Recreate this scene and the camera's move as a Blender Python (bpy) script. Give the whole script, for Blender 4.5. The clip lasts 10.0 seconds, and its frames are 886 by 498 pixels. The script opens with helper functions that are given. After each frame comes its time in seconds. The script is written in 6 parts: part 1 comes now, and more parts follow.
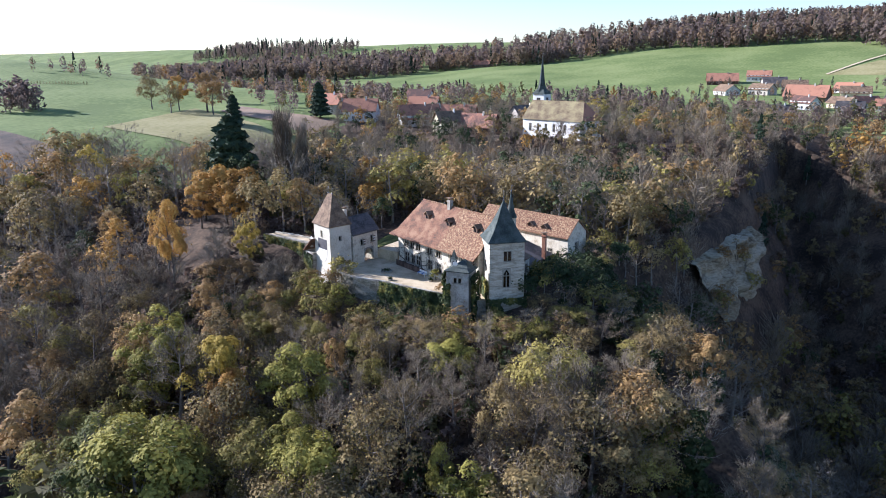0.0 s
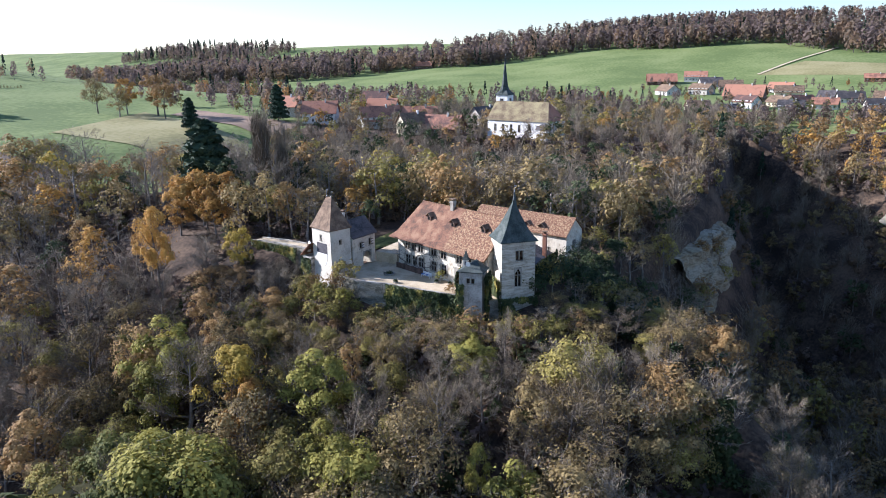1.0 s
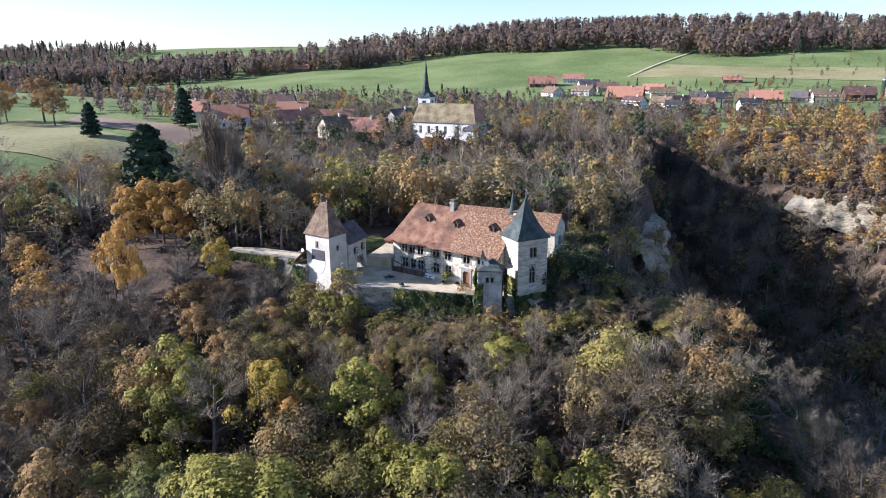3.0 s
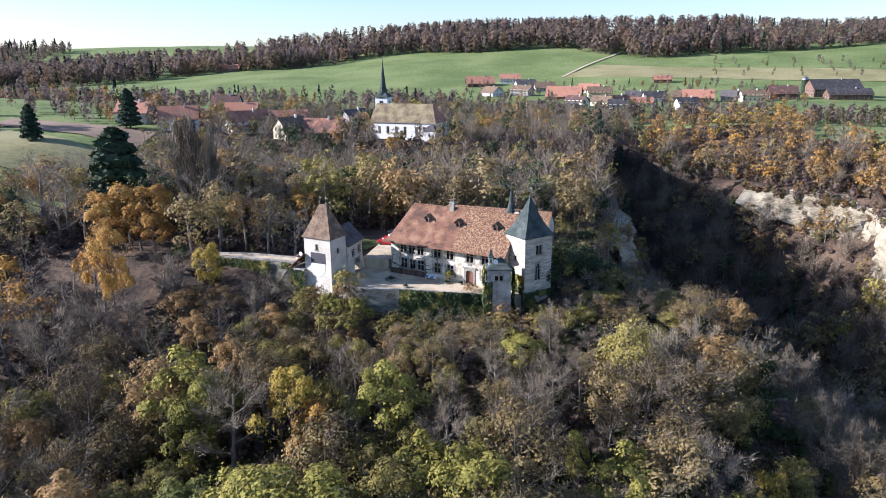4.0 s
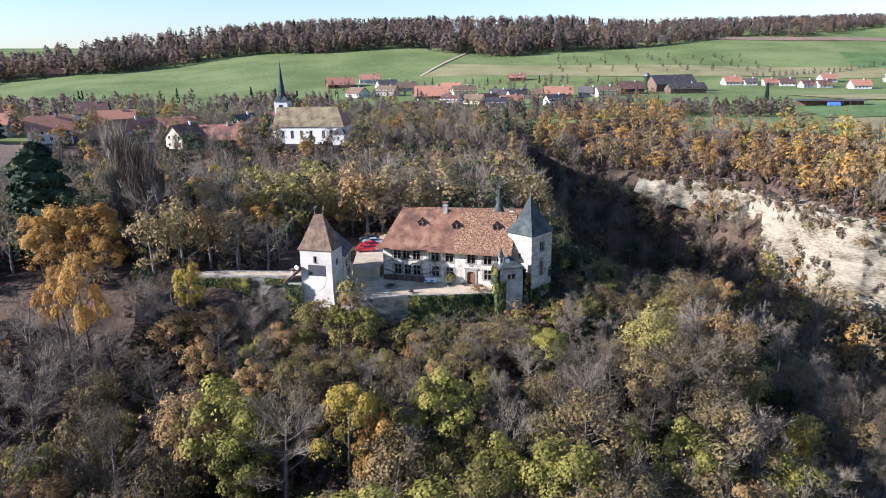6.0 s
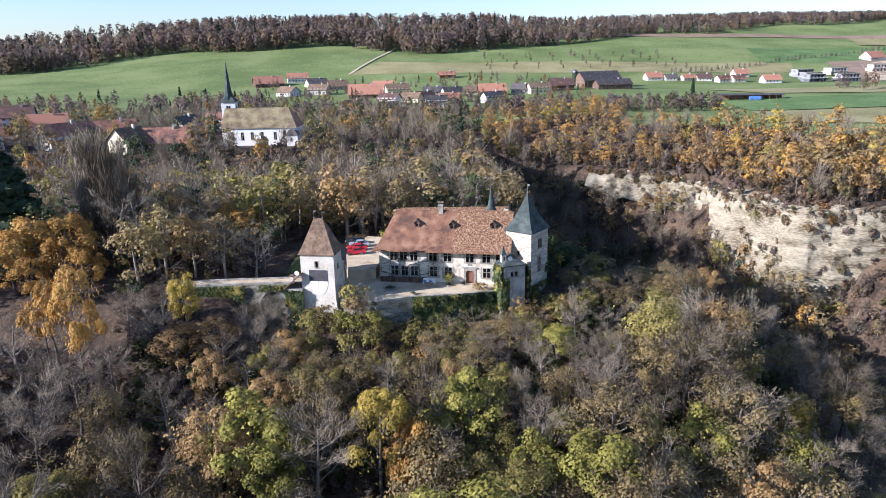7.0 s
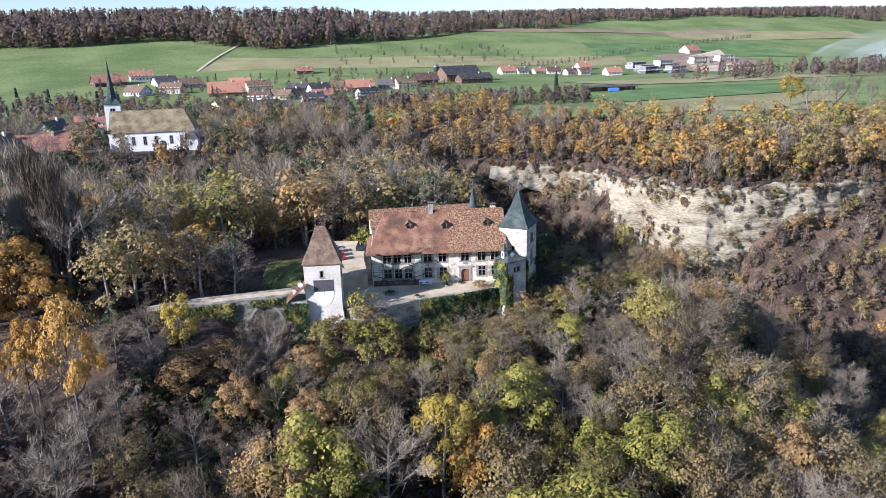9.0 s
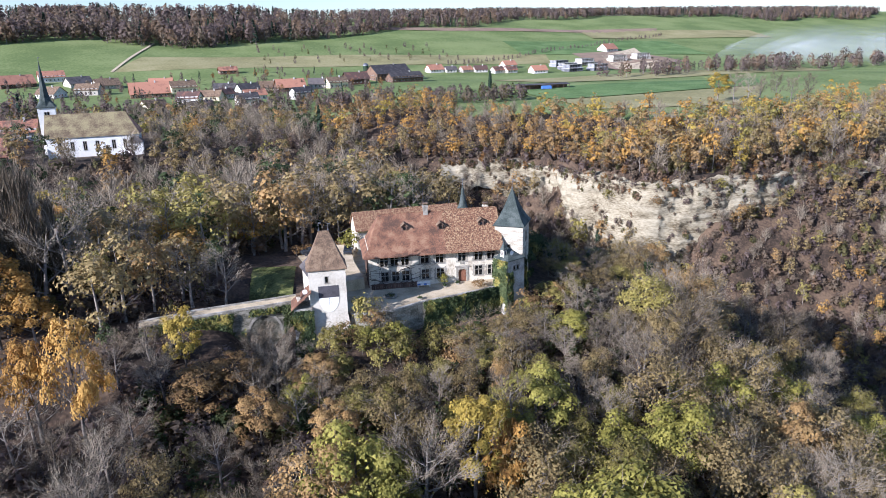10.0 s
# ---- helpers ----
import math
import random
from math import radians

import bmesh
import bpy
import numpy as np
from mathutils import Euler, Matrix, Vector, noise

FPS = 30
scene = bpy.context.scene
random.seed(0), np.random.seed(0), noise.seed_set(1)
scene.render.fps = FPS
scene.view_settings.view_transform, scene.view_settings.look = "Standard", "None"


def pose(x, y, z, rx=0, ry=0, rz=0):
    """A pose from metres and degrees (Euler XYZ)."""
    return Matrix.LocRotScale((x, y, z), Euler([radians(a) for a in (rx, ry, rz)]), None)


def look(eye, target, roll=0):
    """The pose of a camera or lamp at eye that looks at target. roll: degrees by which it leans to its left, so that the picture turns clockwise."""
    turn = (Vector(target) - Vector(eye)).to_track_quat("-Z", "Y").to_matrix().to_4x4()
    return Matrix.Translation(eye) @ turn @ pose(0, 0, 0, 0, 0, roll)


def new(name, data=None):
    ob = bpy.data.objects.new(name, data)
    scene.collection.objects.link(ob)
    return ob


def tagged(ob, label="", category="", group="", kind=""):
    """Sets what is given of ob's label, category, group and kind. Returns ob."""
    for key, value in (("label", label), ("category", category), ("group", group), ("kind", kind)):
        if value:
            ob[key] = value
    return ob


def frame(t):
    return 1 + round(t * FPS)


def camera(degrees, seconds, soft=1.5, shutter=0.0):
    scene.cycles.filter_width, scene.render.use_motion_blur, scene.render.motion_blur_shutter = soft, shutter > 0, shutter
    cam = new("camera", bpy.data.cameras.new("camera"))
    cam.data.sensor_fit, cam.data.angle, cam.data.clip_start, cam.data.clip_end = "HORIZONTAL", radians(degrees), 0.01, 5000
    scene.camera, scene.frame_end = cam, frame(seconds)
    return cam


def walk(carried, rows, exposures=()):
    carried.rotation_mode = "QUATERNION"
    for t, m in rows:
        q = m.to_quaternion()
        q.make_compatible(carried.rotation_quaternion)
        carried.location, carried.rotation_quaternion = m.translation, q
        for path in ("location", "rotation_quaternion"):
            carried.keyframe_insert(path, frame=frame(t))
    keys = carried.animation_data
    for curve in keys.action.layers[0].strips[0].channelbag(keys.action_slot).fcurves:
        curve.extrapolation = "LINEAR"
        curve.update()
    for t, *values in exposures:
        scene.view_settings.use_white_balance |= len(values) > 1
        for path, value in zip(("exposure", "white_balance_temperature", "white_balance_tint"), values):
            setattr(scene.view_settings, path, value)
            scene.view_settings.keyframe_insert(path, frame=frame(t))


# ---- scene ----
cam = camera(63.8, 10.0, soft=0.9)
PATH = [
    (0, (-1.179, -1.707, 38.938), (-2.363, -0.184, 38.413), -0.7),
    (0.5, (-6.303, -5.317, 38.98), (-7.416, -3.74, 38.456), -0.9),
    (1, (-11.48, -8.848, 38.994), (-12.52, -7.222, 38.471), -0.8),
    (1.5, (-16.733, -12.19, 38.961), (-17.696, -10.516, 38.44), -0.6),
    (2, (-22.12, -15.181, 38.924), (-23.004, -13.463, 38.406), -0.7),
    (2.5, (-27.799, -17.82, 38.911), (-28.599, -16.061, 38.393), -0.7),
    (4, (-46.731, -24.81, 39.1), (-47.249, -22.95, 38.579), -0.5),
    (4.5, (-53.762, -26.723, 39.165), (-54.175, -24.837, 38.645), -0.6),
    (5, (-61.022, -28.059, 39.303), (-61.325, -26.151, 38.783), -0.8),
    (5.5, (-68.266, -28.792, 39.55), (-68.457, -26.871, 39.028), -0.9),
    (7, (-89.808, -29.003, 40.92), (-89.664, -27.083, 40.381), -1.3),
    (7.5, (-96.747, -28.247, 41.264), (-96.496, -26.339, 40.72), -1.3),
    (8, (-103.784, -26.872, 41.631), (-103.421, -24.984, 41.079), -1.3),
    (8.5, (-110.831, -24.918, 42.011), (-110.358, -23.057, 41.452), -1.3),
    (9, (-117.69, -22.461, 42.365), (-117.107, -20.633, 41.801), -1.4),
    (9.5, (-124.343, -19.593, 42.658), (-123.652, -17.805, 42.089), -1.3),
    (10, (-130.859, -16.482, 42.892), (-130.064, -14.739, 42.319), -1.4),
]
walk(cam, [(t, look(eye, target, roll)) for t, eye, target, roll in PATH],
     [(0.0, 1.30, 5270, 19), (5.0, 1.17, 5300, 21), (10.0, 1.06, 5170, 20)])

# ---- world, sun ----
SUN_AZ, SUN_EL = 195.0, 23.7
sun_dir = Vector((math.cos(radians(SUN_AZ)) * math.cos(radians(SUN_EL)), math.sin(radians(SUN_AZ)) * math.cos(radians(SUN_EL)), math.sin(radians(SUN_EL))))
world = bpy.data.worlds.new("sky")
scene.world = world
world.use_nodes = True
wn = world.node_tree
sky = wn.nodes.new("ShaderNodeTexSky")
sky.sky_type = "NISHITA"
sky.sun_disc = False
sky.sun_elevation = radians(SUN_EL)
sky.sun_rotation = math.atan2(sun_dir.x, sun_dir.y)
sky.air_density, sky.dust_density, sky.ozone_density = 1.0, 0.4, 2.2
bg = wn.nodes["Background"]
bg.inputs["Strength"].default_value = 0.082
wn.links.new(sky.outputs[0], bg.inputs[0])
sun = new("sun", bpy.data.lights.new("sun", "SUN"))
sun.data.energy, sun.data.angle, sun.data.color = 4.9, radians(0.53), (1.0, 0.91, 0.78)
sun.matrix_world = look((0, 0, 0), -sun_dir)


# ---- materials ----
def mat(name, cols, rough=0.85, scale=1.0, fine=8.0, bump=0.3, dist=0.05, metal=0.0, obj=0.0, island=0.0, spec=0.3, stretch=(1, 1, 1), span=0.34):
    """A weathered surface: cols go from dark to light through two noises; obj and island vary the piece's tone."""
    m = bpy.data.materials.new(name)
    m.use_nodes = True
    nt = m.node_tree
    b = nt.nodes["Principled BSDF"]
    b.inputs["Roughness"].default_value = rough
    b.inputs["Metallic"].default_value = metal
    b.inputs["Specular IOR Level"].default_value = spec
    tc = nt.nodes.new("ShaderNodeTexCoord")
    mp = nt.nodes.new("ShaderNodeMapping")
    mp.inputs["Scale"].default_value = stretch
    nt.links.new(tc.outputs["Object"], mp.inputs[0])
    n1 = nt.nodes.new("ShaderNodeTexNoise")
    n1.inputs["Scale"].default_value, n1.inputs["Detail"].default_value = scale, 4
    n2 = nt.nodes.new("ShaderNodeTexNoise")
    n2.inputs["Scale"].default_value, n2.inputs["Detail"].default_value = fine, 3
    for n in (n1, n2):
        nt.links.new(mp.outputs[0], n.inputs["Vector"])
    add = nt.nodes.new("ShaderNodeMath")
    add.operation = "ADD"
    nt.links.new(n1.outputs[0], add.inputs[0])
    half = nt.nodes.new("ShaderNodeMath")
    half.operation = "MULTIPLY_ADD"
    half.inputs[1].default_value, half.inputs[2].default_value = 0.7, -0.35
    nt.links.new(n2.outputs[0], half.inputs[0])
    nt.links.new(half.outputs[0], add.inputs[1])
    last = add
    for amount, node, out in ((obj, "ShaderNodeObjectInfo", "Random"), (island, "ShaderNodeNewGeometry", "Random Per Island")):
        if amount:
            src = nt.nodes.new(node)
            k = nt.nodes.new("ShaderNodeMath")
            k.operation = "MULTIPLY_ADD"
            k.inputs[1].default_value, k.inputs[2].default_value = amount, -amount / 2
            nt.links.new(src.outputs[out], k.inputs[0])
            s = nt.nodes.new("ShaderNodeMath")
            s.operation = "ADD"
            nt.links.new(last.outputs[0], s.inputs[0])
            nt.links.new(k.outputs[0], s.inputs[1])
            last = s
    ramp = nt.nodes.new("ShaderNodeValToRGB")
    els = ramp.color_ramp.elements
    while len(els) < len(cols):
        els.new(0.5)
    for i, c in enumerate(cols):
        els[i].position = 0.5 - span / 2 + span * i / max(1, len(cols) - 1)
        els[i].color = (*c, 1)
    nt.links.new(last.outputs[0], ramp.inputs[0])
    nt.links.new(ramp.outputs[0], b.inputs["Base Color"])
    if bump:
        bp = nt.nodes.new("ShaderNodeBump")
        bp.inputs["Strength"].default_value, bp.inputs["Distance"].default_value = bump, dist
        nt.links.new(add.outputs[0], bp.inputs["Height"])
        nt.links.new(bp.outputs[0], b.inputs["Normal"])
    return m


def leaf_mat(name, cols, obj=0.3, island=0.16, through_light=0.25):
    """Leaves: matt, partly translucent, each leaf and each tree of its own tone."""
    m = mat(name, cols, rough=0.75, scale=0.42, fine=1.5, bump=0, obj=obj, island=island, spec=0.15, span=0.5)
    nt = m.node_tree
    b = nt.nodes["Principled BSDF"]
    tr = nt.nodes.new("ShaderNodeBsdfTranslucent")
    nt.links.new(b.inputs["Base Color"].links[0].from_socket, tr.inputs[0])
    mx = nt.nodes.new("ShaderNodeMixShader")
    mx.inputs[0].default_value = through_light
    nt.links.new(b.outputs[0], mx.inputs[1])
    nt.links.new(tr.outputs[0], mx.inputs[2])
    nt.links.new(mx.outputs[0], nt.nodes["Material Output"].inputs[0])
    return m


PLASTER = mat("lime_plaster", [(0.40, 0.35, 0.265), (0.58, 0.53, 0.43), (0.66, 0.615, 0.52)], 0.9, 0.35, 3.0, 0.3, 0.03, span=0.6)
PLASTER_OLD = mat("old_plaster", [(0.36, 0.30, 0.215), (0.60, 0.54, 0.42), (0.71, 0.65, 0.525)], 0.92, 0.5, 2.5, 0.5, 0.05, span=0.5)
STONE = mat("rubble_stone", [(0.16, 0.145, 0.115), (0.31, 0.285, 0.235), (0.46, 0.43, 0.37)], 0.92, 0.6, 5.0, 0.8, 0.08, stretch=(1, 1, 2.4))
ASHLAR = mat("pale_ashlar", [(0.27, 0.235, 0.175), (0.46, 0.41, 0.32), (0.60, 0.545, 0.435)], 0.92, 0.8, 5.0, 0.9, 0.08, stretch=(0.8, 0.8, 3.6), span=0.42)
# a darker tone of rubble for the terrace wall and the bridge
DARK_RUBBLE = mat("dark_rubble", [(0.09, 0.085, 0.06), (0.19, 0.175, 0.13), (0.32, 0.295, 0.23)], 0.95, 0.5, 4.0, 0.9, 0.1, stretch=(1, 1, 2.0))
SURROUND = mat("window_stone", [(0.20, 0.18, 0.145), (0.29, 0.265, 0.215), (0.37, 0.34, 0.285)], 0.9, 1.5, 9.0, 0.3)
TURRET = mat("grey_render", [(0.22, 0.205, 0.175), (0.36, 0.34, 0.295), (0.48, 0.455, 0.40)], 0.92, 0.7, 4.0, 0.6, 0.06, span=0.45)
TILE_RED = mat("clay_tiles_red", [(0.085, 0.05, 0.033), (0.195, 0.092, 0.052), (0.28, 0.165, 0.095)], 0.88, 0.45, 6.0, 0.8, 0.07)
TILE_MIX = mat("clay_tiles_mottled", [(0.085, 0.045, 0.027), (0.205, 0.098, 0.053), (0.37, 0.265, 0.145)], 0.88, 3.4, 8.0, 0.8, 0.07)
TILE_BROWN = mat("clay_tiles_brown", [(0.10, 0.068, 0.044), (0.17, 0.112, 0.068), (0.245, 0.17, 0.105)], 0.88, 0.9, 6.0, 0.6, 0.05)
TILE_VILLAGE = mat("village_tiles", [(0.10, 0.06, 0.048), (0.24, 0.115, 0.075), (0.40, 0.19, 0.115)], 0.85, 0.3, 2.0, 0.4, 0.05, obj=0.6)
TILE_DARK = mat("dark_roof", [(0.05, 0.045, 0.045), (0.09, 0.08, 0.075), (0.13, 0.11, 0.10)], 0.85, 0.5, 3.0, 0.4, 0.05, obj=0.4)
SLATE = mat("slate", [(0.032, 0.042, 0.036), (0.056, 0.068, 0.06), (0.09, 0.102, 0.09)], 0.85, 0.7, 6.0, 0.5, 0.04, spec=0.25)
LEAD = mat("dull_metal", [(0.14, 0.14, 0.14), (0.24, 0.24, 0.24)], 0.5, 1, 6, 0.1, metal=0.6)
DARKWOOD = mat("dark_timber", [(0.05, 0.03, 0.022), (0.11, 0.07, 0.05), (0.16, 0.10, 0.07)], 0.8, 1.2, 10, 0.4, stretch=(1, 1, 0.3))
DOORWOOD = mat("oak_door", [(0.14, 0.06, 0.035), (0.24, 0.11, 0.06)], 0.7, 2, 12, 0.3, stretch=(4, 4, 0.6))
PAINT_DARK = mat("dial_dark", [(0.055, 0.05, 0.055), (0.085, 0.08, 0.085)], 0.85, 1.0, 8, 0.1)
PAINT_WHITE = mat("white_paint", [(0.72, 0.70, 0.645), (0.79, 0.77, 0.715)], 0.8, 1, 6, 0.1)
GRAVEL = mat("pale_gravel", [(0.36, 0.285, 0.175), (0.51, 0.41, 0.26), (0.60, 0.495, 0.33)], 0.95, 0.4, 6, 0.4, 0.03)
LITTER = mat("leaf_litter", [(0.03, 0.022, 0.015), (0.075, 0.05, 0.032), (0.13, 0.088, 0.054)], 1.0, 0.12, 1.4, 0.8, 0.2)
GRASS = mat("meadow", [(0.118, 0.155, 0.05), (0.16, 0.20, 0.066), (0.205, 0.238, 0.088)], 1.0, 0.02, 0.4, 0.3, 0.1, spec=0.1)
GRASS_DRY = mat("dry_meadow", [(0.215, 0.195, 0.085), (0.275, 0.245, 0.11), (0.32, 0.285, 0.14)], 1.0, 0.03, 0.5, 0.3, 0.1, spec=0.1)
GRASS_RICH = mat("rich_meadow", [(0.09, 0.14, 0.045), (0.12, 0.185, 0.06), (0.16, 0.22, 0.08)], 1.0, 0.05, 0.8, 0.3, 0.1, spec=0.1)
# the bank's sunlit and shaded streaks are put into this dark-to-light mottling
GRASS_BANK = mat("rough_grass_lit_shaded", [(0.06, 0.065, 0.022), (0.12, 0.13, 0.04), (0.19, 0.19, 0.065)], 1.0, 0.35, 2.5, 0.8, 0.15, spec=0.1)
SOIL = mat("ploughed_soil", [(0.20, 0.14, 0.09), (0.29, 0.20, 0.13)], 1.0, 0.05, 0.7, 0.4, 0.1)
CLIFF = mat("limestone", [(0.11, 0.087, 0.053), (0.225, 0.19, 0.123), (0.31, 0.268, 0.18), (0.375, 0.33, 0.232)], 0.95, 0.20, 1.7, 0.8, 0.35, stretch=(0.5, 0.5, 1.7), span=0.42)
BARK = mat("bark", [(0.07, 0.06, 0.05), (0.14, 0.12, 0.10), (0.25, 0.22, 0.18)], 0.95, 1.5, 9, 0.5, obj=0.4)
TWIG = mat("twigs", [(0.095, 0.074, 0.048), (0.18, 0.143, 0.096), (0.29, 0.238, 0.168)], 0.95, 0.3, 3, 0, obj=0.5, island=0.25)
GLASS = mat("window_glass", [(0.02, 0.022, 0.025), (0.03, 0.033, 0.036)], 0.08, 1, 3, 0, spec=0.6)
GLASS.node_tree.nodes["Principled BSDF"].inputs["Transmission Weight"].default_value = 0.5

LEAVES = {
    "yellow_green": leaf_mat("leaves_yellow_green", [(0.10, 0.095, 0.022), (0.25, 0.225, 0.045), (0.39, 0.345, 0.08)]),
    "green": leaf_mat("leaves_green", [(0.065, 0.075, 0.022), (0.145, 0.15, 0.038), (0.245, 0.24, 0.065)]),
    "yellow": leaf_mat("leaves_yellow", [(0.20, 0.145, 0.028), (0.37, 0.27, 0.05), (0.51, 0.385, 0.085)]),
    "orange": leaf_mat("leaves_orange", [(0.22, 0.115, 0.032), (0.41, 0.23, 0.055), (0.55, 0.34, 0.09)]),
    "rust": leaf_mat("leaves_rust", [(0.17, 0.105, 0.045), (0.295, 0.182, 0.072), (0.41, 0.27, 0.105)]),
    "brown": leaf_mat("leaves_brown", [(0.11, 0.082, 0.036), (0.235, 0.172, 0.07), (0.36, 0.27, 0.115)]),
    "olive": leaf_mat("leaves_olive", [(0.115, 0.098, 0.028), (0.245, 0.205, 0.055), (0.39, 0.325, 0.09)]),
    "ivy": leaf_mat("leaves_ivy", [(0.022, 0.034, 0.014), (0.046, 0.064, 0.024), (0.09, 0.108, 0.042)], through_light=0.15),
    "conifer": leaf_mat("needles", [(0.012, 0.026, 0.016), (0.03, 0.05, 0.028), (0.055, 0.078, 0.04)], through_light=0.08),
    "winter": leaf_mat("twig_haze", [(0.14, 0.108, 0.08), (0.24, 0.185, 0.14), (0.35, 0.28, 0.22)], through_light=0.2),
}

# crowns far off: the same colours, evener from clump to clump
FAR_LEAVES = {
    "green": leaf_mat("far_green", [(0.06, 0.075, 0.03), (0.10, 0.12, 0.045)], 0, 0.18, 0.42),
    "yellow": leaf_mat("far_yellow", [(0.24, 0.17, 0.05), (0.36, 0.26, 0.07)], 0, 0.18, 0.42),
    "orange": leaf_mat("far_orange", [(0.20, 0.11, 0.04), (0.32, 0.18, 0.07)], 0, 0.18, 0.42),
    "rust": leaf_mat("far_rust", [(0.18, 0.122, 0.076), (0.285, 0.195, 0.122)], 0, 0.18, 0.42),
    "brown": leaf_mat("far_brown", [(0.14, 0.105, 0.072), (0.22, 0.168, 0.115)], 0, 0.18, 0.42),
    "olive": leaf_mat("far_olive", [(0.09, 0.085, 0.035), (0.17, 0.15, 0.06)], 0, 0.18, 0.42),
    "conifer": leaf_mat("far_needles", [(0.015, 0.028, 0.018), (0.035, 0.052, 0.03)], 0, 0.2, 0.05),
    "winter": leaf_mat("far_twigs", [(0.125, 0.092, 0.078), (0.195, 0.148, 0.125)], 0, 0.18, 0.42),
}


# ---- mesh helpers ----
def fast_mesh(name, verts, tris, mats, idx=None):
    me = bpy.data.meshes.new(name)
    verts, tris = np.asarray(verts, np.float32), np.asarray(tris, np.int32)
    me.vertices.add(len(verts))
    me.vertices.foreach_set("co", verts.ravel())
    me.loops.add(tris.size)
    me.loops.foreach_set("vertex_index", tris.ravel())
    me.polygons.add(len(tris))
    me.polygons.foreach_set("loop_start", np.arange(0, tris.size, 3, dtype=np.int32))
    for m in mats:
        me.materials.append(m)
    if idx is not None:
        me.polygons.foreach_set("material_index", np.asarray(idx, np.int32))
    me.update(calc_edges=True)
    me.validate()
    return me


def part(name, bm, material, parent, label=""):
    me = bpy.data.meshes.new(name)
    bmesh.ops.recalc_face_normals(bm, faces=bm.faces[:])
    bm.to_mesh(me)
    bm.free()
    for m in material if isinstance(material, (list, tuple)) else (material,):
        me.materials.append(m)
    ob = new(name, me)
    ob.parent = parent
    if label:
        ob["label"] = label
    return ob


def thing(name, m, label, category, group="", kind=""):
    ob = new(name)
    ob.matrix_world = m
    return tagged(ob, label, category, group, kind)


def box(bm, x0, y0, z0, x1, y1, z1, mi=0):
    v = [bm.verts.new(c) for c in ((x0, y0, z0), (x1, y0, z0), (x1, y1, z0), (x0, y1, z0), (x0, y0, z1), (x1, y0, z1), (x1, y1, z1), (x0, y1, z1))]
    for f in ((3, 2, 1, 0), (4, 5, 6, 7), (0, 1, 5, 4), (1, 2, 6, 5), (2, 3, 7, 6), (3, 0, 4, 7)):
        bm.faces.new([v[i] for i in f]).material_index = mi
    return bm


def solid(points, faces, mi=0, bm=None):
    bm = bm or bmesh.new()
    v = [bm.verts.new(p) for p in points]
    for f in faces:
        bm.faces.new([v[i] for i in f]).material_index = mi
    return bm


def loft(rings, bm=None, cap=True, mi=0):
    """Joins rings of equal length into one closed skin."""
    bm = bm or bmesh.new()
    vs = [[bm.verts.new(p) for p in r] for r in rings]
    n = len(rings[0])
    for a, b in zip(vs, vs[1:]):
        for i in range(n):
            bm.faces.new((a[i], a[(i + 1) % n], b[(i + 1) % n], b[i])).material_index = mi
    if cap:
        bm.faces.new(vs[0][::-1]).material_index = mi
        bm.faces.new(vs[-1]).material_index = mi
    return bm


def rect(hx, hy, z, cx=0, cy=0):
    return [(cx - hx, cy - hy, z), (cx + hx, cy - hy, z), (cx + hx, cy + hy, z), (cx - hx, cy + hy, z)]


def wall(bm, m, length, z0, z1, thick, holes=(), mi=0, arch=()):
    """A wall along m's x axis, thickness along +y, with holes (x0, x1, z0, z1) right through it."""
    us = sorted({0, length, *[h[0] for h in holes], *[h[1] for h in holes]})
    zs = sorted({z0, z1, *[h[2] for h in holes], *[h[3] for h in holes]})
    inside = lambda u, z: any(h[0] < u < h[1] and h[2] < z < h[3] for h in holes)

    def q(*ps):
        bm.faces.new([bm.verts.new(m @ Vector(p)) for p in ps]).material_index = mi

    full = {}
    for i, (a, b) in enumerate(zip(us, us[1:])):
        for j, (c, d) in enumerate(zip(zs, zs[1:])):
            full[i, j] = not inside((a + b) / 2, (c + d) / 2)
    for (i, j), on in full.items():
        if not on:
            continue
        a, b, c, d, t = us[i], us[i + 1], zs[j], zs[j + 1], thick
        q((a, 0, c), (b, 0, c), (b, 0, d), (a, 0, d))
        q((b, t, c), (a, t, c), (a, t, d), (b, t, d))
        if not full.get((i - 1, j)):
            q((a, t, c), (a, 0, c), (a, 0, d), (a, t, d))
        if not full.get((i + 1, j)):
            q((b, 0, c), (b, t, c), (b, t, d), (b, 0, d))
        if not full.get((i, j - 1)):
            q((a, t, c), (b, t, c), (b, 0, c), (a, 0, c))
        if not full.get((i, j + 1)):
            q((a, 0, d), (b, 0, d), (b, t, d), (a, t, d))
    return bm


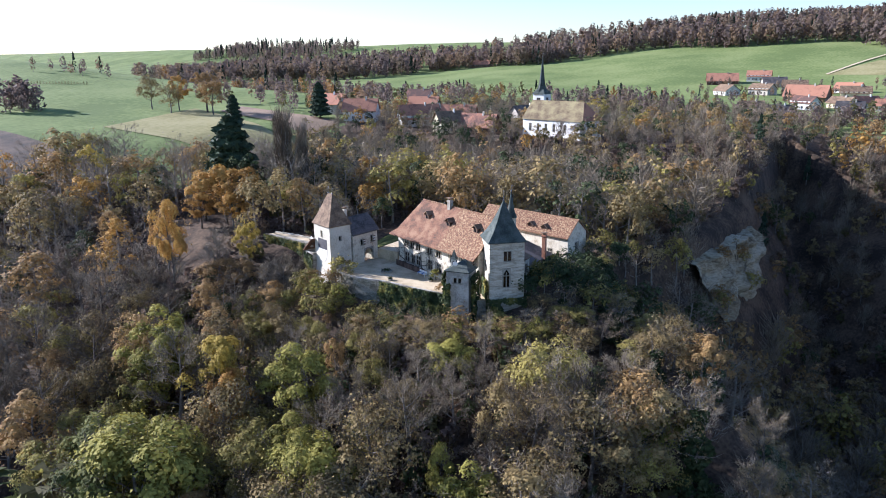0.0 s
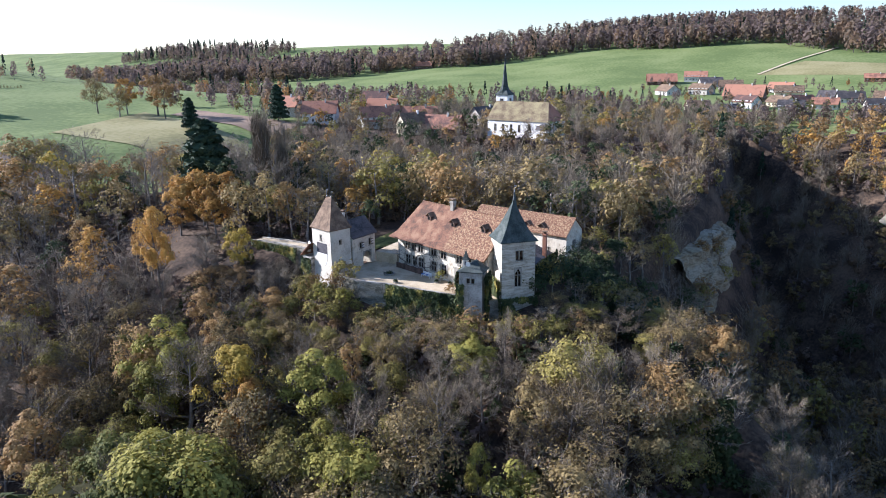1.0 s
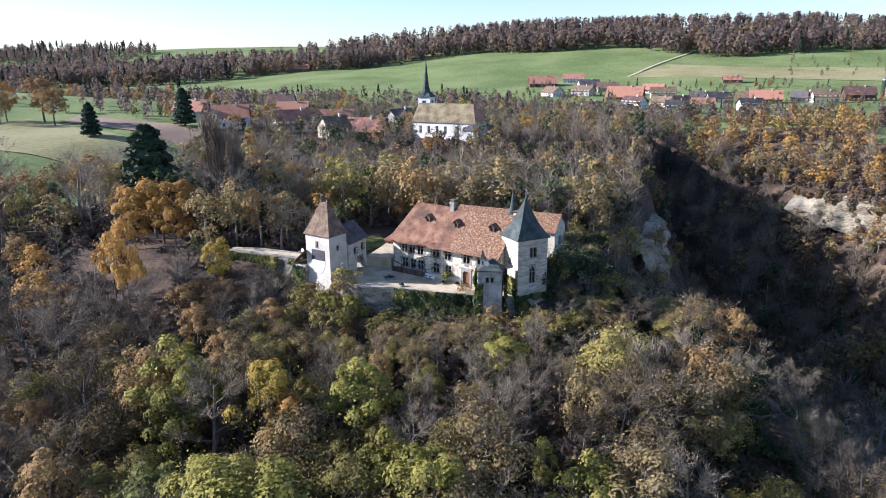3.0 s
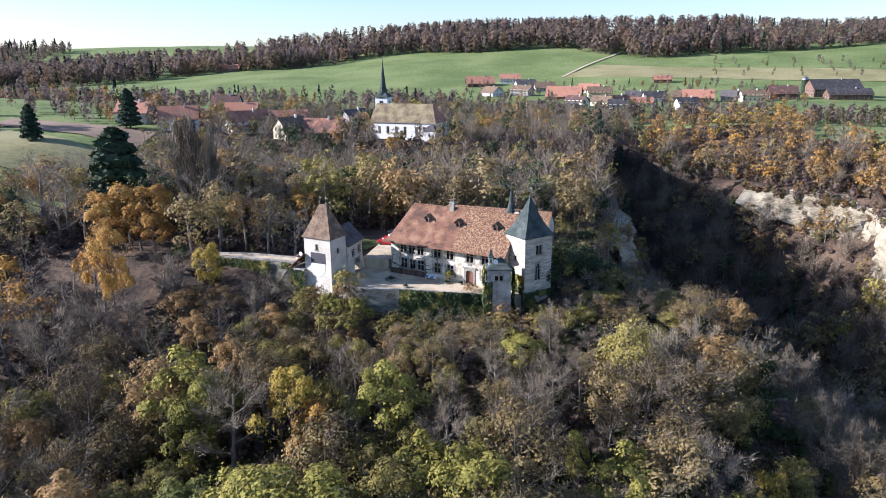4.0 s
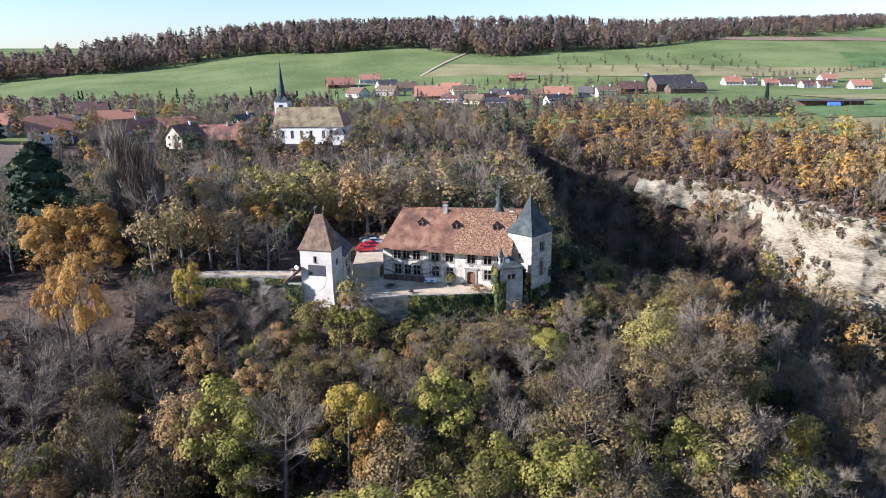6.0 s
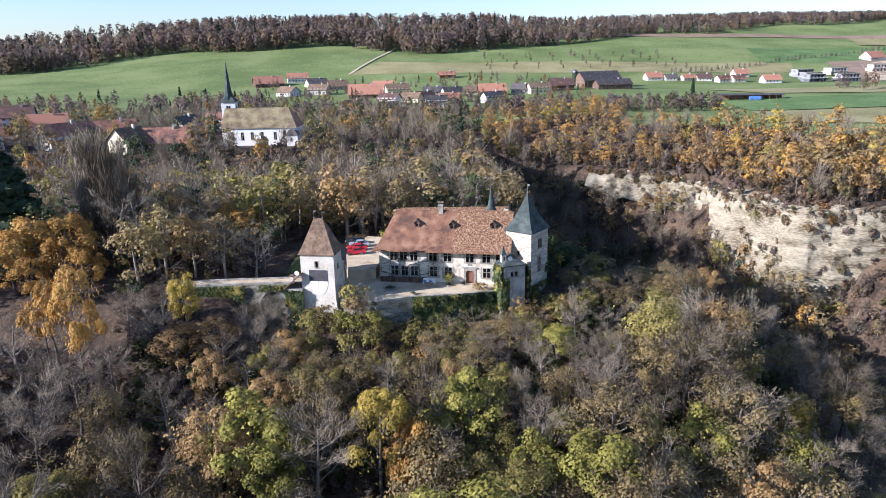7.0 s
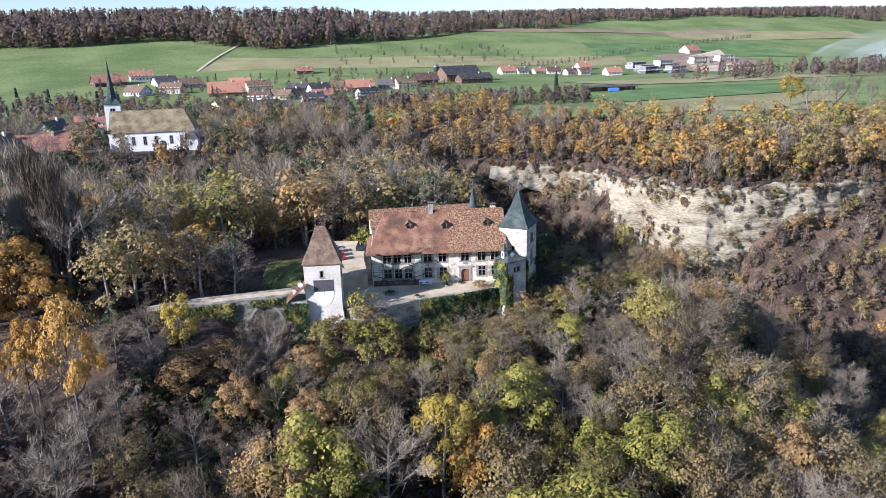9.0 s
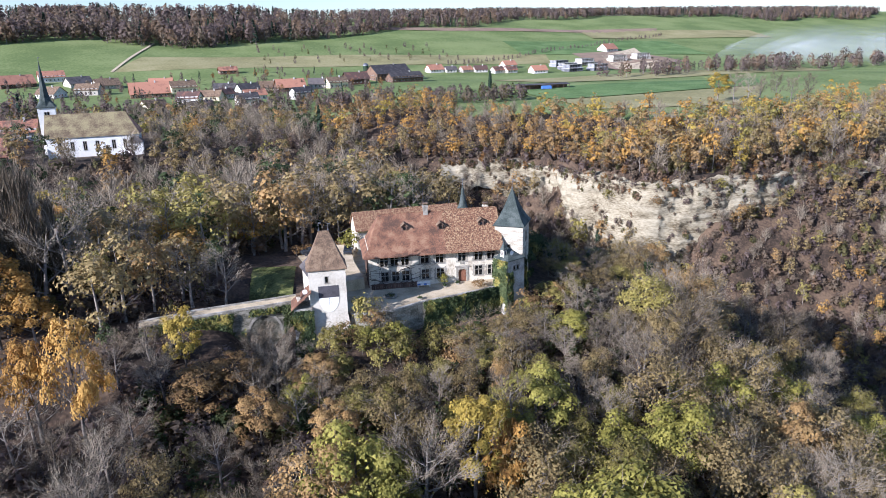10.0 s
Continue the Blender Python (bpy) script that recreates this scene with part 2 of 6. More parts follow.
def window(parent, m, w, h, rim=0.16, cross=True, name="window", depth=0.18, surround=SURROUND, bars=SURROUND):
    """A window whose opening's lower left corner is at m: stone surround, sill, bars and panes."""
    bm = bmesh.new()
    for b in ((-rim, -rim, 0, h + rim), (w, w + rim, 0, h + rim), (0, w, h, h + rim)):
        box(bm, b[0], -0.04, b[2], b[1], 0.25, b[3])
    bm.transform(m)
    win = part(name, bm, surround, parent)
    sill = box(bmesh.new(), -rim - 0.05, -0.12, -rim, w + rim + 0.05, 0.25, 0)
    sill.transform(m)
    part("sill", sill, surround, win)
    fr = bmesh.new()
    t = 0.05
    for b in ((0, t, 0, h), (w - t, w, 0, h), (t, w - t, 0, t), (t, w - t, h - t, h)):
        box(fr, b[0], depth, b[2], b[1], depth + 0.06, b[3])
    fr.transform(m)
    part("frame", fr, bars, win)
    if cross:
        st = box(bmesh.new(), w / 2 - 0.06, 0.02, 0, w / 2 + 0.06, depth + 0.05, h)
        box(st, 0, 0.025, h * 0.6 - 0.05, w, depth + 0.04, h * 0.6 + 0.05)
        st.transform(m)
        part("mullion", st, surround, win)
    gl = box(bmesh.new(), t, depth + 0.02, t, w - t, depth + 0.035, h - t)
    gl.transform(m)
    part("pane", gl, GLASS, win)
    return win


def at(x, y, z, rz=0):
    return pose(x, y, z, 0, 0, rz)


# ---- terrain ----
def ss(a, b, x):
    t = np.clip((np.asarray(x, float) - a) / (b - a), 0, 1)
    return t * t * (3 - 2 * t)


RIM = [(-70, 300), (-38, 272), (-8, 252), (20, 238), (27, 222), (32, 195), (38, 176), (52, 170), (80, 167), (140, 172), (320, 160), (900, 40)]
SPUR = [(-70, 300), (-62, 240), (-56, 210), (-55, 172), (-56, 150), (-58, 126), (-57, 114), (-45, 104), (-24, 97), (-11, 87), (-4, 70), (2, 40), (10, 0), (20, -90)]


def side(line, x, y):
    """Signed distance to a polyline: positive on the left of its direction."""
    best, sign = np.full(np.shape(x), 1e9), np.ones(np.shape(x))
    for (ax, ay), (bx, by) in zip(line, line[1:]):
        dx, dy = bx - ax, by - ay
        t = np.clip(((x - ax) * dx + (y - ay) * dy) / (dx * dx + dy * dy), 0, 1)
        d = np.hypot(x - ax - t * dx, y - ay - t * dy)
        s = np.where(dx * (y - ay) - dy * (x - ax) >= 0, 1, -1)
        sign = np.where(d < best, s, sign)
        best = np.minimum(best, d)
    return best * sign


def swell(x, y):
    return np.sin(x * 0.013 + 1.3) * np.cos(y * 0.011 - 0.4) + 0.5 * np.sin(x * 0.031 + y * 0.023)


def height(x, y):
    x, y = np.asarray(x, float), np.asarray(y, float)
    h = np.interp(y, [-80, 0, 20, 38, 58, 75, 86, 94, 100, 130, 160, 190, 212, 230, 350, 520, 600, 680, 780, 860, 1000, 1200, 3000],
                  [-52, -42, -34, -27, -20, -12.5, -7.5, -3.5, -1.5, -1.2, -4, -3, 1, 8, 8, 7, 10, 18, 32, 43, 68, 76, 80])
    west = ss(-190, -260, x)
    hw = np.interp(np.hypot(x, y), [0, 150, 250, 330, 420, 560, 700, 900, 1300], [-40, -14, 4, 11, 15, 27, 40, 41, 44])
    h = h * (1 - west * ss(420, 250, y)) + hw * west * ss(420, 250, y)
    far_left = ss(-250, -700, x) * ss(500, 900, y)
    h = h - far_left * 14
    east = side(RIM, x, y)
    top = -6.5 + 14.5 * ss(0, 65, east) + np.where(y > 520, h - 8, 0) * ss(480, 560, y)
    e = ss(-75, -25, x) * ss(-1, 1, east)
    h = np.where(east > 0, h * (1 - e) + np.minimum(top, h + 40) * e, h)
    inner = np.where(east <= 0, np.minimum(-east, 1e4), 0)
    spur = side(SPUR, x, y)
    inner_s = np.where(spur > 0, spur, 0)
    gorge = (inner > 0) & (inner_s > 0)
    floor_z = -56.0
    low = (10 + 20 * ss(222, 192, y + 0.2 * x)) * (1 - 0.55 * ss(40, 56, x) - 0.3 * ss(62, 100, x))
    from_rim = -7 - low * ss(0, 5, inner) - (49 - low) * (ss(5, 45, inner) * (1 - ss(60, 110, x)) + ss(0, 75, inner) * ss(60, 110, x))
    from_spur = h - (h - floor_z) * (0.30 * ss(0, 6, inner_s) + 0.70 * ss(3, 30, inner_s))
    hg = np.maximum(np.maximum(from_rim, from_spur), floor_z)
    hg = np.where(inner < 3, np.minimum(hg, from_rim + 6), hg)
    h = np.where(gorge, np.minimum(hg, np.maximum(h, from_rim)), h)
    # the shoulder falls away eastwards
    h = h - 0.33 * np.clip(x + 58, 0, 70) * ss(128, 108, y) * (h > -50)
    h = np.maximum(h, -57)
    # the ditch under the bridge
    ditch = np.exp(-(((x + 112.5) / 4.2) ** 2)) * ss(122, 100, y) * ss(70, 90, y)
    h = h - 6.5 * ditch
    # rubble mound at the gate tower's foot
    h = h + 4.5 * np.exp(-(((x + 98) / 7.0) ** 2) - ((y - 86) / 4.5) ** 2)
    return h + 0.5 * swell(x * 2, y * 2) * ss(110, 60, y) + 1.2 * swell(x, y) * ss(240, 420, y)


def spaced(lo, a, b, hi, step, grow):
    mid = list(np.arange(a, b + 0.01, step))
    out, s, v = [], step, b
    while v < hi:
        s *= grow
        v += s
        out.append(v)
    low, s, v = [], step, a
    while v > lo:
        s *= grow
        v -= s
        low.append(v)
    return np.array(low[::-1] + mid + out)


def grid_mesh(name, X, Y, Z, mats, idx=None):
    r, c = X.shape
    v = np.stack([X.ravel(), Y.ravel(), Z.ravel()], 1)
    i = np.arange(r * c).reshape(r, c)
    a, b, d, e = i[:-1, :-1].ravel(), i[:-1, 1:].ravel(), i[1:, 1:].ravel(), i[1:, :-1].ravel()
    t = np.stack([np.stack([a, b, d], 1), np.stack([a, d, e], 1)], 1).reshape(-1, 3)
    me = fast_mesh(name, v, t, mats, None if idx is None else np.repeat(idx.ravel(), 2))
    me.polygons.foreach_set("use_smooth", np.ones(len(t), bool))
    return me


def is_meadow(x, y):
    return (y > 330) | (x < -205) & (y > 120) & (x + 0.55 * y < -110) | (side(RIM, x, y) > 50) & (x > 20) & (y > 215)


gx = spaced(-3200, -230, 150, 3200, 3.2, 1.1)
gy = spaced(-900, 20, 310, 4200, 3.2, 1.08)
GX, GY = np.meshgrid(gx, gy)
GZ = height(GX, GY)
cxy = (GX[:-1, :-1] + GX[1:, 1:]) / 2, (GY[:-1, :-1] + GY[1:, 1:]) / 2
ground = new("ground", grid_mesh("ground", GX, GY, GZ, [LITTER, GRASS], is_meadow(*cxy).astype(int)))
tagged(ground, "brown leaf litter under woods, green meadows beyond", "ground", kind="structure")


def hz(x, y):
    return float(height(x, y))


def patch(name, corners, material, label, lift=0.25, n=40, m=24):
    """A field or a road that lies on the ground, between four corners."""
    s, t = np.meshgrid(np.linspace(0, 1, n), np.linspace(0, 1, m))
    (ax, ay), (bx, by), (cx, cy), (dx, dy) = corners
    X = (1 - s) * (1 - t) * ax + s * (1 - t) * bx + s * t * cx + (1 - s) * t * dx
    Y = (1 - s) * (1 - t) * ay + s * (1 - t) * by + s * t * cy + (1 - s) * t * dy
    ob = new(name, grid_mesh(name, X, Y, height(X, Y) + lift, [material]))
    return tagged(ob, label, "field", kind="structure")


# ---- the cliffs ----
FACES = []


def cliff(name, line, z_top, depth, label, seed, lean=3.0):
    """A weathered rock face with ledges along a polyline; depth: (distance along it, height of the face)."""
    pts = [Vector(p) for p in line]
    seg = [(b - a).length for a, b in zip(pts, pts[1:])]
    total, nz = sum(seg), 46
    n = int(total / 0.9)
    rows = []
    for i in range(n + 1):
        d = total * i / n
        k = 0
        while k < len(seg) - 1 and d > seg[k]:
            d -= seg[k]
            k += 1
        a, b = pts[k], pts[k + 1]
        p = a.lerp(b, min(1, d / seg[k]))
        t = (b - a).normalized()
        out = Vector((t.y, -t.x))
        s = total * i / n
        zt = z_top + 2.2 * noise.noise((s * 0.06, seed, 0)) + 1.0 * noise.noise((s * 0.3, seed, 5))
        zf = zt - float(np.interp(s, *zip(*depth))) * (1 + 0.25 * noise.noise((s * 0.1, seed, 9)))
        col = []
        for j in range(nz):
            f = j / (nz - 1)
            z = zt + (zf - zt) * f
            ledge = 1.3 * noise.noise((s * 0.025, z * 0.45, seed + 3)) + 0.4 * noise.noise((s * 0.09, z * 1.3, seed + 9))
            big = 3.4 * noise.noise((s * 0.05, z * 0.04, seed + 20)) + 2.0 * noise.noise((s * 0.15, z * 0.13, seed + 31)) + 1.0 * noise.noise((s * 0.6, z * 0.5, seed + 44))
            o = 4.6 + lean * f ** 1.5 + ledge + big - (9.0 if j == 0 else 0)
            col.append((p.x + out.x * o, p.y + out.y * o, z))
        rows.append(col)
    A = np.array(rows)
    FACES.append(A)
    ob = new(name, grid_mesh(name, A[:, :, 0], A[:, :, 1], A[:, :, 2], [CLIFF]))
    return tagged(ob, label, "cliff", kind="structure")


cliff("cliff_east", [*RIM[2:9], (112, 169.5), (138, 171.5)], -7.4, [(0, 4), (14, 9), (48, 14), (64, 32), (84, 40), (102, 40), (120, 25), (142, 15), (165, 6), (200, 2)],
      "pale cream limestone cliff with ledges above the gorge", 2.0, 7.0)
cliff("cliff_west", [(-57, 158), (-54.5, 174), (-54.5, 188), (-57, 204)], -8, [(0, 6), (12, 19), (28, 19), (46, 3)], "grey limestone outcrop on the shaded side of the gorge", 11.0, 4.0)

# ---- fields and roads ----
patch("field_1", [(76, 262), (150, 235), (240, 310), (92, 318)], GRASS_DRY, "pale stubble field behind the wooded rim", 0.4)
patch("field_2", [(94, 322), (242, 314), (300, 370), (112, 400)], GRASS_RICH, "bright green meadow behind the gorge", 0.4)
patch("field_3", [(-125, 690), (300, 640), (330, 700), (-95, 760)], GRASS_DRY, "dry mown meadow on the slope", 0.35, 60)
patch("field_4", [(40, 925), (620, 850), (640, 872), (60, 948)], SOIL, "strip of bare brown soil below the wood", 0.6, 60)
patch("field_5", [(-330, 215), (-225, 190), (-218, 160), (-300, 150)], GRASS_DRY, "paddock of short yellowish grass", 0.3)
patch("field_6", [(-318, 235), (-238, 228), (-232, 203), (-310, 215)], SOIL, "trodden bare soil beside the stable", 0.4)
patch("field_7", [(300, 700), (520, 640), (560, 760), (330, 800)], GRASS_RICH, "darker green winter crop on the slope", 0.4)
patch("field_8", [(160, 430), (420, 400), (460, 470), (150, 500)], GRASS_DRY, "brownish mown meadow below the building site", 0.4)
patch("field_9", [(326, 560), (380, 545), (470, 715), (385, 670)], GRAVEL, "pale bare earth of the building site", 0.5, 30, 20)
patch("field_10", [(470, 800), (760, 760), (790, 835), (500, 872)], GRASS_DRY, "brownish stubble field below the far wood", 0.6, 40)
patch("lawn", [(-114.5, 104), (-106, 103.5), (-101, 121), (-109, 124)], GRASS_BANK, "green grass bank beside the gate, sun and shade streaks in its colour", 0.25)
patch("park_lawn", [(-214, 150), (-178, 134), (-170, 152), (-200, 178)], GRASS, "park lawn between old trees", 0.25)
road = patch("track_road", [(-125.4, 692), (-122.6, 691), (-75, 858), (-77.6, 859)], GRAVEL, "pale gravel farm track up the slope", 0.7, 4, 60)
road["category"] = "road"

# ---- castle ----
COURT = -1.15


def terrace():
    t = thing("castle_terrace", at(0, 0, 0), "gravelled castle courtyard on an ivy-clad retaining wall", "terrace", kind="structure")
    edge = [(-99.2, 90.2), (-96.5, 89.0), (-92.5, 88.4), (-86.5, 89.8), (-78.5, 90.0), (-71.5, 90.6), (-66.5, 91.5), (-63.5, 94.0), (-63.0, 100), (-66.5, 106), (-67, 126), (-90, 132), (-99, 128), (-99, 96)]
    c = Vector((-80, 108))
    top = [(x, y, COURT) for x, y in edge]
    foot = [(*(c + (Vector((x, y)) - c) * 1.05), -14.0) for x, y in edge]
    part("retaining_wall", loft([foot, [(x, y, COURT + 0.02) for x, y in edge]], cap=False), DARK_RUBBLE, t, "rough rubble retaining wall")
    part("courtyard", solid(top, [tuple(range(len(top)))]), GRAVEL, t, "pale raked gravel")
    kerb = bmesh.new()
    for (ax, ay), (bx, by) in zip(edge[:7], edge[1:7]):
        a, b = Vector((ax, ay)), Vector((bx, by))
        n = Vector((-(b - a).y, (b - a).x)).normalized() * 0.4
        loft([[(a.x, a.y, COURT), (b.x, b.y, COURT), (b.x + n.x, b.y + n.y, COURT), (a.x + n.x, a.y + n.y, COURT)],
              [(a.x, a.y, COURT + 0.3), (b.x, b.y, COURT + 0.3), (b.x + n.x, b.y + n.y, COURT + 0.3), (a.x + n.x, a.y + n.y, COURT + 0.3)]], kerb)
    part("parapet", kerb, STONE, t, "low worn stone parapet")
    # the raised yard behind the gate
    yard = [(-98.3, 101.5), (-93.0, 101.5), (-91.5, 112), (-88.5, 124), (-95, 127), (-99.5, 118)]
    part("upper_yard", loft([[(x, y, COURT - 0.5) for x, y in yard], [(x, y, 0.9) for x, y in yard]]), [GRAVEL], t, "cream gravel parking yard")
    return t


def gable_dormer(parent, m, w=1.05, h=0.8, d=1.8):
    bm = solid([(-w / 2, 0, 0), (w / 2, 0, 0), (w / 2, 0, h), (0, 0, h + 0.5), (-w / 2, 0, h), (-w / 2, d, 0), (w / 2, d, 0), (w / 2, d, h), (0, d, h + 0.5), (-w / 2, d, h)],
               [(0, 1, 2, 3, 4), (9, 8, 7, 6, 5), (1, 6, 7, 2), (5, 0, 4, 9)])
    bm.transform(m)
    dorm = part("dormer", bm, DARKWOOD, parent, "small dark timber dormer")
    rf = bmesh.new()
    for s in (-1, 1):
        loft([[(0, -0.3, h + 0.53), (s * (w / 2 + 0.2), -0.3, h - 0.14), (s * (w / 2 + 0.2), d, h - 0.14), (0, d, h + 0.53)],
              [(0, -0.3, h + 0.63), (s * (w / 2 + 0.2), -0.3, h - 0.02), (s * (w / 2 + 0.2), d, h - 0.02), (0, d, h + 0.63)]], rf)
    rf.transform(m)
    part("dormer_roof", rf, TILE_BROWN, dorm)
    g = box(bmesh.new(), -0.24, -0.03, 0.1, 0.24, -0.005, 0.6)
    g.transform(m)
    part("pane", g, GLASS, dorm)


def chimney(parent, m, w, d, h, material=PLASTER_OLD):
    bm = box(bmesh.new(), -w / 2, -d / 2, 0, w / 2, d / 2, h)
    box(bm, -w / 2 - 0.1, -d / 2 - 0.1, h - 0.35, w / 2 + 0.1, d / 2 + 0.1, h - 0.15)
    bm.transform(m)
    ch = part("chimney", bm, material, parent)
    cp = bmesh.new()
    for s in (-1, 1):
        box(cp, s * w * 0.3 - 0.08, -d * 0.3, h, s * w * 0.3 + 0.08, d * 0.3, h + 0.3)
    box(cp, -w / 2 - 0.12, -d / 2 - 0.12, h + 0.3, w / 2 + 0.12, d / 2 + 0.12, h + 0.42)
    cp.transform(m)
    part("chimney_cap", cp, TILE_BROWN, ch)


def main_house():
    L, D, eave, ridge, ov = 24.6, 9.0, 5.15, 11.7, 1.5
    h = thing("castle_house", at(-92.2, 101.0, 0, -15), "long white plastered castle house with a mottled clay tile roof", "house")
    ups = [2.1, 4.0, 5.9, 9.6, 12.35, 16.55, 19.65, 22.1]
    lows = [2.2, 4.2, 6.0, 9.7, 12.5, 19.75, 22.2]
    holes = [(u, u + 1.5, 2.85, 4.9) for u in ups] + [(u, u + 1.4, -0.1, 1.75) for u in lows] + [(16.55, 18.05, COURT, 1.25)]
    bm = bmesh.new()
    wall(bm, Matrix(), L, -6, 6.3, 0.6, holes)
    wall(bm, pose(L, 0.6, 0, 0, 0, 90), D - 1.2, -6, 6.3, 0.6)
    wall(bm, pose(L, D, 0, 0, 0, 180), L, -6, 6.3, 0.6)
    wall(bm, pose(0, D - 0.6, 0, 0, 0, -90), D - 1.2, -6, 6.3, 0.6, [(3.0, 4.0, 2.6, 4.2)])
    part("wall", bm, PLASTER_OLD, h, "patchy white lime plaster")
    for i in range(20):
        bd = box(bmesh.new(), -0.10 - 0.02 * (i % 2), 0.3 + i * 0.42, COURT, -0.004, 0.3 + i * 0.42 + 0.40, 5.6)
        part("board", bd, DARKWOOD, h, "red-brown weathered board")
    for u in ups:
        window(h, at(u, 0, 2.85), 1.5, 2.05)
    for u in lows:
        window(h, at(u, 0, -0.1), 1.4, 1.85)
    rq = random.Random(3)
    for us, z0, hh, ww in ((ups, 2.85, 2.05, 1.5), (lows, -0.1, 1.85, 1.4)):
        for u in us:
            for s in (0, 1):
                z = z0 - 0.2
                while z < z0 + hh + 0.15:
                    d, k = rq.uniform(0.24, 0.38), rq.uniform(0.06, 0.42)
                    x = u - 0.17 if s == 0 else u + ww + 0.17
                    part("quoin", box(bmesh.new(), x - (k if s == 0 else 0), -0.03, z, x + (k if s else 0), 0.05, z + d - 0.03), SURROUND, h)
                    z += d
    # roof: bell-cast slopes with a hipped left end
    cy = D / 2
    prof = [(-ov, eave), (-0.2, eave + 0.95), (cy, ridge)]
    t = 0.22

    def shell(x0, x1, x0b, x0c, mi):
        for sgn in (1, -1):
            y = lambda v: v if sgn == 1 else D - v
            for (a, za), (b, zb), xa, xb in ((prof[0], prof[1], x0, x0b), (prof[1], prof[2], x0b, x0c)):
                sl = loft([[(xa, y(a), za - t), (x1, y(a), za - t), (x1, y(b), zb - t), (xb, y(b), zb - t)],
                           [(xa, y(a), za), (x1, y(a), za), (x1, y(b), zb), (xb, y(b), zb)]])
                part("roof_slope", sl, (TILE_RED, TILE_MIX)[mi], h, ("reddish clay tiles", "mottled buff and brown clay tiles")[mi])

    x_hip = 2.6
    shell(-1.0, 14.2, 0.0, x_hip, 0)
    shell(14.2, L + 0.4, 14.2, 14.2, 1)
    for (a, za), (b, zb), xa, xb in ((prof[0], prof[1], -1.0, 0.0), (prof[1], prof[2], 0.0, x_hip)):
        lo = [(xa, a, za), (xa, D - a, za), (xb, D - b, zb), (xb, b, zb)]
        part("roof_slope", loft([[(x, y, z - t) for x, y, z in lo], lo]), TILE_RED, h, "reddish clay tiles")
    cap = bmesh.new()
    for i in range(44):
        x = x_hip + (L - x_hip) * i / 44
        loft([[(x, cy + 0.16 * math.cos(a), ridge - 0.08 + 0.16 * math.sin(a)) for a in np.linspace(0, math.pi, 5)],
              [(x + 0.5, cy + 0.19 * math.cos(a), ridge - 0.05 + 0.19 * math.sin(a)) for a in np.linspace(0, math.pi, 5)]], cap)
    part("ridge_tiles", cap, TILE_MIX, h)
    for u, v in ((7.0, 2.55), (13.7, 2.4), (21.4, 2.55)):
        z = prof[1][1] + (v - prof[1][0]) / (cy - prof[1][0]) * (ridge - prof[1][1])
        gable_dormer(h, at(u, v - 0.55, z - 0.45))
    chimney(h, at(11.3, cy - 0.2, ridge - 1.8), 0.85, 0.7, 3.0, SURROUND)
    chimney(h, at(23.4, 7.2, 8.0), 0.8, 0.8, 3.6)
    # the arched door with its stone frame
    n = 10
    arch = [(16.55, COURT), (18.05, COURT)] + [(17.3 + 0.75 * math.cos(a), 0.75 + 0.7 * math.sin(a)) for a in np.linspace(0, math.pi, n)]
    d = solid([(x, 0.22, z) for x, z in arch] + [(x, 0.3, z) for x, z in arch], [tuple(range(len(arch)))[::-1], tuple(range(len(arch), 2 * len(arch)))] + [(i, (i + 1) % len(arch), len(arch) + (i + 1) % len(arch), len(arch) + i) for i in range(len(arch))])
    door = part("door", d, DOORWOOD, h, "arched brown oak door")
    rim = bmesh.new()
    ri = [(16.55, COURT)] + [(17.3 - 0.75 * math.cos(a), 0.75 + 0.7 * math.sin(a)) for a in np.linspace(0, math.pi, n)] + [(18.05, COURT)]
    ro = [(16.15, COURT)] + [(16.15, 0.75)] + [(17.3 - 1.15 * math.cos(a), 1.75) for a in np.linspace(0, math.pi, n - 2)] + [(18.45, 0.75)] + [(18.45, COURT)]
    for (a, b), (c, e) in zip(zip(ri, ri[1:]), zip(ro, ro[1:])):
        loft([[(a[0], -0.12, a[1]), (b[0], -0.12, b[1]), (e[0], -0.12, e[1]), (c[0], -0.12, c[1])], [(a[0], 0.3, a[1]), (b[0], 0.3, b[1]), (e[0], 0.3, e[1]), (c[0], 0.3, c[1])]], rim)
    box(rim, 15.95, -0.25, 1.75, 18.65, 0.02, 2.0)
    part("door_frame", rim, SURROUND, h, "carved pale stone door frame")
    k = box(bmesh.new(), 17.85, 0.17, -0.2, 17.91, 0.22, 0.05)
    part("door_handle", k, LEAD, door)
    crest = box(bmesh.new(), 16.9, -0.08, 2.25, 17.7, 0.02, 2.85)
    part("stone_tablet", crest, SURROUND, h)
    return h


def pyramid_roof(parent, hx, hy, z0, z1, top, material, ov=0.35, flare=0.9, name="roof", ridge=0.0):
    rings = [rect(hx + ov, hy + ov, z0 - 0.15), rect(hx + ov, hy + ov, z0)]
    for f, s in ((0.04, 0.93), (0.10, 0.83), (0.2, 0.70), (0.35, 0.535), (0.55, 0.355), (0.8, 0.155), (0.98, 0.015)) if flare > 1.2 else ((0.05, 0.92), (0.12, 0.84), (0.3, 0.66), (0.6, 0.37), (0.97, 0.03)):
        rings.append(rect(max(0.06 + ridge / 2, ridge / 2 + (hx + ov - ridge / 2) * s), max(0.06, (hy + ov) * s), z0 + (z1 - z0) * f))
    return part(name, loft(rings), material, parent)


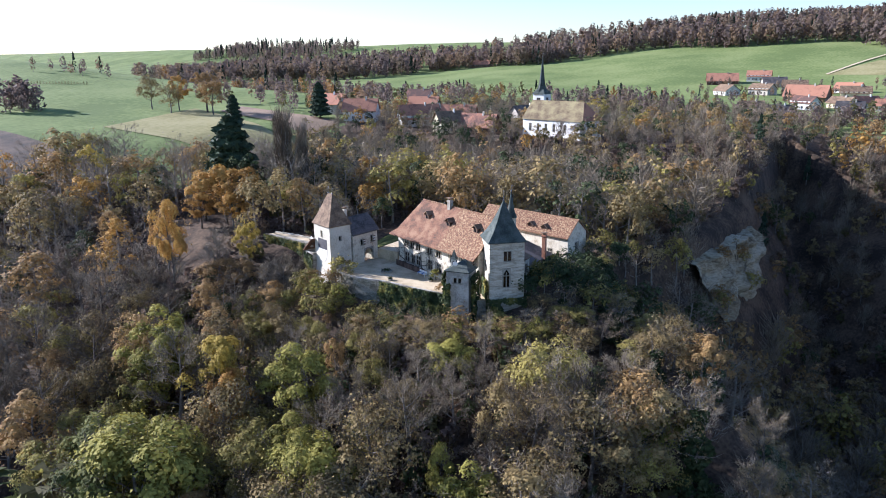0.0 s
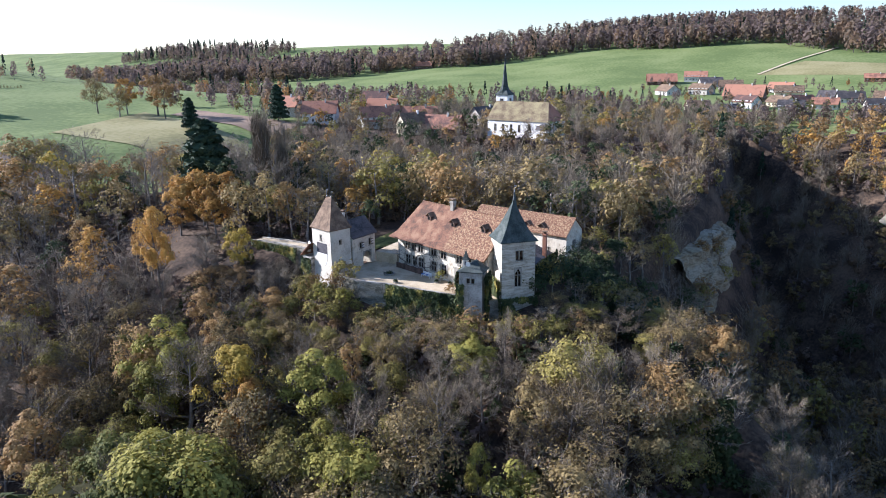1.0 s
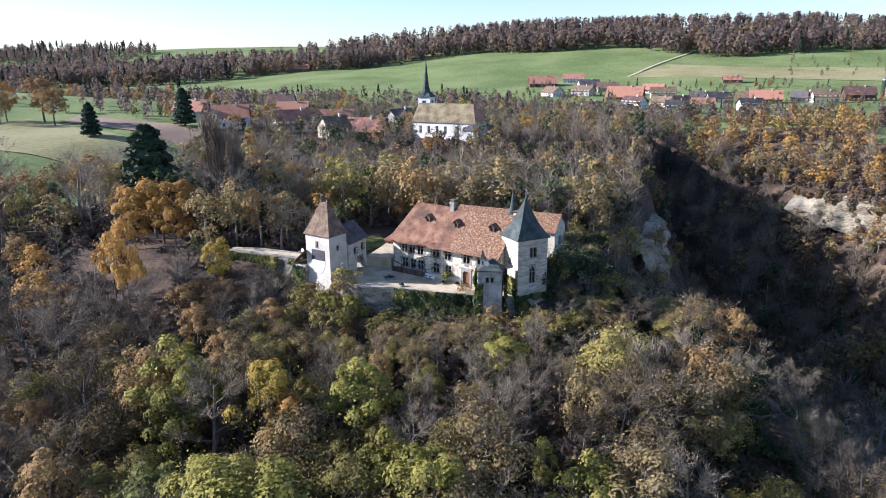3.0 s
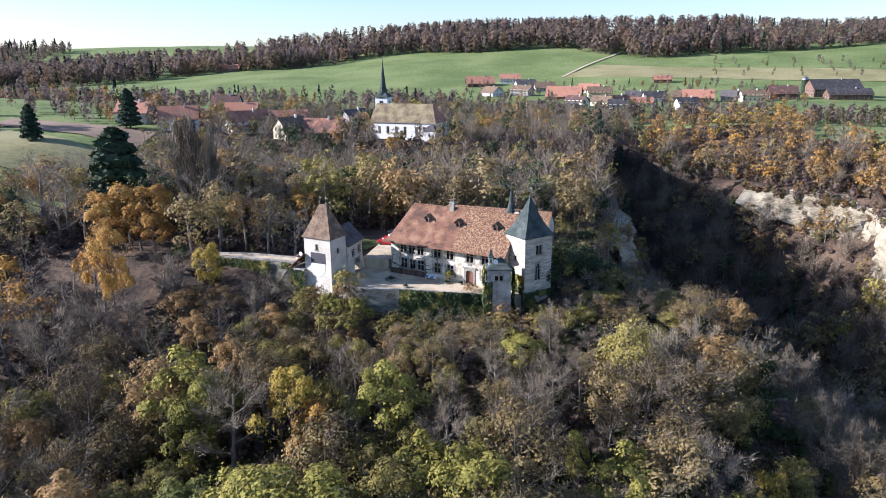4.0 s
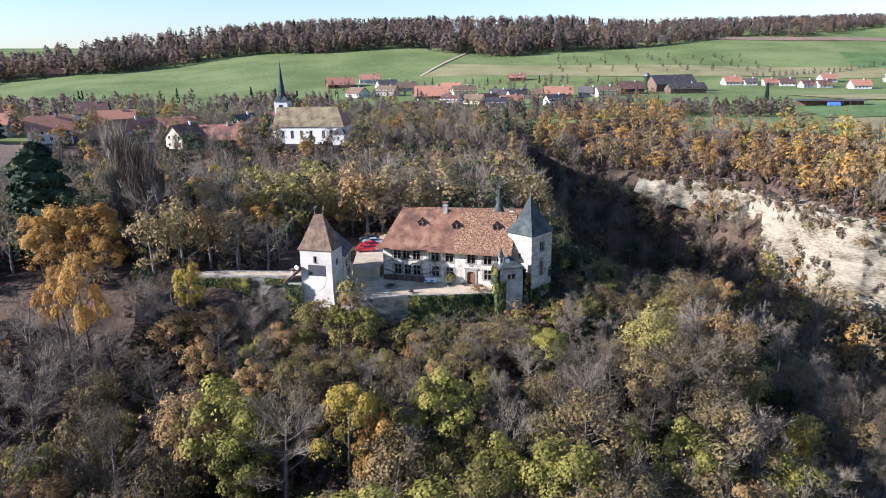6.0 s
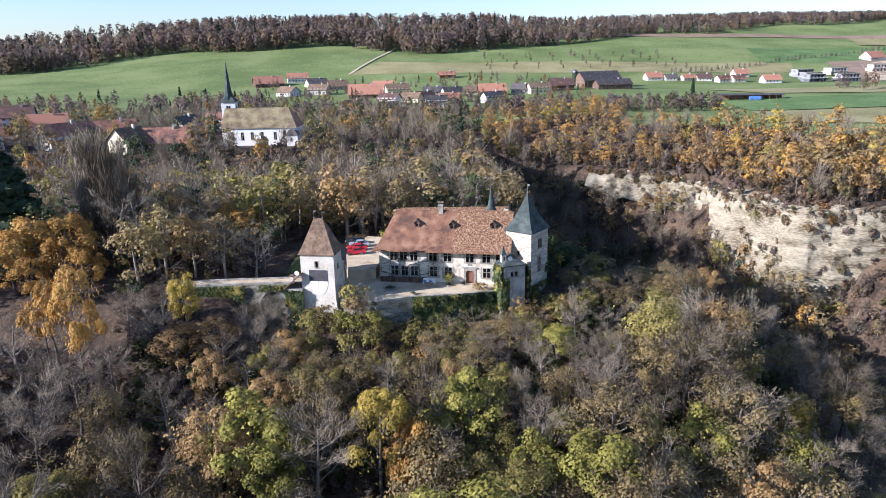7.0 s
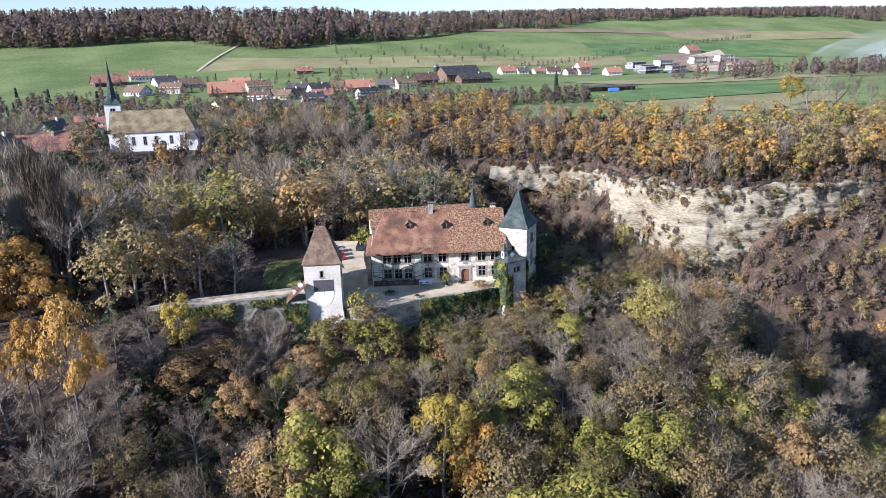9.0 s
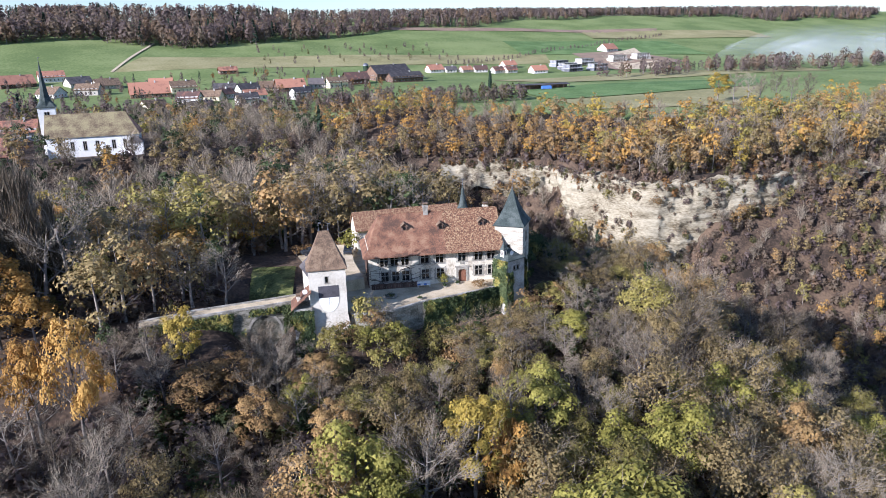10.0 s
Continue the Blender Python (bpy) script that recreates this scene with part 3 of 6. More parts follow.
def finial(parent, x, y, z, h=1.6):
    bm = loft([[(x + r * math.cos(a), y + r * math.sin(a), z + k) for a in np.linspace(0, 2 * math.pi, 7)[:-1]] for k, r in ((0, 0.12), (0.15, 0.16), (0.3, 0.05), (h * 0.6, 0.035), (h * 0.62, 0.1), (h * 0.7, 0.1), (h * 0.72, 0.03), (h, 0.015))])
    box(bm, x, y - 0.02, z + h * 0.8, x + 0.45, y + 0.02, z + h * 0.95)
    part("finial", bm, LEAD, parent)


def great_tower():
    t = thing("castle_tower", at(-64.75, 96.7, 0, -42), "square pale stone castle tower with a pointed slate roof", "tower")
    hx, hy = 2.65, 3.0
    holes_e = [(2.45, 3.05, 5.6, 7.3), (3.15, 3.75, 5.6, 7.3), (2.3, 3.55, 1.0, 4.2)]
    bm = bmesh.new()
    wall(bm, pose(-hx, -hy, 0), 2 * hx, -7, 9.0, 0.7, [(2.3, 2.9, 4.4, 5.3)])
    wall(bm, pose(hx, -hy + 0.7, 0, 0, 0, 90), 2 * hy - 1.4, -7, 9.0, 0.7, [(a - 0.7, b - 0.7, c, d) for a, b, c, d in holes_e])
    wall(bm, pose(hx, hy, 0, 0, 0, 180), 2 * hx, -7, 9.0, 0.7)
    wall(bm, pose(-hx, hy - 0.7, 0, 0, 0, -90), 2 * hy - 1.4, -7, 9.0, 0.7)
    part("wall", bm, ASHLAR, t, "coursed pale limestone")
    e = pose(hx, -hy, 0, 0, 0, 90)
    window(t, e @ at(2.45, 0, 5.6), 0.6, 1.7, 0.1, False)
    window(t, e @ at(3.15, 0, 5.6), 0.6, 1.7, 0.1, False)
    window(t, pose(-hx + 2.3, -hy, 4.4), 0.6, 0.9, 0.12, False)
    # gothic window: pointed frame and mullion inside the opening
    g = bmesh.new()
    for s in (-1, 1):
        box(g, 2.925 + s * 0.62 - 0.09, -0.05, 1.0, 2.925 + s * 0.62 + 0.09, 0.3, 3.4)
        loft([[(2.925 + s * 0.72, -0.05, 3.4), (2.925 + s * 0.52, -0.05, 3.4), (2.925, -0.05, 4.2), (2.925, -0.05, 4.45), (2.925 + s * 0.72, -0.05, 4.45)],
              [(2.925 + s * 0.72, 0.3, 3.4), (2.925 + s * 0.52, 0.3, 3.4), (2.925, 0.3, 4.2), (2.925, 0.3, 4.45), (2.925 + s * 0.72, 0.3, 4.45)]], g)
    g.transform(e)
    gw = part("gothic_window", g, SURROUND, t, "pointed gothic window with stone tracery")
    mu = box(bmesh.new(), 2.87, 0.0, 1.0, 2.98, 0.25, 3.7)
    box(mu, 2.4, 0.0, 3.0, 3.45, 0.22, 3.1)
    mu.transform(e)
    part("mullion", mu, SURROUND, gw)
    pn = box(bmesh.new(), 2.3, 0.26, 1.0, 3.55, 0.29, 4.2)
    pn.transform(e)
    part("pane", pn, GLASS, gw)
    pyramid_roof(t, hx, hy, 8.95, 15.6, 0, SLATE, 0.35, 1.22)
    finial(t, 0, 0, 15.35, 1.9)


def gate_tower():
    t = thing("gate_tower", at(-102.25, 92.75, 0, -13.2), "white plastered gate tower with a sundial and tall tiled roof", "tower")
    hx, hy = 3.0, 2.35
    bm = bmesh.new()
    wall(bm, pose(-hx, -hy, 0), 2 * hx, -2, 7.45, 0.6, [(2.65, 3.15, 5.0, 6.1)])
    wall(bm, pose(hx, -hy + 0.6, 0, 0, 0, 90), 2 * hy - 1.2, -2, 7.45, 0.6, [(1.4, 1.9, 4.4, 5.2)])
    wall(bm, pose(hx, hy, 0, 0, 0, 180), 2 * hx, -2, 7.45, 0.6)
    wall(bm, pose(-hx, hy - 0.6, 0, 0, 0, -90), 2 * hy - 1.2, -2, 7.45, 0.6)
    loft([rect(hx + 0.9, hy + 0.9, -12), rect(hx + 0.35, hy + 0.35, -3.2), rect(hx + 0.005, hy + 0.005, -0.6)], bm)
    part("wall", bm, PLASTER, t, "white lime plaster stained towards the battered foot")
    window(t, pose(-hx + 2.65, -hy, 5.0), 0.5, 1.1, 0.1, False)
    window(t, pose(hx, -hy + 2.0, 4.4, 0, 0, 90), 0.5, 0.8, 0.1, False)
    dial = part("sundial", box(bmesh.new(), -1.55, -hy - 0.05, 2.55, 1.75, -hy - 0.004, 4.55), PAINT_DARK, t, "dark painted rectangular sundial panel")
    n = 16
    ring = [(0.1 + 1.65 * math.cos(a), 2.5 + 2.5 * math.sin(a)) for a in np.linspace(math.pi, 2 * math.pi, n)]
    disc = solid([(x, -hy - 0.045, z) for x, z in ring] + [(x, -hy - 0.004, z) for x, z in ring], [tuple(range(n)), tuple(range(2 * n - 1, n - 1, -1))] + [(i, (i + 1) % n, n + (i + 1) % n, n + i) for i in range(n)])
    part("dial_face", disc, PAINT_WHITE, dial, "white half-round dial face")
    part("gnomon", solid([(0.07, -hy - 0.05, 2.5), (0.13, -hy - 0.05, 2.5), (0.12, -hy - 0.35, 1.3), (0.08, -hy - 0.35, 1.3), (0.1, -hy - 0.1, 2.45)], [(0, 1, 2, 3), (0, 3, 4), (1, 4, 2), (0, 4, 1), (3, 2, 4)]), LEAD, dial)
    pyramid_roof(t, hx, hy, 7.4, 13.4, 0, TILE_BROWN, 0.3, 1.12, ridge=1.5)
    finial(t, -0.75, 0, 13.2, 1.5)
    finial(t, 0.75, 0, 13.2, 1.3)


def gate_wing():
    t = thing("gate_wing", at(-98.75, 94.8, 0, 88), "grey plastered gate wing with a shade-darkened roof and an arched passage", "house")
    L, D = 6.8, 5.6
    bm = bmesh.new()
    wall(bm, Matrix(), L, -3, 5.0, 0.6, [(3.0, 5.6, COURT, 1.6), (2.1, 2.8, 2.4, 3.6), (4.9, 5.6, 2.6, 3.9)])
    wall(bm, pose(L, 0.6, 0, 0, 0, 90), D - 1.2, -3, 5.0, 0.6)
    wall(bm, pose(L, D, 0, 0, 0, 180), L, -3, 5.0, 0.6, [(1.2, 3.8, COURT, 1.6)])
    part("wall", bm, PLASTER_OLD, t, "grey weathered plaster")
    for y0, y1 in ((-0.03, 0.62), (D - 0.62, D + 0.03)):
        pts = [(5.65, 1.65), (5.65, 0.2)] + [(4.3 + 1.25 * math.cos(a), 0.2 + 1.3 * math.sin(a)) for a in np.linspace(0, math.pi, 11)] + [(2.95, 0.2), (2.95, 1.65)]
        part("arch", loft([[(x, y0, z) for x, z in pts], [(x, y1, z) for x, z in pts]]), SURROUND, t, "stone gate arch")
    window(t, at(2.1, 0, 2.4), 0.7, 1.2, 0.12, False)
    window(t, at(4.9, 0, 2.6), 0.7, 1.3, 0.12, False)
    for u, z in ((2.1, 2.4), (4.9, 2.6)):
        sh = bmesh.new()
        for i in range(5):
            box(sh, u + 0.75, -0.1, z + i * 0.24, u + 1.25, -0.05, z + i * 0.24 + 0.22, i % 2)
        part("shutter", sh, [DARKWOOD, PAINT_WHITE], t, "shutter with dark and white stripes")
    rf = bmesh.new()
    for a, b in ((-0.4, D / 2), (D + 0.4, D / 2)):
        loft([[(-0.2, a, 4.75), (L + 0.3, a, 4.75), (L + 0.3, b, 7.8), (-0.2, b, 7.8)], [(-0.2, a, 4.95), (L + 0.3, a, 4.95), (L + 0.3, b, 8.0), (-0.2, b, 8.0)]], rf)
    # brown tiles; the shaded slope's darkness is put into their colour
    part("roof", rf, TILE_DARK, t, "weathered tiles with the slope's shade in their dark colour")
    gb = solid([(L, 0, 5), (L, D, 5), (L, D / 2, 7.8), (L - 0.5, 0, 5), (L - 0.5, D, 5), (L - 0.5, D / 2, 7.8)], [(0, 1, 2), (5, 4, 3), (0, 3, 4, 1), (1, 4, 5, 2), (2, 5, 3, 0)])
    part("gable", gb, PLASTER_OLD, t)
    chimney(t, at(1.2, D / 2 + 0.5, 7.2), 0.6, 0.6, 2.4, PLASTER)


def guard_hut():
    t = thing("guard_hut", at(-106.6, 92.6, 0, -13), "small lean-to guardhouse with a red tile roof and ivy", "hut")
    part("wall", loft([rect(1.6, 2.2, -9), rect(1.45, 2.0, 1.2)]), STONE, t)
    rf = loft([[(-1.9, -2.3, 1.1), (1.5, -2.3, 3.9), (1.5, 2.3, 3.9), (-1.9, 2.3, 1.1)], [(-1.9, -2.3, 1.3), (1.5, -2.3, 4.1), (1.5, 2.3, 4.1), (-1.9, 2.3, 1.3)]])
    part("roof", rf, TILE_RED, t, "faded red clay tiles")
    chimney(t, at(-0.6, -1.0, 1.9), 0.5, 0.5, 1.2, PLASTER)


def corner_turret():
    t = thing("corner_turret", at(-68.9, 90.3, 0, 14), "slim stone corner turret with a low slate roof", "turret")
    hx, hy = 2.0, 1.7
    bm = bmesh.new()
    wall(bm, pose(-hx, -hy, 0), 2 * hx, -2.5, 4.4, 0.4, [(1.25, 1.85, 2.3, 3.2), (2.05, 2.65, 2.3, 3.2)])
    wall(bm, pose(hx, -hy + 0.4, 0, 0, 0, 90), 2 * hy - 0.8, -2.5, 4.4, 0.4)
    wall(bm, pose(hx, hy, 0, 0, 0, 180), 2 * hx, -2.5, 4.4, 0.4)
    wall(bm, pose(-hx, hy - 0.4, 0, 0, 0, -90), 2 * hy - 0.8, -2.5, 4.4, 0.4)
    loft([rect(hx + 0.9, hy + 0.9, -14), rect(hx + 0.01, hy + 0.01, -2.3)], bm)
    part("wall", bm, TURRET, t, "grey rendered stone")
    for u in (1.25, 2.05):
        window(t, pose(-hx + u, -hy, 2.3), 0.6, 0.9, 0.1, False)
    rings = [rect(hx + 0.25, hy + 0.25, 4.25), rect(hx + 0.25, hy + 0.25, 4.4), rect(hx * 0.8, hy * 0.8, 4.7, 0, 0.2), rect(hx * 0.45, hy * 0.4, 5.25, 0.2, 0.6), rect(0.06, 0.06, 5.9, 0.3, 0.9)]
    part("roof", loft(rings), SLATE, t)
    ln = part("lantern", loft([rect(0.42, 0.42, 4.2, -1.35, 0.2), rect(0.38, 0.38, 6.0, -1.35, 0.2)]), PLASTER, t, "small white lantern turret")
    part("lantern_roof", loft([rect(0.55, 0.55, 5.95, -1.35, 0.2), rect(0.36, 0.36, 6.3, -1.35, 0.2), rect(0.04, 0.04, 7.5, -1.35, 0.2)]), SLATE, ln)
    # dark plates on the solid lantern stand in for the shade inside openings
    for a in range(4):
        g = box(bmesh.new(), -0.13, -0.44, 5.0, 0.13, -0.40, 5.7)
        g.transform(at(-1.35, 0.2, 0, 90 * a))
        part("opening", g, PAINT_DARK, ln)


def back_wing():
    t = thing("castle_back_wing", at(-87.5, 121.0, 0, -7) @ at(0, 1.4, 0), "rear castle wing with a red tile roof and stepped annexes", "house")
    L, D, e, r = 23.0, 6.2, 4.2, 7.45
    bm = bmesh.new()
    wall(bm, Matrix(), L, -8, e + 0.4, 0.5, [(15.2, 16.2, -0.2, 1.3), (18.2, 19.2, -0.2, 1.3)])
    wall(bm, pose(L, 0.5, 0, 0, 0, 90), D - 1, -8, e + 0.4, 0.5, [(2.0, 3.0, 1.2, 2.8)])
    wall(bm, pose(L, D, 0, 0, 0, 180), L, -8, e + 0.4, 0.5)
    wall(bm, pose(0, D - 0.5, 0, 0, 0, -90), D - 1, -8, e + 0.4, 0.5, [(2.2, 3.0, 0.8, 2.1)])
    for x0 in (0.02, L - 0.52):
        loft([[(x0, 0, e + 0.4), (x0, D, e + 0.4), (x0, D / 2, r - 0.15)], [(x0 + 0.5, 0, e + 0.4), (x0 + 0.5, D, e + 0.4), (x0 + 0.5, D / 2, r - 0.15)]], bm)
    part("wall", bm, PLASTER_OLD, t)
    for u in (15.2, 18.2):
        window(t, at(u, 0, -0.2), 1.0, 1.5)
    window(t, pose(L, 2.5, 1.2, 0, 0, 90), 1.0, 1.6)
    rf = bmesh.new()
    for s in (0, 1):
        y = lambda v: v if s == 0 else D - v
        loft([[(-0.3, y(-0.6), e - 0.2), (L + 0.3, y(-0.6), e - 0.2), (L + 0.3, y(D / 2), r - 0.2), (-0.3, y(D / 2), r - 0.2)],
              [(-0.3, y(-0.6), e), (L + 0.3, y(-0.6), e), (L + 0.3, y(D / 2), r), (-0.3, y(D / 2), r)]], rf)
    part("roof", rf, TILE_MIX, t, "weathered reddish clay tiles")
    for u in (13.5, 17.0):
        gable_dormer(t, at(u, 0.3, 4.3), 1.5, 1.1, 2.0)
    return t


def stair_turret():
    t = thing("stair_turret", at(-69.9, 107.2, 0, 0), "round stair turret with a needle-like shingled spire", "turret")
    ring = lambda r, z: [(r * math.cos(a), r * math.sin(a), z) for a in np.linspace(0, 2 * math.pi, 17)[:-1]]
    part("wall", loft([ring(1.0, -6), ring(0.95, 10.1)]), PLASTER_OLD, t)
    part("spire", loft([ring(1.15, 10.0), ring(1.1, 10.2), ring(0.72, 11.0), ring(0.48, 12.2), ring(0.22, 13.9), ring(0.04, 15.0)]), SLATE, t)
    finial(t, 0, 0, 14.8, 1.2)


def linking_range():
    t = thing("linking_range", at(-64.6, 101.2, 0, 96), "low ivy-hung range of patched walls behind the tower", "house")
    for k, (u, L, e, r, D) in enumerate(((0, 5.0, 3.6, 5.2, 4.5), (5.0, 6.0, 1.6, 3.4, 5.0), (11.0, 6.5, 0.6, 2.8, 5.5))):
        bm = bmesh.new()
        y0 = 0.4 * k
        wall(bm, at(u, y0, 0), L, -10, e, 0.5, [(1.2, 2.0, e - 2.6, e - 1.2), (3.2, 4.0, e - 2.6, e - 1.2)])
        wall(bm, pose(u + L, y0 + 0.5, 0, 0, 0, 90), D - 0.5, -10, e, 0.5)
        wall(bm, pose(u, y0 + D, 0, 0, 0, -90), D - 0.5, -10, e, 0.5)
        part("wall", bm, PLASTER_OLD, t, "patched and stained plaster wall")
        for w in (1.2, 3.2):
            window(t, at(u + w, y0, e - 2.6), 0.8, 1.4, 0.12)
        rf = loft([[(u - 0.15, y0 - 0.45, e - 0.15), (u + L + 0.15, y0 - 0.45, e - 0.15), (u + L + 0.15, y0 + D, r - 0.15), (u - 0.15, y0 + D, r - 0.15)],
                   [(u - 0.15, y0 - 0.45, e + 0.03), (u + L + 0.15, y0 - 0.45, e + 0.03), (u + L + 0.15, y0 + D, r), (u - 0.15, y0 + D, r)]])
        part("roof", rf, (TILE_BROWN, TILE_DARK, TILE_DARK)[k], t, "dark mossy tiles")
    chimney(t, at(13.5, 0.9, 0.4), 0.7, 0.7, 5.2, TILE_VILLAGE)


terrace()
main_house()
great_tower()
gate_tower()
gate_wing()
guard_hut()
corner_turret()
back_wing()
stair_turret()
linking_range()


def bridge():
    t = thing("stone_bridge", at(-123.5, 100.2, 0, -3), "old stone arch bridge with a gravel path to the gate", "bridge")
    L, w, zt = 18.5, 1.6, 0.0
    n = 12
    arch = [(11.5 + 2.6 * math.cos(a), -4.6 + 3.0 * math.sin(a)) for a in np.linspace(math.pi, 0, n)]
    prof = [(-8, -8), (-8, zt - 0.6), (0, zt - 0.1), (L, zt), (L, -8), (14.1, -8)] + arch[::-1] + [(8.9, -8)]
    bm = bmesh.new()
    k = len(prof)
    f = [bm.verts.new((x, -w, z)) for x, z in prof]
    b = [bm.verts.new((x, w, z)) for x, z in prof]
    ea, eb = bm.faces.new(f), bm.faces.new(b[::-1])
    for i in range(k):
        bm.faces.new((f[i], b[i], b[(i + 1) % k], f[(i + 1) % k]))
    bmesh.ops.triangulate(bm, faces=[ea, eb])
    part("masonry", bm, DARK_RUBBLE, t, "weathered rubble masonry")
    for (x0, z0), (x1, z1) in zip(arch, arch[1:]):
        ring = bmesh.new()
        c = (11.5, -4.6)
        o = lambda x, z: (c[0] + (x - c[0]) * 1.15, c[1] + (z - c[1]) * 1.15)
        loft([[(x0, -w - 0.06, z0), (x1, -w - 0.06, z1), (o(x1, z1)[0], -w - 0.06, o(x1, z1)[1]), (o(x0, z0)[0], -w - 0.06, o(x0, z0)[1])],
              [(x0, -w + 0.1, z0), (x1, -w + 0.1, z1), (o(x1, z1)[0], -w + 0.1, o(x1, z1)[1]), (o(x0, z0)[0], -w + 0.1, o(x0, z0)[1])]], ring)
        part("voussoir", ring, SURROUND, t)
    for s in (-1, 1):
        pr = bmesh.new()
        y = s * (w - 0.15)
        loft([[(-8, y - 0.15, zt - 0.62), (-8, y + 0.15, zt - 0.62), (-8, y + 0.15, zt - 0.3), (-8, y - 0.15, zt - 0.3)],
              [(0, y - 0.15, zt - 0.12), (0, y + 0.15, zt - 0.12), (0, y + 0.15, zt + 0.22), (0, y - 0.15, zt + 0.22)],
              [(L, y - 0.15, zt - 0.02), (L, y + 0.15, zt - 0.02), (L, y + 0.15, zt + 0.32), (L, y - 0.15, zt + 0.32)]], pr)
        part("parapet", pr, STONE, t)
    part("path", solid([(-8, -w + 0.3, zt - 0.58), (0, -w + 0.3, zt - 0.08), (L, -w + 0.3, zt + 0.02), (L, w - 0.3, zt + 0.02), (0, w - 0.3, zt - 0.08), (-8, w - 0.3, zt - 0.58)], [(0, 1, 4, 5), (1, 2, 3, 4)]), GRAVEL, t)


bridge()


# ---- church ----
def church():
    t = thing("church", at(-149.6, 255.6, 8.0, 0), "white village church with a slender dark spire", "church")
    s = 2.6
    bm = bmesh.new()
    wall(bm, pose(-s, -s, 0), 2 * s, -1, 15.6, 0.6, [(1.9, 2.5, 12.2, 14), (2.7, 3.3, 12.2, 14)])
    wall(bm, pose(s, -s + 0.6, 0, 0, 0, 90), 2 * s - 1.2, -1, 15.6, 0.6, [(1.3, 1.9, 12.2, 14), (2.1, 2.7, 12.2, 14)])
    wall(bm, pose(s, s, 0, 0, 0, 180), 2 * s, -1, 15.6, 0.6)
    wall(bm, pose(-s, s - 0.6, 0, 0, 0, -90), 2 * s - 1.2, -1, 15.6, 0.6)
    part("tower_wall", bm, PAINT_WHITE, t, "white plastered bell tower")
    for w, a in ((pose(-s, -s, 0), 1.9), (pose(-s, -s, 0), 2.7), (pose(s, -s, 0, 0, 0, 90), 1.9), (pose(s, -s, 0, 0, 0, 90), 2.7)):
        window(t, w @ at(a, 0, 12.2), 0.6, 1.8, 0.08, False, bars=DARKWOOD)
    oct_ = lambda r, z: [(r * math.cos(a), r * math.sin(a), z) for a in np.linspace(math.pi / 4, math.pi / 4 + 2 * math.pi, 9)[:-1]]
    sq = lambda r, z: [(r * max(-1, min(1, 1.42 * math.cos(a))), r * max(-1, min(1, 1.42 * math.sin(a))), z) for a in np.linspace(math.pi / 4, math.pi / 4 + 2 * math.pi, 9)[:-1]]
    part("spire", loft([sq(2.95, 15.4), sq(2.95, 15.6), oct_(1.9, 17.4), oct_(1.25, 19.5), oct_(0.7, 24.0), oct_(0.06, 30.2)]), SLATE, t, "needle spire with dark shingles")
    finial(t, 0, 0, 30.0, 1.4)
    n = at(-1.0, -12.6, 0, -6)
    L, D, e, r = 27.5, 13.0, 6.6, 13.4
    bm = bmesh.new()
    hs = [(u, u + 1.0, 2.2, 4.9) for u in (3.2, 6.9, 10.6, 14.3, 19.2, 22.6)]
    wall(bm, n, L, -2, e, 0.6, hs)
    wall(bm, n @ pose(L, 0.6, 0, 0, 0, 90), D - 1.2, -2, e, 0.6, [(3.2, 4.2, 2.2, 4.9), (7.2, 8.2, 2.2, 4.9)])
    wall(bm, n @ pose(L, D, 0, 0, 0, 180), L, -2, e, 0.6)
    wall(bm, n @ pose(0, D - 0.6, 0, 0, 0, -90), D - 1.2, -2, e, 0.6)
    part("nave_wall", bm, PAINT_WHITE, t)
    for u0, u1, z0, z1 in hs:
        w = window(t, n @ at(u0, 0, z0), 1.0, 2.7, 0.12, True)
    for u in (3.8, 7.8):
        window(t, n @ pose(L, u, 2.2, 0, 0, 90), 1.0, 2.7, 0.12, True)
    o, hip = 0.5, 3.6
    bm = solid([(-0.3, -o, e - 0.2), (L + o, -o, e - 0.2), (L + o, D + o, e - 0.2), (-0.3, D + o, e - 0.2), (-0.3, D / 2, r), (L - hip, D / 2, r)],
               [(0, 1, 5, 4), (2, 3, 4, 5), (0, 4, 3), (3, 2, 1, 0), (1, 2, 5)])
    bm.faces.ensure_lookup_table()
    bm.faces[4].material_index = 1
    bm.transform(n)
    part("nave_roof", bm, [TILE_MOSS, TILE_VILLAGE], t, "mossy brown tiles, red on the hipped end")
    an = bmesh.new()
    wall(an, n @ at(15.2 + 9, -3.2, 0), 4.5, -2, 4.0, 0.4, [(1.8, 2.6, 1.6, 3.0)])
    wall(an, n @ pose(28.7, -2.8, 0, 0, 0, 90), 3.0, -2, 4.0, 0.4)
    wall(an, n @ pose(24.2, 0.2, 0, 0, 0, -90), 3.0, -2, 4.0, 0.4)
    part("annex_wall", an, PAINT_WHITE, t)
    ar = loft([[(23.9, -3.5, 3.9), (29.0, -3.5, 3.9), (29.0, 0.2, 3.9), (23.9, 0.2, 3.9)], [(25.5, -1.6, 5.8), (27.3, -1.6, 5.8), (27.3, 0.1, 5.8), (25.5, 0.1, 5.8)]])
    ar.transform(n)
    part("annex_roof", ar, TILE_DARK, t)


TILE_MOSS = mat("mossy_tiles", [(0.12, 0.085, 0.05), (0.20, 0.155, 0.085), (0.28, 0.235, 0.12)], 0.9, 0.35, 2.5, 0.5, 0.05)
church()


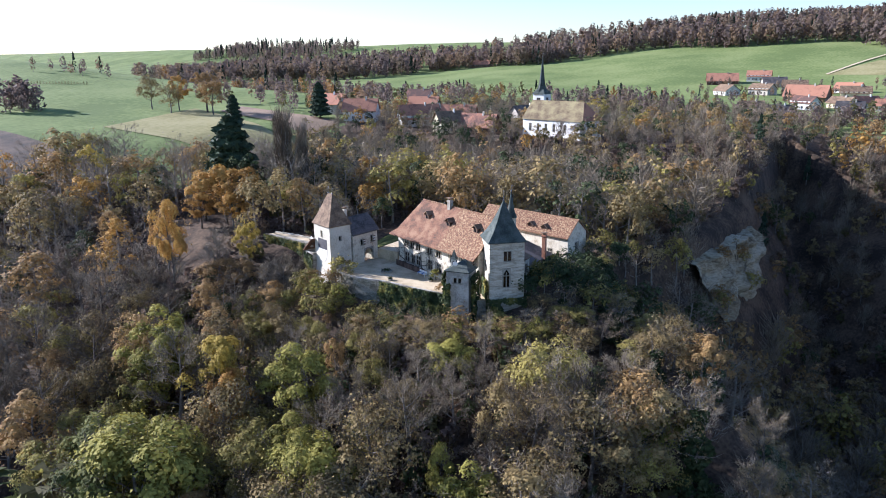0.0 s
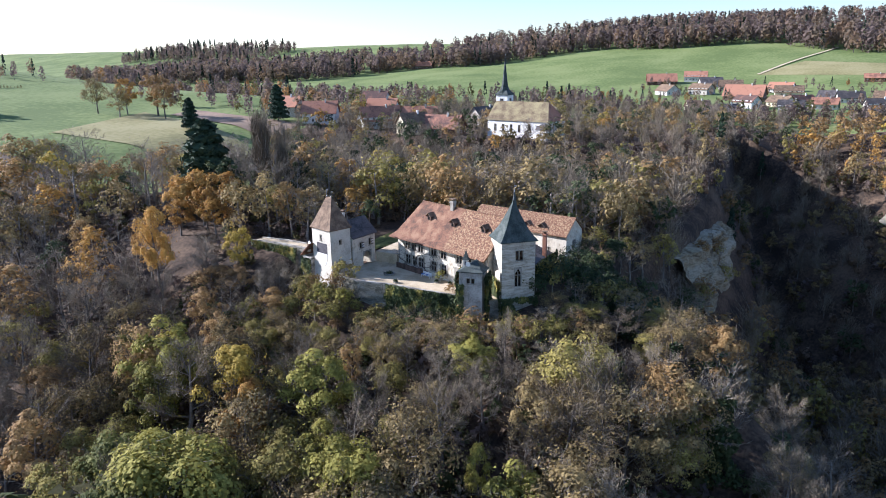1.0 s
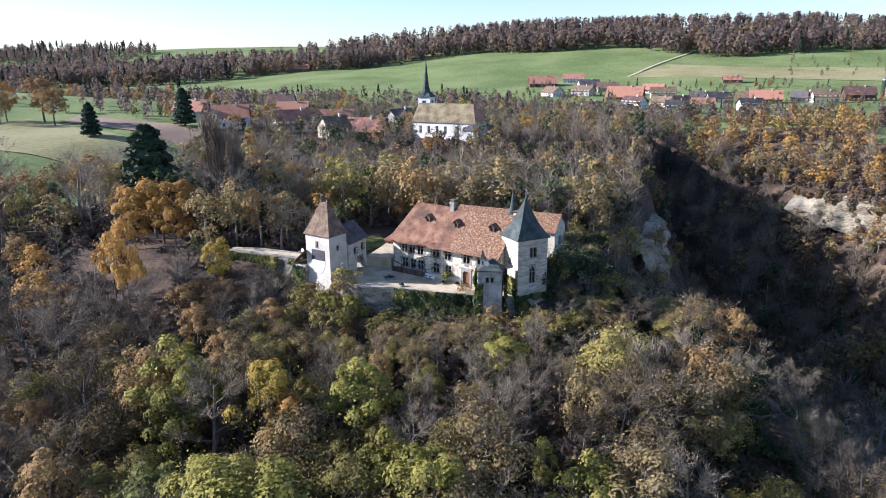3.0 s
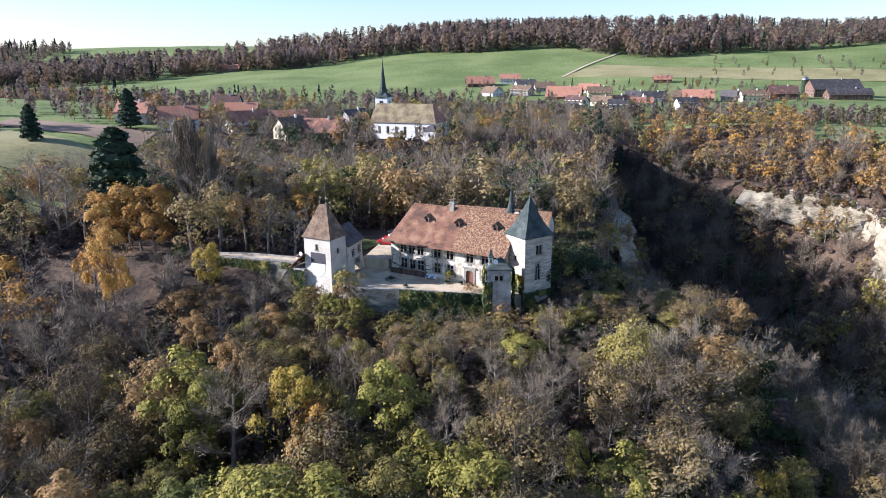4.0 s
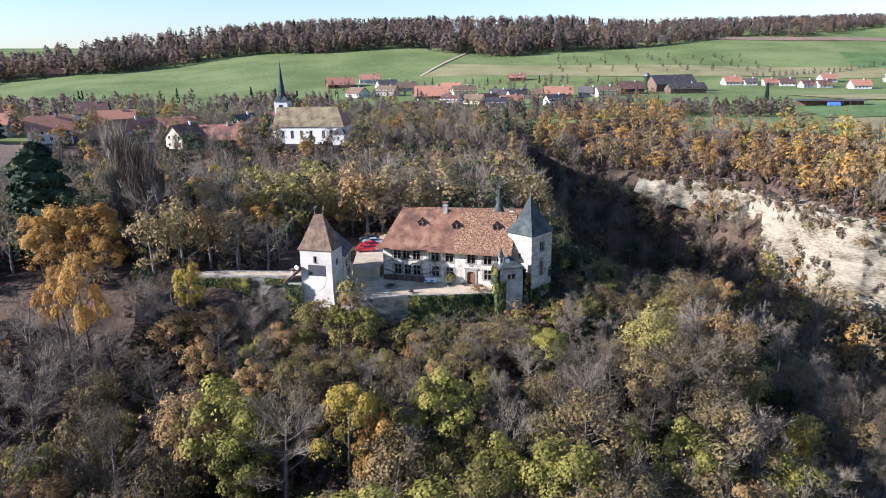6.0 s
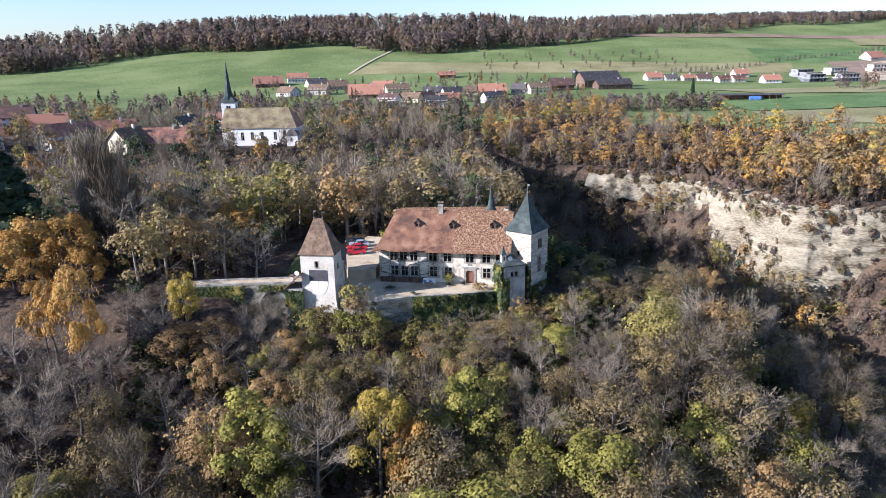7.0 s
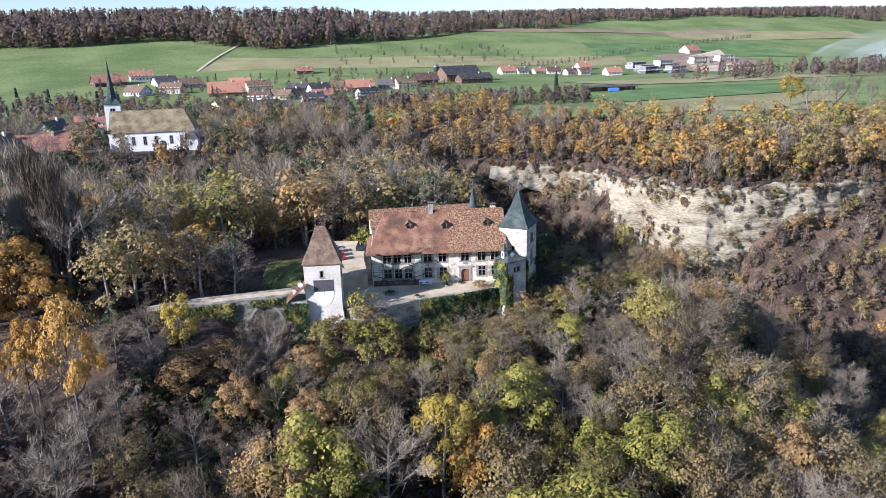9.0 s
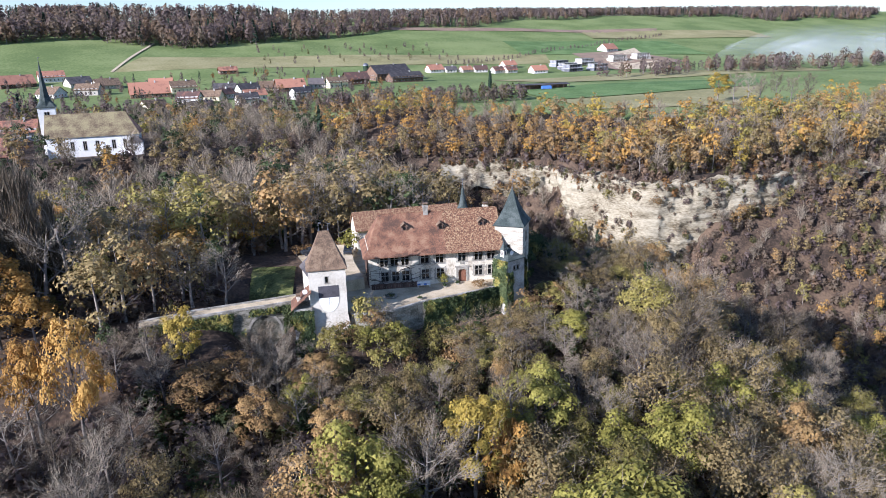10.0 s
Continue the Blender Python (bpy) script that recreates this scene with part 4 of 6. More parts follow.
# ---- village ----
WALL_WHITE = mat("house_render", [(0.40, 0.36, 0.30), (0.56, 0.53, 0.47), (0.68, 0.65, 0.60)], 0.9, 0.3, 2.0, 0.2, 0.02, obj=0.5)
WALL_CREAM = mat("cream_render", [(0.58, 0.50, 0.33), (0.72, 0.64, 0.44)], 0.9, 0.3, 2.0, 0.2, 0.02, obj=0.3)
WALL_GREY = mat("grey_render", [(0.10, 0.10, 0.105), (0.19, 0.19, 0.20), (0.30, 0.30, 0.30)], 0.8, 0.2, 1.5, 0.1, 0.02, obj=0.4)
WALL_WOOD = mat("barn_boards", [(0.10, 0.06, 0.04), (0.19, 0.12, 0.08)], 0.9, 0.5, 4.0, 0.3, 0.02, obj=0.5)


def cottage(x, y, ang, L, D, e, r, roof, walls, label, name="village_house", z=None, hip=0.0):
    z = hz(x, y) - 0.2 if z is None else z
    t = thing(name, at(x, y, z, ang), label, "house", "village houses")
    bm = bmesh.new()
    floors = 1 if e < 3.6 else 2
    us = [u for u in np.arange(1.4, L - 1.6, 2.9)]
    vs = [u for u in np.arange(1.4, D - 1.6, 2.9)]
    zs = [1.0 + 2.6 * k for k in range(floors)]
    front = [(u, u + 1.1, q, q + 1.3) for u in us for q in zs]
    end = [(u, u + 1.1, q, q + 1.3) for u in vs for q in zs]
    w = lambda m, length, holes: wall(bm, m, length, -2.5, e, 0.3, holes)
    mm = [(pose(-L / 2, -D / 2, 0), L, front), (pose(L / 2, -D / 2 + 0.3, 0, 0, 0, 90), D - 0.6, [(a - 0.3, b - 0.3, c, d) for a, b, c, d in end]),
          (pose(L / 2, D / 2, 0, 0, 0, 180), L, []), (pose(-L / 2, D / 2 - 0.3, 0, 0, 0, -90), D - 0.6, [(a - 0.3, b - 0.3, c, d) for a, b, c, d in end])]
    for a in mm:
        w(*a)
    for sx in (-1, 1):
        if not hip:
            loft([[(sx * (L / 2 - 0.02), -D / 2, e), (sx * (L / 2 - 0.02), D / 2, e), (sx * (L / 2 - 0.02), 0, r - 0.2)],
                  [(sx * (L / 2 - 0.3), -D / 2, e), (sx * (L / 2 - 0.3), D / 2, e), (sx * (L / 2 - 0.3), 0, r - 0.2)]], bm)
    part("wall", bm, walls, t)
    rf = bmesh.new()
    o = 0.7
    for s in (-1, 1):
        a = [(-L / 2 - o, s * (D / 2 + o), e - 0.4), (L / 2 + o, s * (D / 2 + o), e - 0.4), (L / 2 + o - hip, 0, r), (-L / 2 - o + hip, 0, r)]
        loft([[(p, q, k - 0.2) for p, q, k in a], a], rf)
        if hip:
            b = [(s * (L / 2 + o), -D / 2 - o, e - 0.4), (s * (L / 2 + o), D / 2 + o, e - 0.4), (s * (L / 2 + o - hip), 0, r)]
            loft([[(p, q, k - 0.2) for p, q, k in b], b], rf)
    part("roof", rf, roof, t)
    ch = box(bmesh.new(), L * 0.15, -0.9, r - 1.4, L * 0.15 + 0.7, -0.2, r + 0.8)
    part("chimney", ch, WALL_WHITE, t)
    for m, holes in ((mm[0][0], front), (mm[1][0] @ pose(-0.3, 0, 0), end), (mm[3][0] @ pose(-0.3, 0, 0), end)):
        for a, b, c, d in holes:
            g = box(bmesh.new(), a, 0.12, c, b, 0.15, d)
            box(g, a, 0.08, c, a + 0.07, 0.119, d, 1)
            box(g, b - 0.07, 0.08, c, b, 0.119, d, 1)
            box(g, (a + b) / 2 - 0.04, 0.08, c, (a + b) / 2 + 0.04, 0.119, d, 1)
            g.transform(m)
            part("window", g, [GLASS, PAINT_WHITE], t)
    return t


LBL = {0: "white rendered village house with an orange tile roof", 1: "cream rendered house with a brown tile roof", 2: "dark boarded barn with a red tile roof", 3: "white house with a dark roof"}
STYLE = {0: (TILE_VILLAGE, WALL_WHITE), 1: (TILE_BROWN, WALL_CREAM), 2: (TILE_VILLAGE, WALL_WOOD), 3: (TILE_DARK, WALL_WHITE)}
rng = random.Random(4)
# the hamlet beyond the gorge: house positions with angle, length and style
HAMLET = [(-194, 637, 20, 24.6, 2), (-166, 557, -40, 15.9, 0), (-170, 659, 10, 18.6, 0), (-150, 627, 25, 17.7, 3), (-142, 562, -20, 15.9, 0), (-130, 606, 15, 17.1, 0), (-104, 522, 0, 25.0, 2), (-109, 411, 30, 11.8, 0), (-87, 433, -25, 12.4, 0), (-87, 378, 20, 11.2, 3), (-80, 548, 10, 17.7, 1), (-91, 594, -10, 16.8, 0), (-72, 453, -30, 13.0, 0), (-63, 467, 40, 13.4, 0), (-60, 399, 5, 11.5, 3), (-48, 441, 10, 12.7, 0), (-52, 533, -10, 15.2, 3), (-40, 509, 15, 14.5, 3), (-20, 527, -5, 15.1, 0), (-11, 504, 0, 19.7, 2), (-22, 427, 20, 12.4, 3), (13, 513, -15, 14.9, 3), (24, 506, 10, 14.8, 0)]


def hamlet():
    for x, y, a, L, k in HAMLET:
        D = L * rng.uniform(0.66, 0.8)
        e = rng.choice((2.7, 3.4, 4.3))
        roof, walls = STYLE[k]
        if k == 0 and rng.random() < 0.4:
            roof, walls = TILE_BROWN, rng.choice((WALL_WHITE, WALL_CREAM))
        cottage(x, y, a, L, D, e, e + D * 0.36, roof, walls, LBL[k] if roof is not TILE_BROWN else LBL[1])


hamlet()
cottage(46, 527, 5, 18, 12, 4.5, 9.5, *STYLE[2], "large farm barn with a red roof", "farm_barn")
cottage(84, 556, 14, 34, 18, 6, 12.5, TILE_DARK, WALL_WOOD, "big open-fronted farm shed with a grey roof", "farm_shed")
cottage(88, 530, 8, 28, 12, 4, 8.0, TILE_DARK, WALL_WOOD, "long low farm shed with a dark roof", "farm_shed")
cottage(-32, 645, 4, 15, 9, 3.2, 6.2, *STYLE[2], "lone red-roofed field barn", "field_barn")
cottage(-539, 775, 10, 26, 11, 3.5, 9.0, *STYLE[2], "lone farmhouse with a red roof on the slope", "farmhouse")
for x, y, a, L, k in ((150, 609, 5, 17, 0), (164, 604, 0, 12, 3), (178, 600, 10, 13, 0), (191, 595, -10, 14, 0), (201, 580, 10, 13, 0), (213, 577, 5, 13, 0), (237, 622, 5, 16, 0), (234, 562, 0, 17, 0), (420, 703, 15, 24, 0)):
    cottage(x, y, a, L * 0.85, L * 0.62, 3.1, 3.1 + L * 0.25, *STYLE[k], LBL[k])


def new_block(x, y, a, w, d, h):
    """A flat-roofed house still under construction: storeys set back, with open bays."""
    t = thing("new_house", at(x, y, hz(x, y), a), "flat-roofed white concrete house under construction" if x > 320 else "flat-roofed grey house with wide windows", "house", "new houses on the building site")
    for k in range(2):
        bm = bmesh.new()
        i = k * 1.5
        bays = [(u, u + 2.2, k * h + 0.4, k * h + h - 0.5) for u in np.arange(1.0, w - i - 2.5, 3.2)]
        wall(bm, pose(-w / 2 + i, -d / 2 + i, 0), w - i, k * h, k * h + h - 0.2, 0.3, bays)
        wall(bm, pose(w / 2, -d / 2 + i + 0.3, 0, 0, 0, 90), d - i - 0.6, k * h, k * h + h - 0.2, 0.3)
        wall(bm, pose(w / 2, d / 2, 0, 0, 0, 180), w - i, k * h, k * h + h - 0.2, 0.3)
        wall(bm, pose(-w / 2 + i, d / 2 - 0.3, 0, 0, 0, -90), d - i - 0.6, k * h, k * h + h - 0.2, 0.3)
        part("storey", bm, WALL_WHITE if x > 320 else WALL_GREY, t)
        part("slab", box(bmesh.new(), -w / 2 + i - 0.4, -d / 2 + i - 0.4, k * h + h - 0.2, w / 2 + 0.4, d / 2 + 0.4, k * h + h + 0.1), STONE if k else WALL_WHITE, t)


patch("building_site", [(322, 560), (440, 590), (450, 700), (360, 690)], SOIL, "bare earth of the building site", 0.5)
for x, y, a, w in ((274, 565, 8, 17), (294, 617, 8, 18), (304, 566, 5, 18), (327, 619, 10, 19), (286, 590, 5, 17), (372, 623, 0, 19), (407, 627, 0, 19)):
    new_block(x, y, a, w, 11, 3.2)


def silo(x, y):
    t = thing("farm_silo", at(x, y, hz(x, y)), "dark green round farm silo beside the sheds", "silo")
    ring = lambda r, z: [(r * math.cos(a), r * math.sin(a), z) for a in np.linspace(0, 2 * math.pi, 17)[:-1]]
    part("drum", loft([ring(2.3, -1), ring(2.3, 11)]), LEAVES["conifer"], t)
    part("dome", loft([ring(2.4, 11), ring(2.2, 12), ring(1.2, 13), ring(0.2, 13.4)]), LEAD, t)


silo(66, 560)


def field_shelter():
    """A long open shelter with a dark roof on posts, a blue tank and crates under it."""
    t = thing("field_shelter", at(128, 388, hz(128, 388), -14), "long low open shelter with a dark roof beside the meadow", "shelter")
    part("roof", loft([[(-18, -3, 3.0), (18, -3, 3.0), (18, 3, 3.5), (-18, 3, 3.5)], [(-18, -3, 3.2), (18, -3, 3.2), (18, 3, 3.7), (-18, 3, 3.7)]]), TILE_DARK, t)
    part("back_wall", box(bmesh.new(), -17.6, 2.5, -0.5, 17.6, 2.8, 3.3), WALL_WOOD, t)
    for i in range(10):
        part("post", box(bmesh.new(), -17.5 + i * 3.85, -2.7, -0.5, -17.3 + i * 3.85, -2.5, 3.0), WALL_WOOD, t)
    tank = thing("water_tank", at(128, 388, hz(128, 388), -14) @ at(1, -4.6, 0), "blue covered trailer beside the field shelter", "trailer")
    part("cover", loft([rect(3.2, 1.2, 0.5), rect(3.2, 1.2, 1.8), rect(2.9, 0.9, 2.6)]), BLUE, tank)
    for x in (-1.8, 1.8):
        for y in (-1.1, 1.1):
            part("wheel", loft([[(x + 0.45 * math.cos(a), y + d, 0.42 + 0.45 * math.sin(a)) for a in np.linspace(0, 2 * math.pi, 13)[:-1]] for d in (-0.12, 0.12)]), PAINT_DARK, tank)


BLUE = mat("blue_cloth", [(0.06, 0.14, 0.36), (0.10, 0.2, 0.45)], 0.9, 3, 12, 0.2)
field_shelter()
# beside the church and the near village
for x, y, a, L, D, e, r, k in ((-170, 240, 2, 17, 9, 3.4, 8.2, 2), (-182, 236, 60, 11, 9, 5.0, 9.0, 1), (-196, 262, 25, 15, 10, 4.5, 9.5, 0), (-210, 250, 55, 18, 11, 3.6, 9.5, 0), (-226, 274, 20, 14, 10, 5, 9.8, 0),
                               (-250, 300, 15, 13, 10, 5, 9.5, 0), (-175, 285, 70, 13, 9, 4.2, 8.4, 3), (-236, 240, 30, 15, 10, 5, 10, 0), (-262, 246, 10, 14, 10, 5, 9.6, 0), (-163, 300, 0, 12, 9, 4, 8, 0)):
    cottage(x, y, a, L, D, e, r, *STYLE[k], LBL[k])

# ---- trees ----


def tube(points, radii, sides=5):
    pts = np.array(points, float)
    n = len(pts)
    ang = np.linspace(0, 2 * math.pi, sides, endpoint=False)
    V, F = [], []
    for i in range(n):
        d = pts[min(i + 1, n - 1)] - pts[max(i - 1, 0)]
        d /= np.linalg.norm(d) + 1e-9
        u = np.cross(d, (0.31, 0.95, 0.07))
        u /= np.linalg.norm(u) + 1e-9
        w = np.cross(d, u)
        V.append(pts[i] + radii[i] * (np.cos(ang)[:, None] * u + np.sin(ang)[:, None] * w))
    for i in range(n - 1):
        for k in range(sides):
            a, b, c, d = i * sides + k, i * sides + (k + 1) % sides, (i + 1) * sides + (k + 1) % sides, (i + 1) * sides + k
            F += [(a, b, c), (a, c, d)]
    return np.concatenate(V), np.array(F)


def joined(parts):
    V, F, off = [], [], 0
    for v, f in parts:
        V.append(v)
        F.append(f + off)
        off += len(v)
    return np.concatenate(V), np.concatenate(F)


def leaf_quads(r, centres, size, flat=0.0, out=None):
    """Leaves at the centres; out gives the way that most of them face."""
    n = len(centres)
    nrm = r.normal(size=(n, 3))
    nrm[:, 2] *= 1 + flat
    if out is not None:
        nrm = nrm * 0.36 + out
    nrm /= np.linalg.norm(nrm, axis=1)[:, None] + 1e-9
    a = np.cross(nrm, r.normal(size=(n, 3)))
    a /= np.linalg.norm(a, axis=1)[:, None] + 1e-9
    b = np.cross(nrm, a)
    s = size * r.uniform(0.6, 1.35, (n, 1))
    V = np.stack([centres + a * s, centres - a * s * 0.6 + b * s * 0.85, centres - a * s * 0.6 - b * s * 0.85], 1).reshape(-1, 3)
    return V, np.arange(3 * n).reshape(-1, 3)


def twig_tris(r, roots, dirs, length, width):
    n = len(roots)
    side_ = np.cross(dirs, r.normal(size=(n, 3)))
    side_ /= np.linalg.norm(side_, axis=1)[:, None] + 1e-9
    tip = roots + dirs * length * r.uniform(0.5, 1.3, (n, 1))
    V = np.stack([roots - side_ * width, roots + side_ * width, tip], 1).reshape(-1, 3)
    return V, np.arange(3 * n).reshape(-1, 3)


def skeleton_of(r, H, R, limbs, lean=0.05, low=0.3, rise=0.75):
    """Trunk and limbs of a broad-leaved tree; also gives the points along the outer boughs with their directions."""
    top = np.array([r.normal(0, lean) * H, r.normal(0, lean) * H, H * 0.8])
    ks = np.linspace(0, 1, 6)
    tr = np.array([top * k + np.array([math.sin(k * 4) * 0.02 * H, math.cos(k * 3) * 0.02 * H, 0]) for k in ks])
    tr[0] = (0, 0, -1.5)
    rad = 0.024 * H * (1 - 0.85 * ks) + 0.02
    tubes = [tube(tr, rad, 6)]
    ends, ways = [], []
    for i in range(limbs):
        k = low + (0.97 - low) * (i + r.uniform(0, 1)) / limbs
        base = np.array([np.interp(k, ks, tr[:, j]) for j in range(3)])
        az = i * 2.4 + r.uniform(-0.5, 0.5)
        reach = R * (1.05 - 0.55 * max(0, k - 0.45) / 0.5) * r.uniform(0.75, 1.15) * (0.7 + 0.6 * min(1, k / 0.5) * 0.5)
        up = rise * reach * (0.6 + 0.9 * k) * r.uniform(0.8, 1.2)
        out = np.array([math.cos(az), math.sin(az), 0])
        mid = base + out * reach * 0.5 + np.array([0, 0, up * 0.38])
        end = base + out * reach + np.array([0, 0, up])
        end[2] = min(end[2], H * 0.98)
        r0 = 0.011 * H * (1.1 - 0.7 * k)
        tubes.append(tube([base, mid, end], [r0, r0 * 0.6, r0 * 0.15], 4))
        for s in (0.35, 0.6, 0.85, 1.0):
            p = mid + (end - mid) * (s * 2 - 1) if s > 0.5 else base + (mid - base) * s * 2
            for _ in range(2):
                w = out * r.uniform(0.2, 1.0) + np.array([r.normal(0, 0.6), r.normal(0, 0.6), r.uniform(0.2, 1.1)])
                w /= np.linalg.norm(w)
                q = p + w * R * r.uniform(0.25, 0.5)
                tubes.append(tube([p, q], [r0 * 0.4, r0 * 0.08], 3))
                ends += [p + (q - p) * 0.5, q]
                ways += [w, w]
    ends.append(top * np.array([1, 1, 1.2]))
    ways.append(np.array([0, 0, 1.0]))
    return joined(tubes), np.array(ends), np.array(ways)


def broadleaf(seed, H, R, leaves, size, twigs=250, low=0.28, spread=0.24, limbs=11, rise=0.75, lean=0.04, shell=0.0):
    """Returns trunk mesh data, twig data and leaf data of one tree."""
    r = np.random.RandomState(seed)
    trunk, ends, ways = skeleton_of(r, H, R, limbs, lean, low, rise)
    pick = r.randint(0, len(ends), twigs)
    w = ways[pick] + r.normal(0, 0.45, (twigs, 3)) + np.array([0, 0, 0.25])
    w /= np.linalg.norm(w, axis=1)[:, None]
    tw = twig_tris(r, ends[pick] + r.normal(0, R * 0.07, (twigs, 3)), w, R * 0.27, 0.0017 * H)
    lf = None
    if leaves:
        # leaves sit in clumps round the bough ends, with gaps between
        clumps = ends[r.rand(len(ends)) < 0.75]
        wts = r.uniform(0.3, 1.0, len(clumps))
        pick = r.choice(len(clumps), leaves, p=wts / wts.sum())
        c = clumps[pick] + r.normal(0, 1, (leaves, 3)) * R * spread * np.array([1, 1, 0.75])
        if shell:
            # outer clumps that close the crown, lumpy, with hollows between them
            m = int(leaves * shell)
            k = int(24 + 16 * r.rand())
            d = r.normal(size=(k, 3))
            d[:, 2] = d[:, 2] * 0.9 + 0.3
            d /= np.linalg.norm(d, axis=1)[:, None]
            cc = d * np.array([R, R, H * 0.36]) * r.uniform(0.5, 1.1, (k, 1)) + np.array([0, 0, H * 0.6])
            cc[:, :2] *= np.clip(1.25 - (cc[:, 2:3] - H * 0.5) / H, 0.6, 1.2)
            size_k = r.uniform(0.6, 1.4, k)
            own = r.choice(k, m, p=size_k / size_k.sum())
            ball = r.normal(size=(m, 3))
            ball /= np.linalg.norm(ball, axis=1)[:, None]
            ball[:, 2] = np.where(ball[:, 2] < -0.25, -ball[:, 2], ball[:, 2])
            c[:m] = cc[own] + ball * (R * 0.29 * size_k[own] * r.uniform(0.7, 1.07, m))[:, None]
        o = (c - np.array([0, 0, H * 0.5])) / np.array([R, R, H * 0.4]) * 0.8
        if shell:
            o[:m] = (c[:m] - cc[own]) / (R * 0.2) * 0.7 + o[:m] * 0.6 + np.array([0, 0, 0.25])
        ok = c[:, 2] > H * low * 0.6
        lf = leaf_quads(r, c[ok], size, out=o[ok])
    return trunk, tw, lf


def spruce(seed, H, R, n=1500, columnar=0.0):
    r = np.random.RandomState(seed)
    trunk = tube([(0, 0, -1), (0, 0, H * 0.5), (0, 0, H)], [0.02 * H, 0.012 * H, 0.01], 5)
    k = r.uniform(0.06, 1, n) ** 0.8
    az = r.uniform(0, 2 * math.pi, n)
    tier = 0.8 + 0.25 * np.sin(k * H * 3.1 + az)
    rad = R * (1 - k) ** (0.8 - columnar) * tier * r.uniform(0.3, 1.0, n) ** 0.5
    c = np.stack([rad * np.cos(az), rad * np.sin(az), k * H * 0.99 - 0.12 * rad], 1)
    return trunk, None, leaf_quads(r, c, 0.038 * H, 0.4, out=np.stack([np.cos(az), np.sin(az), 0 * az + 0.5], 1) * 0.8)


def ivied(seed, H, R):
    """A bare tree with its trunk and lower limbs wrapped in ivy."""
    r = np.random.RandomState(seed)
    trunk, tw, _ = broadleaf(seed, H, R, 0, 0.3, 500)
    n = 2800
    z = r.uniform(0.05, 0.72, n) * H
    az = r.uniform(0, 6.3, n)
    rad = (0.06 + 0.10 * r.rand(n)) * H * (1.1 - z / H) * (0.8 + 0.4 * np.sin(z * 1.3))
    return trunk, tw, leaf_quads(r, np.stack([rad * np.cos(az), rad * np.sin(az), z], 1), 0.3)


def poplar(seed, H, R):
    r = np.random.RandomState(seed)
    tubes = [tube([(0, 0, -1), (0.1, 0, H * 0.5), (0, 0.1, H)], [0.016 * H, 0.010 * H, 0.02], 6)]
    roots, ways = [], []
    for i in range(46):
        k = r.uniform(0.1, 0.85)
        az = r.uniform(0, 6.3)
        p = np.array([0, 0, k * H])
        e = p + np.array([math.cos(az) * R * 0.8, math.sin(az) * R * 0.8, H * r.uniform(0.15, 0.28)])
        tubes.append(tube([p, (p + e) / 2 + np.array([math.cos(az), math.sin(az), 0]) * R * 0.2, e], [0.12, 0.08, 0.02], 3))
        for s in np.linspace(0.2, 1, 14):
            roots.append(p + (e - p) * s)
            ways.append((r.normal(0, 0.25), r.normal(0, 0.25), 1))
    w = np.array(ways, float)
    w /= np.linalg.norm(w, axis=1)[:, None]
    return joined(tubes), twig_tris(r, np.repeat(np.array(roots), 4, 0) + r.normal(0, 0.35, (4 * len(roots), 3)), np.repeat(w, 4, 0), 2.6, 0.05), None


class Kind:
    """One kind of tree with some grown forms, as meshes for single trees and as plain arrays for woods."""

    def __init__(self, name, label, material, forms, twig=None):
        self.name, self.label, self.material, self.forms = name, label, material, forms
        self.meshes = []
        for trunk, tw, lf in forms:
            a = fast_mesh("trunk", *trunk, [BARK])
            bits = [(x, i) for i, x in enumerate((tw, lf)) if x is not None]
            v, f = joined([b[0] for b in bits])
            idx = np.concatenate([np.full(len(b[0][1]), b[1]) for b in bits])
            self.meshes.append((a, fast_mesh("crown", v, f, [TWIG, material], idx)))

    def plant(self, x, y, scale, turn, form, z=None, wide=1.0):
        ob = new(self.name)
        ob.matrix_world = at(x, y, hz(x, y) if z is None else z, turn) @ Matrix.Diagonal((scale * wide, scale * wide, scale, 1))
        tagged(ob, self.label, "tree", "trees of the castle slope")
        a, c = self.meshes[form % len(self.meshes)]
        for n, me in (("trunk", a), ("crown", c)):
            p = new(n, me)
            p.parent = ob
        return ob


def forms(n, seed, **k):
    return [broadleaf(seed + i, **{a: (b if not isinstance(b, tuple) else b[0] + (b[1] - b[0]) * ((i * 0.618) % 1)) for a, b in k.items()}) for i in range(n)]


